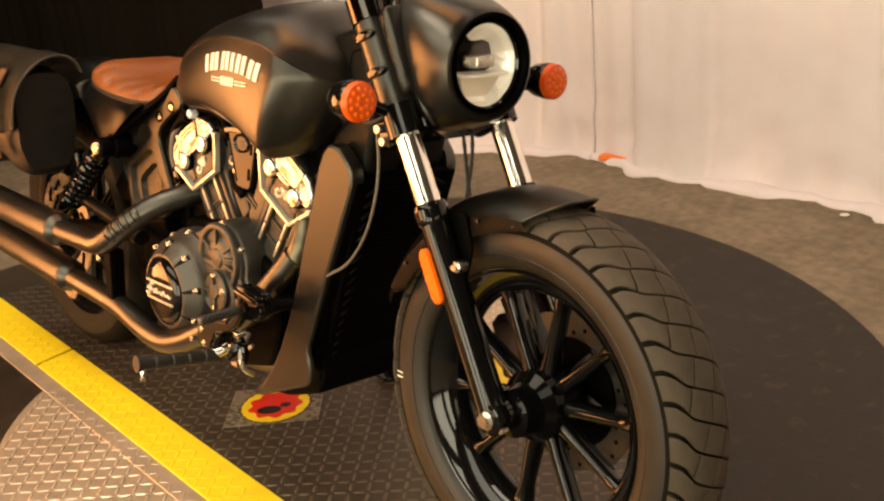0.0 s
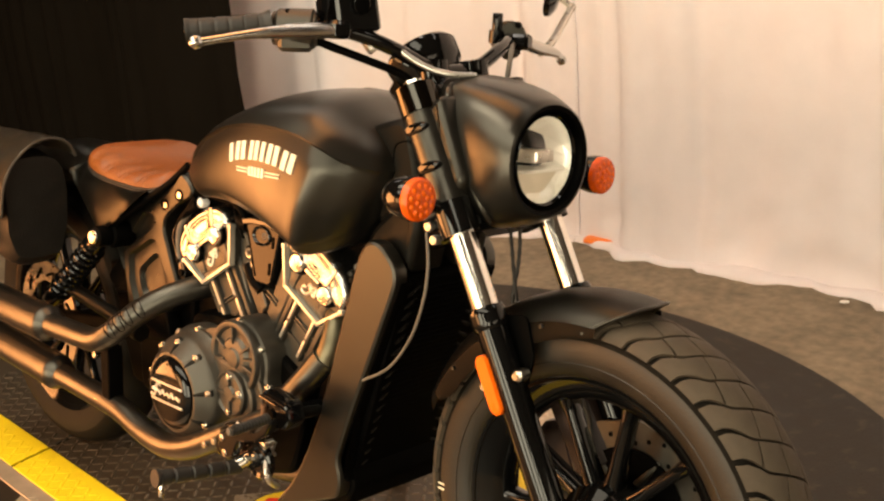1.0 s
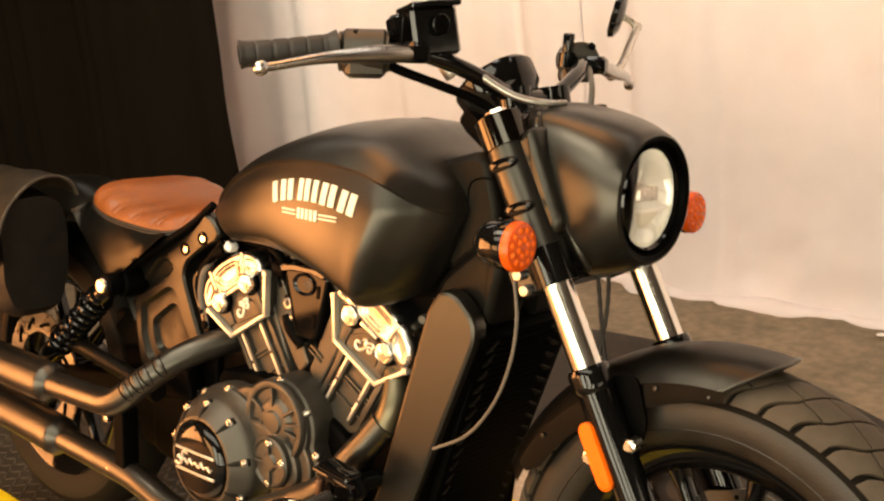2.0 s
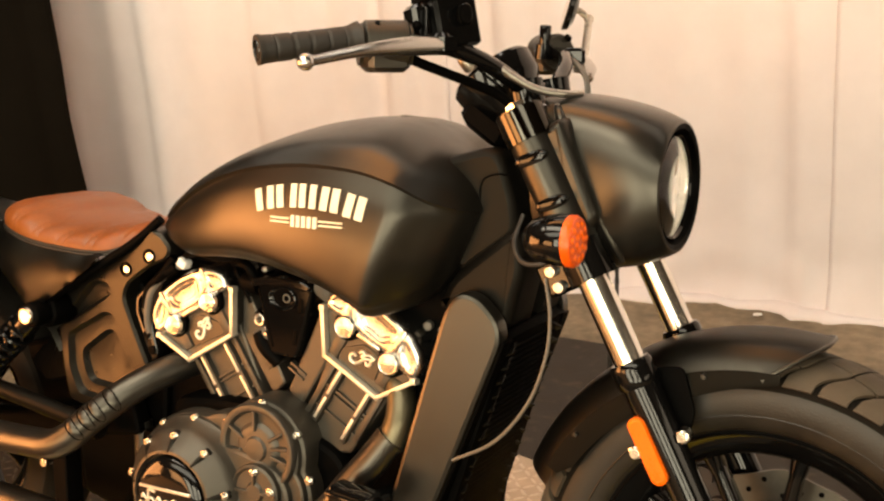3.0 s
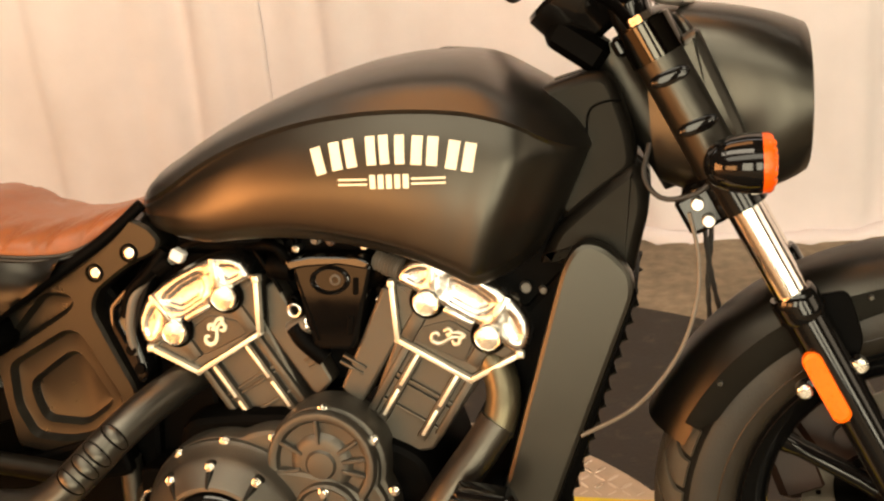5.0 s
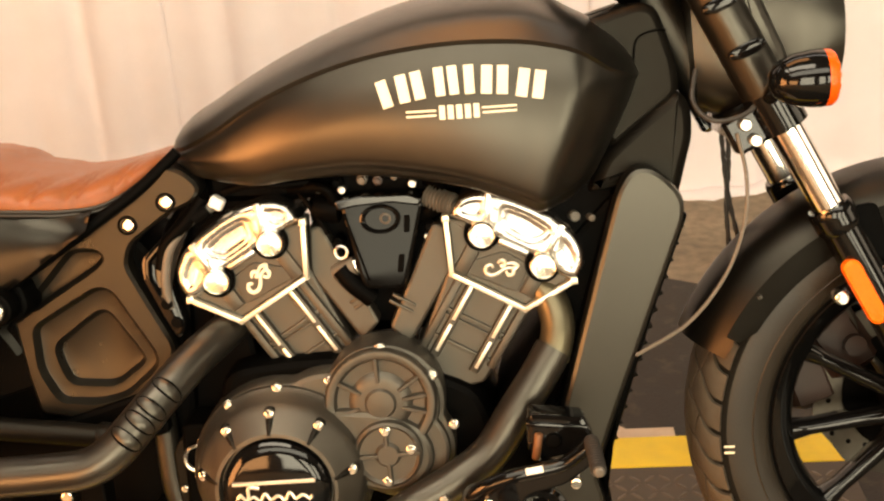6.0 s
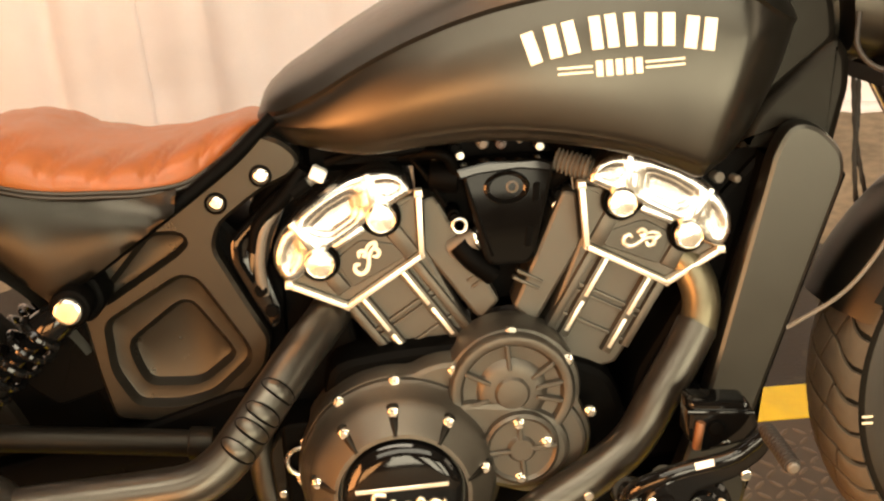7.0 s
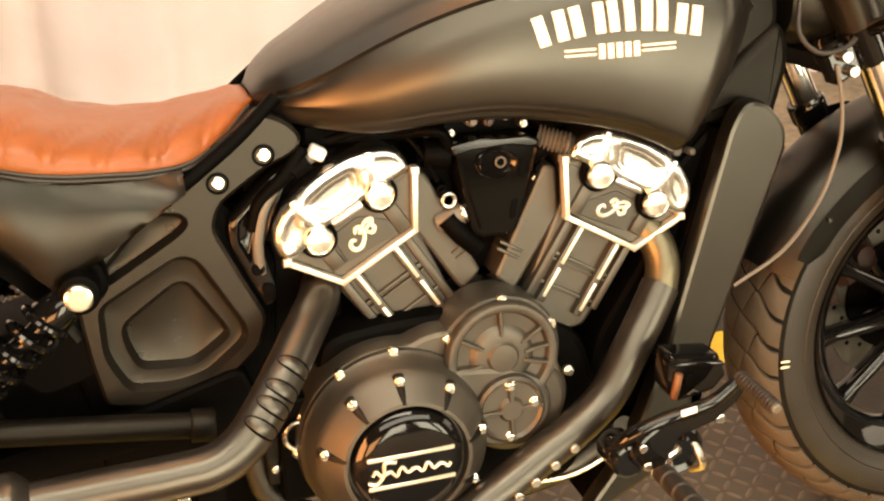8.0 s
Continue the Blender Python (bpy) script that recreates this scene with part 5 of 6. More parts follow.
pocketed(b, [(-1.119, 0.655), (-1.062, 0.706), (-1.022, 0.728), (-1.045, 0.690), (-1.064, 0.652), (-1.078, 0.612), (-1.066, 0.560), (-1.068, 0.543), (-1.083, 0.535), (-1.099, 0.572), (-1.120, 0.625)], [([(-1.108, 0.652), (-1.078, 0.682), (-1.070, 0.672), (-1.088, 0.625), (-1.096, 0.596), (-1.110, 0.628)], [])], -0.100, -0.06, 0.007, 0.006, ((0, 0.007), (0.002, 0.002), (0.006, 0)), 0.004, 0.008)
bracket = part("engine_bracket", b, GLOSS, bike, "black engine mount bracket")
for x, z in ((-1.088, 0.590), (-1.078, 0.562)):
    b = B()
    rod(b, (x, -0.096, z), (x, -0.104, z), 0.0085, segs=14, round_off=0.002)
    part("mount_bolt", b, DARK, bracket)
b = B()
slab(b, [(-1.31, 0.585), (-1.292, 0.48), (-1.36, 0.462), (-1.40, 0.50)], -0.098, -0.07, 0.004, 0.01)
part("lower_panel", b, DARK, bike)

# mount plate beside the clutch cover, with its bolts and a pale plug
b = B()
slab(b, [(-1.104, 0.290), (-1.106, 0.372), (-1.092, 0.394), (-1.034, 0.416), (-1.022, 0.372), (-1.036, 0.330), (-1.040, 0.284)], -0.112, -0.085, 0.003, 0.008)
mount = part("mount_plate", b, LOWSHEEN, bike, "black mount plate beside the clutch cover", angle=50)
for x, z, r in ((-1.064, 0.379, 0.0058), (-1.051, 0.377, 0.0058), (-1.094, 0.318, 0.0056)):
    b = B()
    rod(b, (x, -0.110, z), (x, -0.122, z), r, segs=14, round_off=0.0018)
    part("mount_bolt", b, BOLT, mount, "bright mount bolt")
for x, z, h in ((-1.066, 0.328, 0.016), (-1.070, 0.307, 0.018)):
    b = B()
    block(b, (x, -0.117, z), (0.013, 0.012, h), (0, 8, 0), 0.002)
    part("plug", b, WHITE, mount, "pale plug connector")
b = B()
block(b, (-1.080, -0.116, 0.352), (0.0045, 0.004, 0.030), (0, -12, 0), 0.001)
part("ring_bar", b, CABLE, mount)

# ---- shock absorber ----
s0, s1 = Vector((-1.297, -0.165, 0.618)), Vector((-1.555, -0.165, 0.415))
for side in (-1, 1):
    f = Vector((1, -side, 1))
    a0, a1 = Vector((s0.x, side * 0.165, s0.z)), Vector((s1.x, side * 0.165, s1.z))
    d = (a1 - a0).normalized()
    b = B()
    rod(b, a0 + d * 0.02, a1, 0.012, segs=16)
    rod(b, a0 + d * 0.012, a0 + d * 0.05, 0.021, 0.025, segs=20, round_off=0.004)
    rod(b, a1 - d * 0.06, a1, 0.025, segs=20, round_off=0.004)
    shock = part("rear_shock", b, GLOSS, bike, "black rear shock absorber with a coil spring")
    b = B()
    u = d.orthogonal().normalized()
    v = d.cross(u)
    coil = []
    for k in range(9 * 14 + 1):
        t = k / (9 * 14)
        an = 2 * math.pi * 9 * t
        coil.append(a0 + d * (0.045 + 0.225 * t) + u * (0.026 * math.cos(an)) + v * (0.026 * math.sin(an)))
    tube(b, coil, 0.0052, 8, 1)
    part("coil_spring", b, GLOSS, shock, "gloss black coil spring")
    b = B()
    rod(b, a0 + Vector((0, side * -0.05, 0)), a0 + Vector((0, side * 0.018, 0)), 0.024, segs=24, round_off=0.004)
    part("shock_eye", b, DARK, shock)
    b = B()
    rod(b, a0 + Vector((0, side * 0.016, 0)), a0 + Vector((0, side * 0.029, 0)), 0.0165, segs=24, round_off=0.004)
    part("shock_bolt", b, BOLT, shock, "large bright shock bolt")
    b = B()
    slab(b, [(-1.285, 0.585), (-1.262, 0.61), (-1.27, 0.645), (-1.30, 0.652), (-1.325, 0.632), (-1.32, 0.60)], side * 0.150, side * 0.10, 0.006, 0.012)
    part("shock_mount", b, DARK, bike)
b = B()
slab(b, [(-1.10, 0.40), (-1.30, 0.37), (-1.74, 0.30), (-1.76, 0.345), (-1.30, 0.42), (-1.12, 0.47)], -0.115, -0.085, 0.008, 0.02)
part("swingarm", b, DARK, bike, "satin black swingarm")
b = B()
slab(b, [(-1.10, 0.40), (-1.30, 0.37), (-1.74, 0.30), (-1.76, 0.345), (-1.30, 0.42), (-1.12, 0.47)], 0.115, 0.085, 0.008, 0.02)
part("swingarm", b, DARK, bike, "satin black swingarm")

# near-black fillers added to close the view between panel and rear wheel
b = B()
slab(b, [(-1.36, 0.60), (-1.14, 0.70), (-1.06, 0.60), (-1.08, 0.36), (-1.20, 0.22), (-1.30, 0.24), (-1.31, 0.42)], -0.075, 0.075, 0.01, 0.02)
part("seat_filler", b, DARK, bike, "black filler under the seat")
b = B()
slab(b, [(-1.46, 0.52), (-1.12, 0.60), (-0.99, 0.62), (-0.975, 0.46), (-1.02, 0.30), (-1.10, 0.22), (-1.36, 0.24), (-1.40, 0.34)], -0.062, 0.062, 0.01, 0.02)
part("rear_wheel_filler", b, DARK, bike, "black filler before the rear wheel")

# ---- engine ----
# near-black filler added to keep the gap behind the rear cylinder dark
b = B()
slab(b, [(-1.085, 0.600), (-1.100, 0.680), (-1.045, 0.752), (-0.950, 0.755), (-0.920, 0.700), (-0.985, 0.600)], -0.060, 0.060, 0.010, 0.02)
part("rear_cylinder_filler", b, DARK, bike, "black filler behind the rear cylinder")
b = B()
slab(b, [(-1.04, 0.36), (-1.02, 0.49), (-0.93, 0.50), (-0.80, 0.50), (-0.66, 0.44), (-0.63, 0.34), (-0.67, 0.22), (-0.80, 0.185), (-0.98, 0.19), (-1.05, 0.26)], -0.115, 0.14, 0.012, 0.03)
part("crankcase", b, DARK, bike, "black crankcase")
# plain near-black blocks added to fill the core between the cylinders
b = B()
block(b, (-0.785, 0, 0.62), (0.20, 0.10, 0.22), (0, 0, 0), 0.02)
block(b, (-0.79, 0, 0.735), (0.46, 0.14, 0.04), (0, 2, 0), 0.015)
part("core_filler", b, DARK, bike)

MIRROR_X = -1.572


def place(poly, rear):
    return [(MIRROR_X - x, z + 0.008) for x, z in poly] if rear else [(x, z + 0.002) for x, z in poly]


def place3(p, rear):
    return Vector((MIRROR_X - p[0], p[1] + 0.014, p[2] + 0.008)) if rear else Vector((p[0], p[1], p[2] + 0.002))


HEAD = [(-0.684, 0.687), (-0.679, 0.703), (-0.669, 0.715), (-0.651, 0.722), (-0.628, 0.721), (-0.603, 0.714), (-0.573, 0.700), (-0.543, 0.681), (-0.517, 0.657), (-0.504, 0.632), (-0.503, 0.613), (-0.510, 0.595), (-0.519, 0.586), (-0.536, 0.592), (-0.560, 0.611), (-0.580, 0.629), (-0.612, 0.647), (-0.640, 0.662), (-0.662, 0.675)]
WINDOW = [(-0.614, 0.697), (-0.602, 0.699), (-0.573, 0.685), (-0.549, 0.667), (-0.544, 0.657), (-0.557, 0.646), (-0.577, 0.641), (-0.611, 0.661), (-0.618, 0.672)]
INNER_WINDOW = [(-0.607, 0.690), (-0.601, 0.691), (-0.575, 0.678), (-0.556, 0.663), (-0.553, 0.657), (-0.561, 0.652), (-0.577, 0.649), (-0.606, 0.666), (-0.610, 0.674)]
END_LOBES = ([(-0.670, 0.702), (-0.655, 0.709), (-0.636, 0.708), (-0.638, 0.693), (-0.650, 0.686), (-0.668, 0.693)], [(-0.533, 0.650), (-0.521, 0.636), (-0.515, 0.617), (-0.519, 0.604), (-0.528, 0.607), (-0.538, 0.630)])
TRIM = [(-0.688, 0.686), (-0.685, 0.608), (-0.588, 0.551), (-0.520, 0.587)]
SHIELD = [(-0.685, 0.684), (-0.682, 0.610), (-0.588, 0.555), (-0.523, 0.589), (-0.545, 0.615), (-0.600, 0.650), (-0.640, 0.674)]
SIDE_PLATE = [(-0.708, 0.676), (-0.690, 0.672), (-0.686, 0.606), (-0.746, 0.512), (-0.756, 0.506), (-0.779, 0.530)]
ALONG = Vector((-0.055, -0.088)).normalized()          # down a front cylinder
ACROSS = Vector((0.052, -0.031)).normalized()
RIB_TOP = Vector((-0.657, 0.590))
ORNAMENT = (((0.0055, 0.0175), (0.0015, 0.0060), (0.0030, -0.0060), (0.0015, -0.0150), (-0.0050, -0.0200), (-0.0120, -0.0165), (-0.0125, -0.0095), (-0.0070, -0.0080)),
            ((-0.0105, 0.0000), (-0.0110, 0.0075), (-0.0050, 0.0095), (-0.0030, 0.0040), (-0.0070, 0.0030)),
            ((-0.0040, 0.0090), (-0.0010, 0.0185), (0.0055, 0.0230), (0.0075, 0.0165), (0.0125, 0.0125), (0.0115, 0.0060), (0.0050, 0.0055)))


def strip(p, q, half):
    """Corners of a straight band between two points of an outline."""
    d = (q - p).normalized()
    n = Vector((-d.y, d.x)) * half
    return [tuple(p - n), tuple(p + n), tuple(q + n), tuple(q - n)]


def cylinder(rear):
    dy = 0.014 if rear else 0.0
    cyl = group_of_parts("cylinder", bike, "black ribbed engine cylinder with a polished rocker cover")

    def plate(name, outline, y0, y1, mat, edge=0.002, corner=0.0, label=""):
        b = B()
        slab(b, place(outline, rear), y0 + dy, y1 + dy, edge, corner)
        return part(name, b, mat, cyl, label)

    plate("barrel", [(-0.684, 0.625), (-0.556, 0.575), (-0.652, 0.440), (-0.705, 0.432), (-0.748, 0.480)], -0.100, 0.06, ENGINE, 0.005, 0.006)
    plate("side_plate", SIDE_PLATE, -0.098, 0.05, ENGINE, 0.005, 0.006)
    # long ribs; two of them carry a bright machined edge
    for off, half, length, proud, bright in ((0.0, 0.0068, 0.118, 0.1115, True), (0.0605, 0.0068, 0.116, 0.1115, True), (-0.0185, 0.0060, 0.116, 0.1085, False), (0.0795, 0.0060, 0.100, 0.1085, False)):
        p0 = RIB_TOP + ACROSS * off
        p1 = p0 + ALONG * length
        plate("rib", strip(p0, p1, half), -proud, -0.09, ENGINE, 0.004)
        if bright:
            for q0, q1 in ((0.03, 0.50), (0.56, 0.93)):
                plate("machined_edge", strip(p0.lerp(p1, q0), p0.lerp(p1, q1), 0.0024), -proud - 0.002, -proud + 0.002, BRIGHT, 0.0007, 0.0, "bright machined rib edge")
    for down in (0.050, 0.058, 0.092):
        c = RIB_TOP + ALONG * down
        plate("cross_rib", strip(c + ACROSS * -0.024, c + ACROSS * 0.086, 0.0018 if down == 0.058 else 0.0026), -0.1055, -0.09, ENGINE, 0.0015)
    for down in (0.066, 0.076):
        c = Vector((-0.697, 0.640)) + ALONG * (down + 0.024)
        plate("cross_rib", strip(c + ACROSS * -0.030, c + ACROSS * 0.006, 0.0022), -0.1015, -0.09, ENGINE, 0.0015)
    # dark shield inside a bright trim line, with a round column under each bolt
    plate("cylinder_shield", SHIELD, -0.1145, -0.04, ENGINE, 0.003, 0.004, "black cylinder shield")
    b = B()
    pts = [Vector(p) for p in place(TRIM, rear)]
    for p, q in zip(pts, pts[1:]):
        d = (q - p).normalized() * 0.0033
        slab(b, strip(p - d, q + d, 0.0033), -0.1255 + dy, -0.112 + dy, 0.001)
    for p in (pts[0], pts[-1]):
        slab(b, [(p.x - 0.0055, p.y - 0.004), (p.x + 0.0055, p.y - 0.004), (p.x + 0.0045, p.y + 0.005), (p.x - 0.0045, p.y + 0.005)], -0.1265 + dy, -0.112 + dy, 0.0012)
    part("trim_line", b, BRIGHT, cyl, "cream-bright trim line")
    for (x0, z0), length in (((-0.648, 0.650), 0.050), ((-0.567, 0.600), 0.036)):
        p0 = Vector((x0, z0))
        plate("shield_column", strip(p0, p0 + ALONG * length, 0.0105), -0.1205, -0.110, ENGINE, 0.0055)
    plate("badge_seat", [(-0.655, 0.624), (-0.612, 0.634), (-0.578, 0.612), (-0.596, 0.574), (-0.665, 0.606)], -0.1165, -0.112, SATIN, 0.0015, 0.006)
    # polished rocker cover with a framed window and hollow ends
    b = B()
    pocketed(b, place(HEAD, rear), [(place(WINDOW, rear), [(place(INNER_WINDOW, rear), [])]), (place(END_LOBES[0], rear), []), (place(END_LOBES[1], rear), [])], -0.1265 + dy, 0.05, 0.0020, 0.006, ((0, 0.022), (0.0005, 0.012), (0.002, 0.006), (0.005, 0.0018), (0.0085, 0)), 0.0032, 0.006)
    part("rocker_cover", b, CAST, cyl, "polished metal rocker cover", angle=50)
    for p, q, half in (((-0.628, 0.718), (-0.633, 0.672), 0.0046), ((-0.531, 0.667), (-0.554, 0.628), 0.0046)):
        plate("cover_web", strip(Vector(p), Vector(q), half), -0.1292, -0.120, CAST, 0.0025)
    plate("cover_foot", strip(Vector((-0.618, 0.652)), Vector((-0.580, 0.630)), 0.0040), -0.1285, -0.118, CAST, 0.002)
    # big round bolts in dark cups
    for x, z in ((-0.6405, 0.6615), (-0.5605, 0.6125)):
        p = place3((x, -0.1215, z), rear)
        b = B()
        revolve(b, [(-0.010, 0.0245), (0.0012, 0.0245), (0.0030, 0.0232), (0.0030, 0.0215), (-0.003, 0.0190)], p, (0, -1, 0), 32)
        part("bolt_cup", b, DARK, cyl)
        b = B()
        revolve(b, [(-0.004, 0.0186), (0.0100, 0.0186), (0.0115, 0.0176), (0.0122, 0.0162), (0.0116, 0.0150), (0.0116, 0.0145)], p, (0, -1, 0), 36)
        for q in range(4):
            a0, a1 = math.pi * q / 2 + 0.35, math.pi * (q + 1) / 2 + 0.35
            rim = [p + Vector((0.0150 * math.cos(a0 + (a1 - a0) * j / 8), -0.0116, 0.0150 * math.sin(a0 + (a1 - a0) * j / 8))) for j in range(9)]
            for u, v in zip(rim, rim[1:]):
                b.faces.new([b.verts.new(u), b.verts.new(v), b.verts.new(p + Vector((0, -0.0124 - 0.0010 * (q % 2), 0)))])
        part("head_bolt", b, BOLT, cyl, "round polished head bolt")
    # small scroll ornament
    c = place3((-0.618, -0.1172, 0.6085), rear)
    b = B()
    lean = radians(-16 if rear else -68)
    for stroke in ORNAMENT:
        tube(b, [(c.x + u * math.cos(lean) - v * math.sin(lean), c.y, c.z + u * math.sin(lean) + v * math.cos(lean)) for u, v in stroke], lambda t: 0.0016 + 0.0014 * math.sin(math.pi * t) ** 0.6, 8, 5)
    part("scroll_ornament", b, CREAM if rear else BRIGHT, cyl, "small bright scroll ornament")
    # far side of the head
    b = B()
    slab(b, place(HEAD, rear), 0.13, 0.052, 0.012, 0.008)
    part("far_rocker_cover", b, CAST, cyl)
    return cyl


cylinder(False)
cylinder(True)

# cover between the cylinders
b = B()
slab(b, [(-0.832, 0.716), (-0.815, 0.726), (-0.735, 0.722), (-0.716, 0.710), (-0.748, 0.598), (-0.757, 0.590), (-0.802, 0.592), (-0.811, 0.600)], -0.108, -0.05, 0.006, 0.008)
horn = part("centre_cover", b, DEEPGLOSS, bike, "gloss black cover between the cylinders")
b = B()
revolve(b, [(-0.002, 0.0285), (0.0035, 0.0280), (0.0045, 0.0262), (0.0010, 0.0225), (-0.0030, 0.0150), (-0.0040, 0.0020)], (0, 0, 0), (0, -1, 0), 32)
bmesh.ops.scale(b, vec=(1.0, 1.0, 0.72), verts=b.verts)
bmesh.ops.translate(b, vec=(-0.777, -0.108, 0.691), verts=b.verts)
part("oval_bowl", b, GLOSS, horn, "hollow oval bowl")
b = B()
revolve(b, [(0, 0.0080), (0.0035, 0.0078), (0.0045, 0.0060), (0.0030, 0.0045), (0.0022, 0.0010)], (-0.770, -0.1045, 0.691), (0, -1, 0), 16)
part("centre_screw", b, CABLE, horn, "dull grey screw")
b = B()
slab(b, [(-0.838, 0.720), (-0.800, 0.726), (-0.735, 0.724), (-0.718, 0.716), (-0.722, 0.706), (-0.760, 0.713), (-0.810, 0.711), (-0.834, 0.706)], -0.114, -0.08, 0.003, 0.004)
part("cover_brow", b, GLOSS, horn)
for x0, x1, z0, z1 in ((-0.7405, -0.7425, 0.694, 0.670), (-0.7520, -0.7560, 0.640, 0.614)):
    b = B()
    slab(b, [(x0 - 0.0042, z0), (x0 + 0.0042, z0), (x1 + 0.0042, z1), (x1 - 0.0042, z1)], -0.1095, -0.104, 0.001, 0.003)
    part("slot", b, DARK, horn)
b = B()
slab(b, strip(Vector((-0.826, 0.702)), Vector((-0.800, 0.606)), 0.0016), -0.1092, -0.104, 0.0004)
part("seam", b, DARK, horn)
for x, z, r in ((-0.842, 0.655, 0.009), (-0.712, 0.672, 0.009), (-0.82, 0.585, 0.009), (-0.728, 0.585, 0.007), (-0.86, 0.735, 0.008), (-0.835, 0.741, 0.009), (-0.80, 0.743, 0.008)):
    b = B()
    rod(b, (x, -0.03, z), (x, -0.085, z), r, segs=14, round_off=0.003)
    rod(b, (x, -0.085, z), (x, -0.094, z), r * 0.6, segs=8)
    part("hose_fitting", b, DARK if r > 0.0085 else CABLE, bike)
for pts, r, m in (([(-0.71, -0.06, 0.735), (-0.695, -0.085, 0.722), (-0.705, -0.09, 0.70), (-0.73, -0.08, 0.685)], 0.013, DARK), ([(-0.90, -0.08, 0.735), (-0.865, -0.105, 0.742), (-0.845, -0.108, 0.735), (-0.835, -0.10, 0.71)], 0.008, DARK), ([(-0.84, -0.09, 0.62), (-0.825, -0.095, 0.60), (-0.80, -0.09, 0.575)], 0.014, DARK), ([(-1.02, -0.095, 0.735), (-1.045, -0.100, 0.705), (-1.078, -0.100, 0.675), (-1.09, -0.098, 0.64)], 0.009, DARK), ([(-0.99, -0.10, 0.742), (-0.95, -0.11, 0.752), (-0.91, -0.11, 0.748), (-0.87, -0.10, 0.748)], 0.006, DARK)):
    b = B()
    tube(b, pts, r, 12, 6)
    part("hose", b, m, bike)
b = B()
block(b, (-1.002, -0.092, 0.727), (0.019, 0.020, 0.016), (0, 30, 0), 0.002)
part("connector", b, WHITE, bike, "pale plug connector")
# pipes, clips and fittings between the cylinders and under the tank
def fitting(x, z, r, mat, name="fitting", y=-0.09, deep=0.03, label="", sides=12):
    b = B()
    rod(b, (x, y + deep, z), (x, y, z), r, segs=sides, round_off=r * 0.2)
    rod(b, (x, y + 0.001, z), (x, y - 0.004, z), r * 0.55, segs=sides, round_off=0.001)
    part(name, b, mat, bike, label)


for x, z, r, mat in ((-0.829, 0.731, 0.0055, STEEL), (-0.825, 0.706, 0.0055, BOLT), (-0.778, 0.741, 0.0070, CALIPER), (-0.731, 0.733, 0.0055, STEEL), (-0.715, 0.657, 0.0055, STEEL), (-0.730, 0.606, 0.005, STEEL), (-0.755, 0.744, 0.0045, CABLE)):
    fitting(x, z, r, mat, label="small bright fitting" if mat is BOLT else "", sides=6 if mat is BOLT else 14)
b = B()
rod(b, (-0.868, -0.088, 0.709), (-0.833, -0.092, 0.705), 0.019, segs=20, round_off=0.003)
part("intake_joint", b, DARK, bike, "black intake joint")
b = B()
tube(b, [(-0.837 + 0.0085 * math.cos(t * 0.7), -0.095, 0.645 + 0.0085 * math.sin(t * 0.7)) for t in range(10)], 0.0024, 8, 3)
part("ring_clip", b, STEEL, bike, "bright ring clip")
b = B()
rod(b, (-0.850, -0.078, 0.612), (-0.815, -0.090, 0.625), 0.014, segs=16, round_off=0.002)
tube_stub = part("tube_stub", b, CABLE, bike, "grey tube stub with a bright rim")
b = B()
revolve(b, [(0, 0.0145), (0.003, 0.0155), (0.005, 0.0145), (0.005, 0.010)], (-0.817, -0.0893, 0.6243), (0.035, -0.012, 0.013), 18)
part("rim", b, BOLT, tube_stub)
b = B()
tube(b, [(-0.712 + 0.002 * k, -0.088 - 0.001 * k, 0.714 - 0.0006 * k) for k in range(20)], lambda t: 0.0145 + 0.0022 * math.sin(t * 50), 14, 3)
part("ribbed_hose", b, CABLE, bike, "ribbed grey hose")
b = B()
tube(b, [(-0.90, -0.075, 0.738), (-0.885, -0.095, 0.730), (-0.867, -0.100, 0.703), (-0.852, -0.098, 0.673)], 0.0035, 8, 6)
part("lead", b, DARK, bike)
b = B()
tube(b, [(-1.000, -0.092, 0.727), (-1.022, -0.094, 0.715), (-1.046, -0.097, 0.701), (-1.072, -0.102, 0.671), (-1.083, -0.102, 0.638), (-1.086, -0.100, 0.610), (-1.084, -0.096, 0.583)], 0.0068, 12, 6)
part("breather_pipe", b, CABLE, bike, "grey breather pipe behind the rear cylinder")
b = B()
tube(b, [(-1.015, -0.096, 0.719), (-1.036, -0.099, 0.707)], lambda t: 0.011, 12, 3)
part("pipe_sleeve", b, DARK, bike)

# ---- right engine cover ----
DC = Vector((-0.939, 0, 0.350))


def outline_union(circles, n=96):
    """Outline round several overlapping circles, seen from their middle."""
    cx = sum(c[0] for c in circles) / len(circles)
    cz = sum(c[1] for c in circles) / len(circles)
    out = []
    for k in range(n):
        a = 2 * math.pi * k / n
        ux, uz = math.cos(a), math.sin(a)
        far = 0.0
        for x, z, r in circles:
            dx, dz = x - cx, z - cz
            p = dx * ux + dz * uz
            q = r * r - (dx * dx + dz * dz - p * p)
            if q > 0:
                far = max(far, p + math.sqrt(q))
        out.append((cx + ux * far, cz + uz * far))
    return out


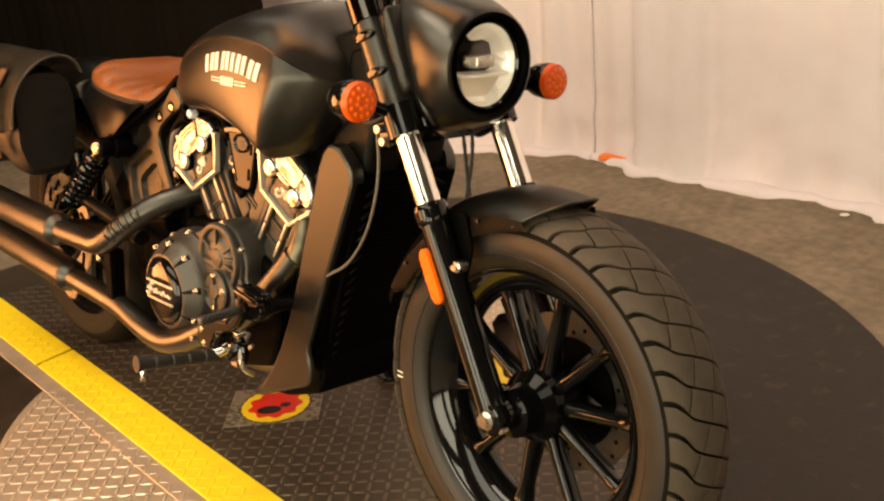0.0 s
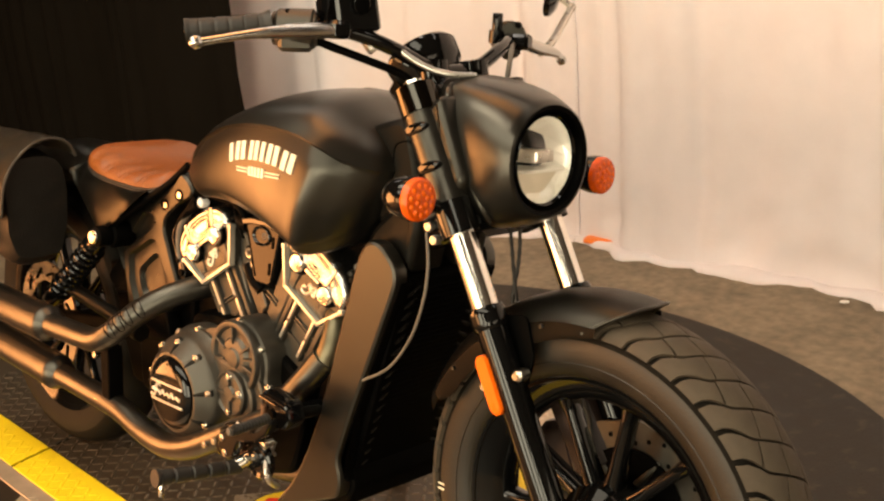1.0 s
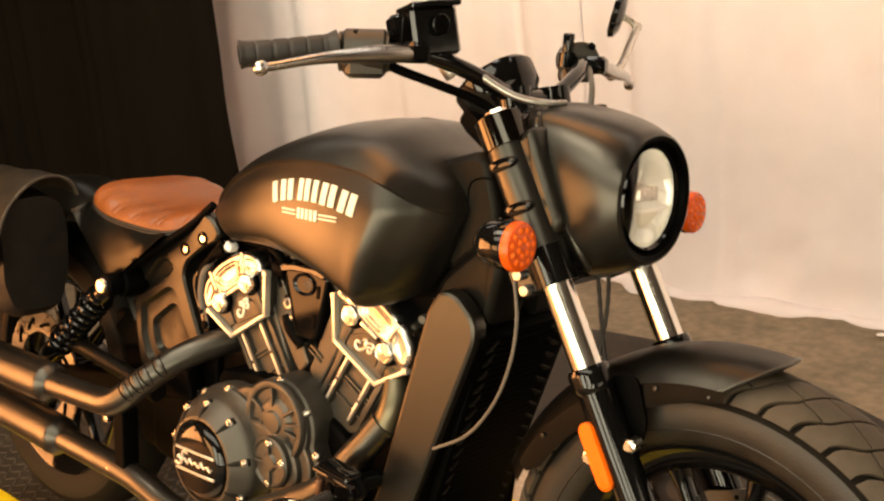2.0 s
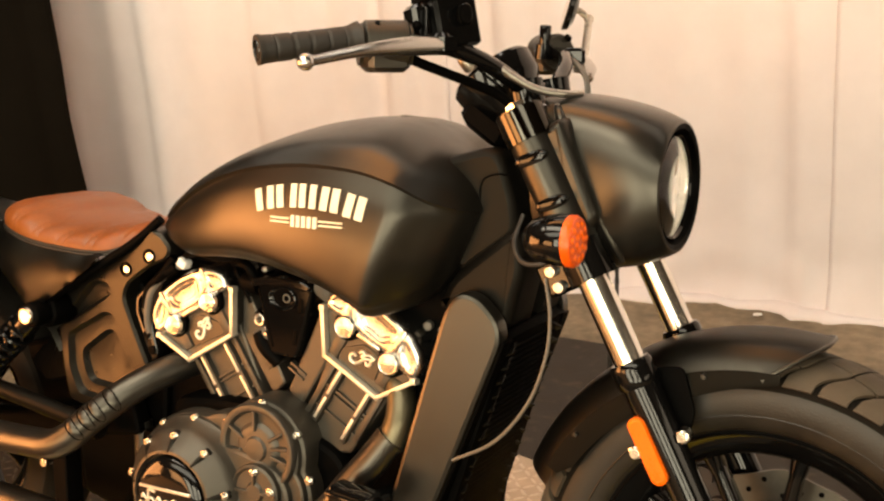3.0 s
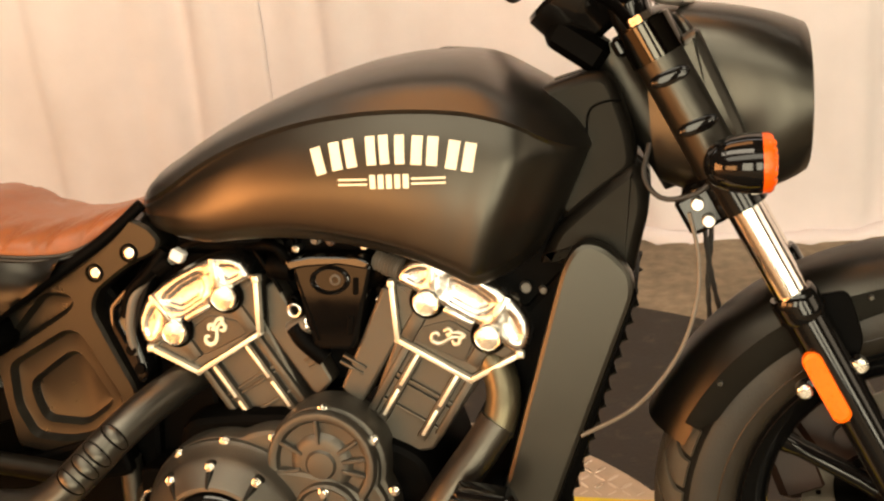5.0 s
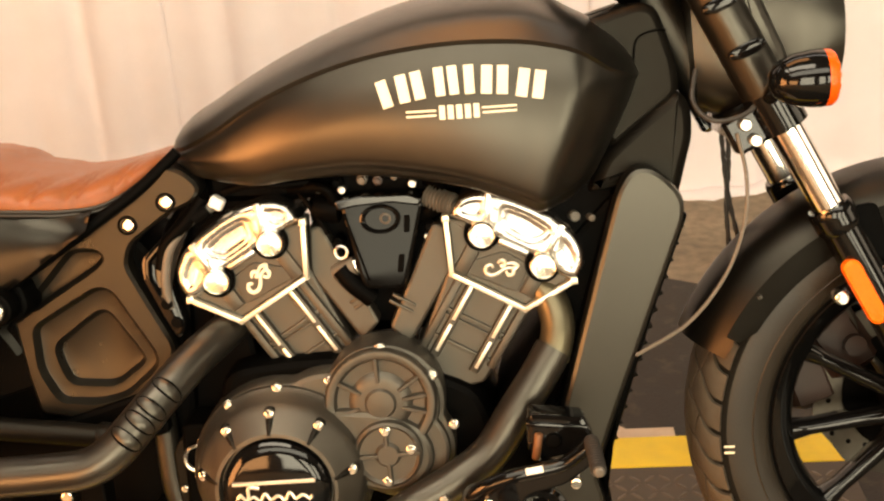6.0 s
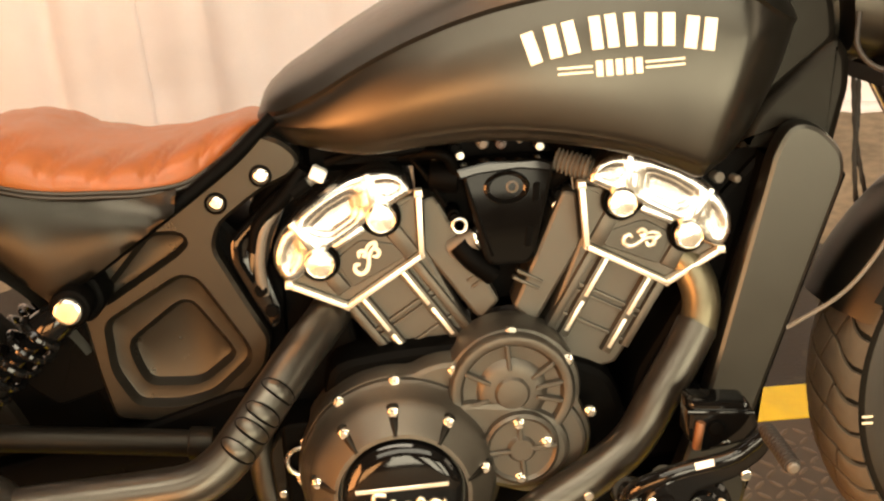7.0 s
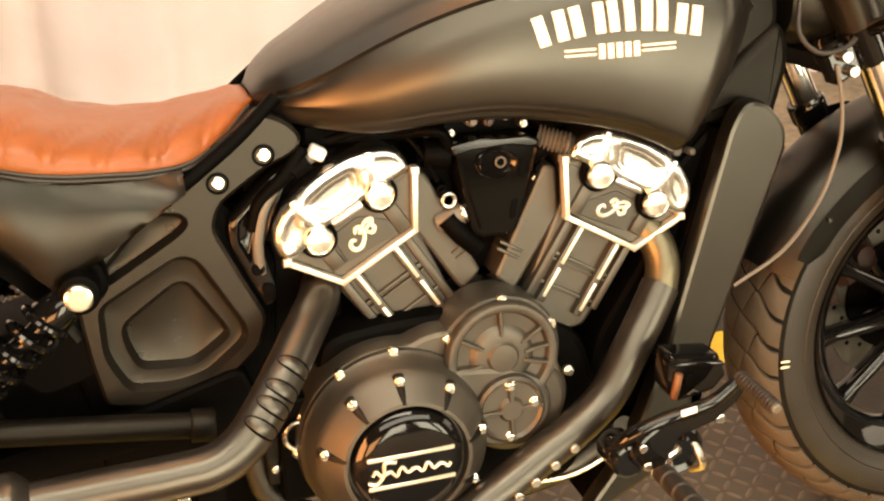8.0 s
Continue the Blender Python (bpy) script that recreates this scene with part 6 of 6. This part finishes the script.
b = B()
slab(b, outline_union([(-0.940, 0.352, 0.128), (-0.792, 0.440, 0.086), (-0.772, 0.372, 0.076), (-0.87, 0.40, 0.09)]), -0.150, -0.09, 0.008)
cover = part("engine_cover", b, ENGINE, bike, "dark cast engine side cover with bright bolts")
b = B()
slab(b, outline_union([(-0.792, 0.440, 0.078), (-0.770, 0.372, 0.066)]), -0.161, -0.14, 0.006)
part("front_cover", b, ENGINE, cover)
b = B()
revolve(b, [(-0.002, 0.0775), (0.006, 0.0770), (0.010, 0.0740), (0.011, 0.0700), (0.009, 0.0640), (0.002, 0.0600), (0.001, 0.0440), (0.006, 0.0390), (0.008, 0.0340), (0.008, 0.0220), (0.012, 0.0185), (0.013, 0.0080), (0.013, 0.001)], (-0.794, -0.160, 0.447), (0, -1, 0), 48)
part("gear_boss", b, ENGINE, cover)
for turn in (92, 150, 192, 240, 300, 345, 8, 33):
    a = radians(turn)
    b = B()
    block(b, (-0.794 + 0.047 * math.cos(a), -0.1655, 0.447 + 0.047 * math.sin(a)), (0.034, 0.011, 0.0055), (0, -math.degrees(a), 0), 0.0018)
    part("boss_rib", b, ENGINE, cover)
b = B()
revolve(b, [(0, 0.048), (0.012, 0.047), (0.015, 0.043), (0.011, 0.039), (0.011, 0.018), (0.016, 0.014), (0.016, 0.001)], (-0.789, -0.169, 0.377), (0, -1, 0), 40)
part("lower_boss", b, ENGINE, cover)
for k in range(4):
    a = radians(2 + 90 * k)
    b = B()
    block(b, (-0.789 + 0.028 * math.cos(a), -0.1825, 0.377 + 0.028 * math.sin(a)), (0.034, 0.006, 0.006), (0, -math.degrees(a), 0), 0.0015)
    part("boss_rib", b, ENGINE, cover)
b = B()
slab(b, [(-0.868, 0.445), (-0.790, 0.434), (-0.737, 0.408), (-0.722, 0.362), (-0.748, 0.322), (-0.80, 0.312), (-0.86, 0.34)], -0.172, -0.14, 0.008, 0.022)
part("lower_cover", b, ENGINE, cover)
# conical ring round the gloss cap
b = B()
revolve(b, [(0, 0.127), (0.008, 0.126), (0.013, 0.121), (0.034, 0.1150), (0.042, 0.1120), (0.0475, 0.1060), (0.066, 0.0890), (0.071, 0.0835), (0.0715, 0.0785), (0.060, 0.0755)], (DC.x, -0.148, DC.z), (0, -1, 0), 64)
part("clutch_ring", b, ENGINE, cover, "dark conical clutch cover ring")
b = B()
revolve(b, [(0, 0.074), (0.012, 0.0725), (0.019, 0.066), (0.022, 0.055), (0.0235, 0.02), (0.0235, 0.001)], (DC.x, -0.2085, DC.z), (0, -1, 0), 64)
cap = part("derby_cap", b, GLOSS, bike, "gloss black clutch cap with two bright bars and a wavy badge")
for dz in (0.0195, -0.0205):
    b = B()
    block(b, (DC.x, -0.2310, DC.z + dz), (0.112, 0.004, 0.0052), (0, 0, 0), 0.001)
    part("cap_bar", b, BRIGHT, cap, "bright bar")
b = B()
pts = [(DC.x - 0.050 + 0.100 * k / 26, -0.2330, DC.z - 0.001 + 0.0065 * math.sin(k * 1.45) * (0.6 + 0.4 * math.cos(k * 0.7))) for k in range(27)]
tube(b, pts, 0.0022, 8, 3)
tube(b, [(DC.x - 0.056, -0.2327, DC.z - 0.010), (DC.x - 0.046, -0.2327, DC.z - 0.013), (DC.x - 0.036, -0.2327, DC.z - 0.002), (DC.x - 0.034, -0.2327, DC.z + 0.014), (DC.x - 0.020, -0.2327, DC.z + 0.013)], 0.0026, 8, 4)
part("wavy_badge", b, BRIGHT, cap, "bright wavy badge")
for k in range(3):
    a = radians(90 + 120 * k)
    b = B()
    p = Vector((DC.x + 0.058 * math.cos(a), -0.2250, DC.z + 0.058 * math.sin(a)))
    rod(b, p, p + Vector((0, -0.004, 0)), 0.006, segs=6)
    part("cap_screw", b, DARK, cap)


def cover_bolt(x, z, y, r=0.0060):
    b = B()
    rod(b, (x, y + 0.006, z), (x, y - 0.003, z), r * 1.25, segs=18, round_off=0.0015)
    rod(b, (x, y - 0.002, z), (x, y - 0.0075, z), r, segs=18, round_off=0.002)
    part("cover_bolt", b, BOLT, cover, "bright cover bolt")


for x, z in ((-0.936, 0.473), (-1.006, 0.454), (-0.863, 0.479), (-0.789, 0.521), (-0.722, 0.478), (-0.697, 0.405)):
    cover_bolt(x, z, -0.153)
for x, z in ((-0.790, 0.412), (-0.757, 0.383), (-0.792, 0.338)):
    cover_bolt(x, z, -0.179)
for a in (91, 127, 53, 168, 10, -30):
    ca, sa = math.cos(radians(a)), math.sin(radians(a))
    # hollow shown by a dark raised teardrop, its shade put into the colour
    b = B()
    tube(b, [(DC.x + r * ca, y, DC.z + r * sa) for r, y in ((0.110, -0.1895), (0.102, -0.1965), (0.092, -0.2085), (0.080, -0.2185))], lambda t: 0.0082 - 0.0050 * t if t > 0.03 else 0.006, 10, 4)
    part("dark_teardrop", b, LOWSHEEN, cover, "dark raised teardrop standing in for a shaded hollow under a bolt")
    cover_bolt(DC.x + 0.104 * ca, DC.z + 0.104 * sa, -0.1985, 0.0056)
for x, z in ((-1.055, 0.395), (-1.043, 0.395), (-1.065, 0.345), (-1.045, 0.30)):
    cover_bolt(x, z, -0.135, 0.006)
b = B()
tube(b, [(-1.062 + 0.019 * math.cos(t * 0.7), -0.14, 0.372 + 0.019 * math.sin(t * 0.7)) for t in range(10)], 0.0032, 8, 3)
tube(b, [(-1.05, -0.14, 0.37), (-1.04, -0.145, 0.345), (-1.035, -0.148, 0.315), (-1.025, -0.14, 0.28)], 0.0075, 10, 4)
part("clip_and_lead", b, STEEL, bike, "metal clip with a short braided lead")
b = B()
slab(b, [(-1.085, 0.42), (-1.02, 0.42), (-1.03, 0.27), (-1.09, 0.27)], -0.130, -0.05, 0.006, 0.01)
part("rear_case", b, DARK, bike)

# ---- exhaust ----
b = B()
HEADER = [(-0.575, -0.085, 0.590), (-0.552, -0.105, 0.560), (-0.545, -0.122, 0.525), (-0.556, -0.135, 0.483)]
tube(b, HEADER, 0.0235, 22, 8)
part("header_bend", b, HEATED, bike, "heat-tinted bare header bend")
b = B()
tube(b, [(-0.553, -0.133, 0.498), (-0.578, -0.145, 0.462), (-0.612, -0.160, 0.418), (-0.650, -0.174, 0.368), (-0.700, -0.187, 0.336), (-0.755, -0.197, 0.309), (-0.81, -0.206, 0.280), (-0.87, -0.213, 0.250), (-0.93, -0.215, 0.230), (-0.985, -0.215, 0.223), (-1.06, -0.215, 0.232), (-1.16, -0.216, 0.256), (-1.30, -0.220, 0.268), (-1.42, -0.222, 0.275)], lambda t: 0.0262, 24, 8)
front_pipe = part("front_exhaust_pipe", b, EXHAUST, bike, "matte black lower exhaust pipe")
b = B()
tube(b, [(-1.40, -0.222, 0.274), (-1.43, -0.222, 0.276), (-1.50, -0.222, 0.281), (-1.98, -0.222, 0.305)], lambda t: 0.0262 + 0.0155 * min(1.0, t / 0.28) ** 0.8, 26, 10)
part("muffler", b, EXHAUST, bike, "matte black muffler")
b = B()
REARPIPE = [(-1.005, -0.065, 0.545), (-1.020, -0.110, 0.538), (-1.046, -0.155, 0.522), (-1.078, -0.198, 0.494), (-1.112, -0.230, 0.460), (-1.142, -0.246, 0.432), (-1.175, -0.254, 0.416), (-1.22, -0.255, 0.412), (-1.30, -0.255, 0.410), (-1.40, -0.255, 0.408)]
tube(b, REARPIPE, lambda t: 0.0265, 24, 8)
rear_pipe = part("rear_exhaust_pipe", b, EXHAUST, bike, "matte black upper exhaust pipe with slotted heat shield")
path = smooth_path(REARPIPE, 8)
for q in (0.344, 0.394, 0.444, 0.494):
    i = int(q * (len(path) - 1))
    p, d = path[i], (path[i + 1] - path[i - 1]).normalized()
    u = Vector((0, -1, 0))
    u = (u - d * u.dot(d)).normalized()
    v = d.cross(u)
    # a bulged louvre between two curved cuts
    b = B()
    rings = []
    for k in range(11):
        t = -1 + 2 * k / 10
        a = radians(58) * t
        half = 0.0078 * math.sqrt(max(0.02, 1 - t * t))
        row = []
        for j in range(9):
            w = -1 + 2 * j / 8
            r = 0.0263 + 0.0016 * (1 - w * w) * (1 - t * t)
            row.append(p + (u * math.cos(a) + v * math.sin(a)) * r + d * (half * w))
        rings.append(row)
    bridge(b, rings, closed=False, cap=False)
    part("shield_louvre", b, EXHAUST, rear_pipe, "bulged louvre in the heat shield", angle=180)
    for w in (-1, 1):
        b = B()
        pts = []
        for k in range(13):
            t = -1 + 2 * k / 12
            a = radians(60) * t
            pts.append(p + (u * math.cos(a) + v * math.sin(a)) * 0.0263 + d * (w * (0.0006 + 0.0080 * math.sqrt(max(0.0, 1 - t * t)))))
        tube(b, pts, lambda t: 0.0006 + (0.0010 if w > 0 else 0.0006) * math.sin(math.pi * min(max(t, 0.03), 0.97)), 8, 2)
        part("shield_slot", b, DARK, rear_pipe, "dark slot in the heat shield")
b = B()
tube(b, [(-1.375, -0.255, 0.408), (-1.40, -0.255, 0.408), (-1.46, -0.255, 0.408), (-1.98, -0.255, 0.42)], lambda t: 0.0265 + 0.015 * min(1.0, t / 0.28) ** 0.8, 26, 10)
part("muffler", b, EXHAUST, bike, "matte black muffler")
b = B()
slab(b, [(-1.20, 0.395), (-1.165, 0.395), (-1.165, 0.245), (-1.20, 0.24)], -0.235, -0.20, 0.004, 0.006)
part("exhaust_bracket", b, DARK, bike, "black exhaust bracket")
for z in (0.37, 0.262):
    b = B()
    rod(b, (-1.215, -0.225, z), (-1.215, -0.243, z), 0.0085, segs=8, round_off=0.002)
    part("bracket_bolt", b, BOLT, bike)
b = B()
tube(b, [(-1.18, -0.15, 0.416), (-1.30, -0.15, 0.434), (-1.55, -0.15, 0.470)], 0.0165, 18, 4)
rod(b, (-1.165, -0.15, 0.414), (-1.195, -0.15, 0.418), 0.021, segs=20, round_off=0.003)
part("lower_rail", b, LOWSHEEN, bike, "gloss black lower frame rail")
for x in (-0.715, -0.745, -0.775, -0.80):
    path_p = Vector((x, -0.190 - (-0.715 - x) * 0.2, 0.330 + (x + 0.715) * 0.52))
    b = B()
    rod(b, path_p + Vector((0.0, -0.024, -0.006)), path_p + Vector((0.0, -0.031, -0.006)), 0.0065, segs=10, round_off=0.0015)
    part("clamp_screw", b, STEEL, front_pipe)

# ---- forward foot controls ----
b = B()
slab(b, [(-0.596, 0.450), (-0.526, 0.441), (-0.512, 0.408), (-0.530, 0.388), (-0.585, 0.380), (-0.600, 0.400)], -0.247, -0.212, 0.006, 0.006)
rod(b, (-0.560, -0.22, 0.405), (-0.560, -0.10, 0.400), 0.016, segs=14)
footrest = part("footrest_block", b, GLOSS, bike, "gloss black footrest mount")
b = B()
slab(b, [(-0.600, 0.440), (-0.522, 0.430), (-0.518, 0.424), (-0.600, 0.434)], -0.251, -0.235, 0.002)
part("block_ridge", b, GLOSS, footrest)
b = B()
rod(b, (-0.566, -0.246, 0.412), (-0.566, -0.2515, 0.412), 0.010, segs=18, round_off=0.002)
part("mount_bolt", b, DARK, footrest)
b = B()
rod(b, (-0.590, -0.248, 0.388), (-0.584, -0.250, 0.424), 0.0055, segs=10, round_off=0.002)
part("rubber_stop", b, STRAP, footrest, "brown rubber stop")
PEDAL = Matrix.Translation((-0.004, -0.060, 0.024))
b = B()
tube(b, [PEDAL @ Vector(p) for p in ((-0.675, -0.200, 0.305), (-0.665, -0.215, 0.335), (-0.62, -0.226, 0.358), (-0.56, -0.228, 0.370), (-0.535, -0.230, 0.385), (-0.515, -0.231, 0.402))], lambda t: 0.011 - 0.003 * t, 14, 6)
pedal = part("brake_pedal", b, GLOSS, bike, "gloss black brake pedal with a rubber toe piece")
b = B()
tube(b, [(-0.521, -0.289, 0.426), (-0.520, -0.330, 0.424), (-0.520, -0.370, 0.422)], lambda t: 0.0088 + (0.0012 if int(t * 24) % 2 else 0), 14, 12)
toe = part("toe_piece", b, GRIPRUB, pedal, "ribbed rubber toe piece")
b = B()
rod(b, (-0.5200, -0.368, 0.422), (-0.5200, -0.375, 0.4215), 0.0070, segs=16, round_off=0.003)
part("toe_cap", b, CABLE, toe, "worn pale rubber end")
b = B()
slab(b, [(x - 0.004, z + 0.024) for x, z in ((-0.668, 0.312), (-0.655, 0.338), (-0.632, 0.354), (-0.590, 0.364), (-0.550, 0.372), (-0.515, 0.402), (-0.503, 0.396), (-0.520, 0.368), (-0.552, 0.346), (-0.600, 0.334), (-0.618, 0.300), (-0.645, 0.290))], -0.294, -0.278, 0.004, 0.008)
part("pedal_plate", b, GLOSS, pedal)
b = B()
revolve(b, [(0, 0.036), (0.010, 0.036), (0.014, 0.031), (0.012, 0.022), (0.016, 0.018), (0.016, 0.002)], (-0.588, -0.250, 0.318), (0, -1, 0), 32)
part("pivot_boss", b, GLOSS, pedal)
b = B()
block(b, (-0.594, -0.2962, 0.394), (0.022, 0.002, 0.009), (0, -8, 0), 0.0005)
part("white_label", b, WHITE, pedal)
b = B()
rod(b, (-0.542, -0.262, 0.369), (-0.542, -0.286, 0.367), 0.0075, segs=12, round_off=0.002)
part("pedal_stop", b, BOLT, pedal, "bright pedal stop")
b = B()
rod(b, (-0.668, -0.23, 0.330), (-0.668, -0.285, 0.330), 0.024, segs=20, round_off=0.005)
rod(b, (-0.640, -0.25, 0.338), (-0.640, -0.292, 0.338), 0.010, segs=12, round_off=0.002)
part("pedal_pivot", b, GLOSS, bike)
for x, z in ((-0.655, 0.352), (-0.648, 0.325)):
    b = B()
    rod(b, (x, -0.288, z), (x, -0.296, z), 0.0062, segs=8, round_off=0.0015)
    part("pivot_bolt", b, BOLT, pedal)
b = B()
tube(b, [(-0.600, -0.235, 0.318), (-0.612, -0.262, 0.316), (-0.622, -0.285, 0.306)], lambda t: 0.011 + 0.004 * t, 14, 5)
block(b, (-0.606, -0.266, 0.322), (0.034, 0.022, 0.012), (12, -20, 10), 0.003)
part("peg_hinge", b, BOLT, bike, "bare metal footpeg hinge")
b = B()
p0, p1 = Vector((-0.620, -0.280, 0.304)), Vector((-0.636, -0.448, 0.322))


def peg_r(t):
    return 0.0142 - (0.002 if min(abs(t - q) for q in (0.2, 0.4, 0.6, 0.8)) < 0.02 else 0.0) + (0.002 if t > 0.95 else 0)


tube(b, [p0.lerp(p1, k / 72) for k in range(73)], peg_r, 18, 1)
peg = part("footpeg", b, GRIPRUB, bike, "ribbed rubber footpeg")
b = B()
rod(b, p1 + Vector((0.004, 0.012, -0.012)), p1 + Vector((0.004, 0.010, -0.036)), 0.0055, segs=10, round_off=0.002)
part("peg_feeler", b, BOLT, peg, "bright feeler bolt")
b = B()
tube(b, [(-0.575, -0.235, 0.352), (-0.562, -0.262, 0.318), (-0.552, -0.262, 0.290), (-0.556, -0.240, 0.272)], 0.0055, 10, 6)
part("return_spring", b, STEEL, bike, "bare metal return spring")
b = B()
tube(b, [(-0.63, -0.19, 0.300), (-0.70, -0.18, 0.262), (-0.78, -0.16, 0.250)], 0.0042, 8, 5)
part("brake_rod", b, STEEL, bike, "thin metal brake rod")
b = B()
tube(b, [(-0.60, -0.13, 0.285), (-0.60, -0.09, 0.25), (-0.72, -0.09, 0.205), (-0.95, -0.09, 0.195), (-1.10, -0.09, 0.26), (-1.12, -0.09, 0.42)], 0.018, 14, 6)
part("frame_cradle", b, SATIN, bike, "black frame cradle tube")
b = B()
tube(b, [(-0.60, 0.13, 0.285), (-0.60, 0.09, 0.25), (-0.72, 0.09, 0.205), (-0.95, 0.09, 0.195), (-1.10, 0.09, 0.26), (-1.12, 0.09, 0.42)], 0.018, 14, 6)
part("frame_cradle", b, SATIN, bike, "black frame cradle tube")
# far side foot peg and stand
b = B()
tube(b, [(-0.60, 0.12, 0.31), (-0.62, 0.26, 0.322), (-0.66, 0.42, 0.31)], 0.0165, 14, 5)
part("footpeg", b, GRIPRUB, bike, "ribbed rubber footpeg")
b = B()
foot = LEAN_ON_STAND.inverted() @ Vector((-0.84, 0.345, 0.012))
tube(b, [(-0.72, 0.11, 0.24), (-0.75, 0.16, 0.16), foot + Vector((0.02, -0.02, 0.03)), foot], 0.0115, 12, 6)
block(b, foot, (0.06, 0.05, 0.008), (9, 0, 0), 0.003)
part("side_stand", b, GLOSS, bike, "black side stand holding the bike up")

# ---- saddlebag hung beside the rear fender ----
bag = thing("saddlebag", "worn black leather saddlebag hung beside the rear fender", "saddlebag", LEAN_ON_STAND @ Matrix.Translation((-0.055, 0, 0)))
b = B()
rings = []
for k in range(25):
    t = k / 24
    x = -1.79 + 0.36 * t
    row = []
    for j in range(36):
        a = 2 * math.pi * j / 36
        c, s = math.cos(a), math.sin(a)
        end = 1 - 0.10 * abs(2 * t - 1) ** 6
        dent = 0.006 * noise.noise((x * 14, a * 2, 3.0))
        row.append((x, -0.225 + (0.083 * end + dent) * math.copysign(abs(c) ** 0.6, c), 0.668 + (0.128 * end + dent) * math.copysign(abs(s) ** 0.7, s) - 0.02 * max(0, -s) * math.sin(t * 9)))
    rings.append(row)
bridge(b, rings)
part("bag_body", b, BAGHIDE, bag)
# the flap falls over the top and droops on the outside
b = B()
rings = []
FALL = smooth_path([(0, -0.135, 0.790), (0, -0.155, 0.822), (0, -0.195, 0.834), (0, -0.240, 0.822), (0, -0.280, 0.790), (0, -0.308, 0.745), (0, -0.318, 0.695), (0, -0.322, 0.650)], 4)
for k in range(25):
    t = k / 24
    x = -1.802 + 0.390 * t
    sag = 0.010 * abs(2 * t - 1) ** 6
    row = []
    for j, p in enumerate(FALL):
        u = j / (len(FALL) - 1)
        crease = 0.005 * noise.noise((x * 9, u * 5, 1.0)) + 0.003 * math.sin(x * 46 + u * 4)
        row.append((x, p.y - crease, p.z - sag + crease * 0.6 - 0.020 * u * math.sin(math.pi * t)))
    rings.append(row)
bridge(b, rings, closed=False, cap=False)
bmesh.ops.solidify(b, geom=b.faces[:], thickness=-0.008)
flap = part("flap", b, FLAPHIDE, bag, "curved weathered leather flap", angle=60)
b = B()
tube(b, [(-1.411, p.y, p.z - 0.008) for p in FALL[::3]], 0.0038, 8, 4)
part("edge_piping", b, FLAPHIDE, flap)
for x in (-1.70, -1.50):
    b = B()
    pts = [(-0.292, 0.790), (-0.325, 0.735), (-0.336, 0.65), (-0.325, 0.575)]
    for (y0, z0), (y1, z1) in zip(pts, pts[1:]):
        block(b, (x, (y0 + y1) / 2, (z0 + z1) / 2), (0.028, 0.006, math.hypot(y1 - y0, z1 - z0) + 0.004), (math.degrees(math.atan2(-(y1 - y0), z1 - z0)), 0, 0), 0.002)
    strap = part("strap", b, STRAP, bag, "tan leather strap")
    b = B()
    for dz in (-0.016, 0.016):
        block(b, (x, -0.342, 0.655 + dz), (0.040, 0.005, 0.005), (0, 0, 0), 0.0015)
    for dx in (-0.018, 0.018):
        block(b, (x + dx, -0.342, 0.655), (0.005, 0.005, 0.036), (0, 0, 0), 0.0015)
    part("buckle", b, BOLT, strap, "dull metal buckle")

# ---- round decal on the plate under the radiator ----
decal_m = pose(-0.963, 0.078, 0.0016, 0, 0, 47)
sticker = thing("floor_decal", "square clear floor decal with a red and yellow round emblem", "floor decal", decal_m)
b = B()
block(b, (0, 0, 0.0006), (0.235, 0.185, 0.0012), edge=0.0004)
part("decal_sheet", b, CLEARSHEET, sticker, "clear square sheet over the plate", smooth=False)


def flat_disc(r, z0, z1, cx=0.0, cy=0.0, sx=1.0, lobes=0, depth=0.0, segs=72):
    b = B()
    rings = []
    for z in (z0, z1):
        rings.append([(cx + sx * (r + depth * math.cos(lobes * 2 * math.pi * k / segs)) * math.cos(2 * math.pi * k / segs), cy + (r + depth * math.cos(lobes * 2 * math.pi * k / segs)) * math.sin(2 * math.pi * k / segs), z) for k in range(segs)])
    bridge(b, rings)
    return b


part("black_rim", flat_disc(0.090, 0.001, 0.0016), BLACKINK, sticker, smooth=False)
part("yellow_ring", flat_disc(0.0855, 0.0014, 0.0020, lobes=24, depth=0.0015), YELLOW, sticker, smooth=False)
part("red_disc", flat_disc(0.064, 0.0018, 0.0024, lobes=9, depth=0.006), RED, sticker, smooth=False)
part("black_blot", flat_disc(0.019, 0.0022, 0.0028, -0.012, -0.026, 1.6), BLACKINK, sticker, smooth=False)
part("black_blot", flat_disc(0.011, 0.0022, 0.0028, 0.026, -0.006, 1.2), BLACKINK, sticker, smooth=False)

# ---- orange plastic foot that peeps out under the drape, and litter ----
b = B()
rings = []
for z, k in ((0.0, 0.75), (0.008, 0.75), (0.013, 0.66), (0.016, 0.4)):
    rings.append([(0.085 * k * math.copysign(abs(math.cos(a)) ** 0.6, math.cos(a)), 0.055 * k * math.copysign(abs(math.sin(a)) ** 0.6, math.sin(a)), z) for a in [2 * math.pi * j / 24 for j in range(24)]])
bridge(b, rings)
solid("cone_foot", b, ORANGE, "orange plastic foot showing under the white drape", "cone base", matrix=pose(-1.52, 2.09, 0.0, 0, 0, 20))
b = B()
ball(b, (0, 0, 0.004), (0.016, 0.009, 0.005), segs=10, rings=6)
solid("paper_scrap", b, WHITE, "small white scrap lying on the concrete", "litter", matrix=pose(-0.474, 1.961, 0.0, 0, 0, 30))
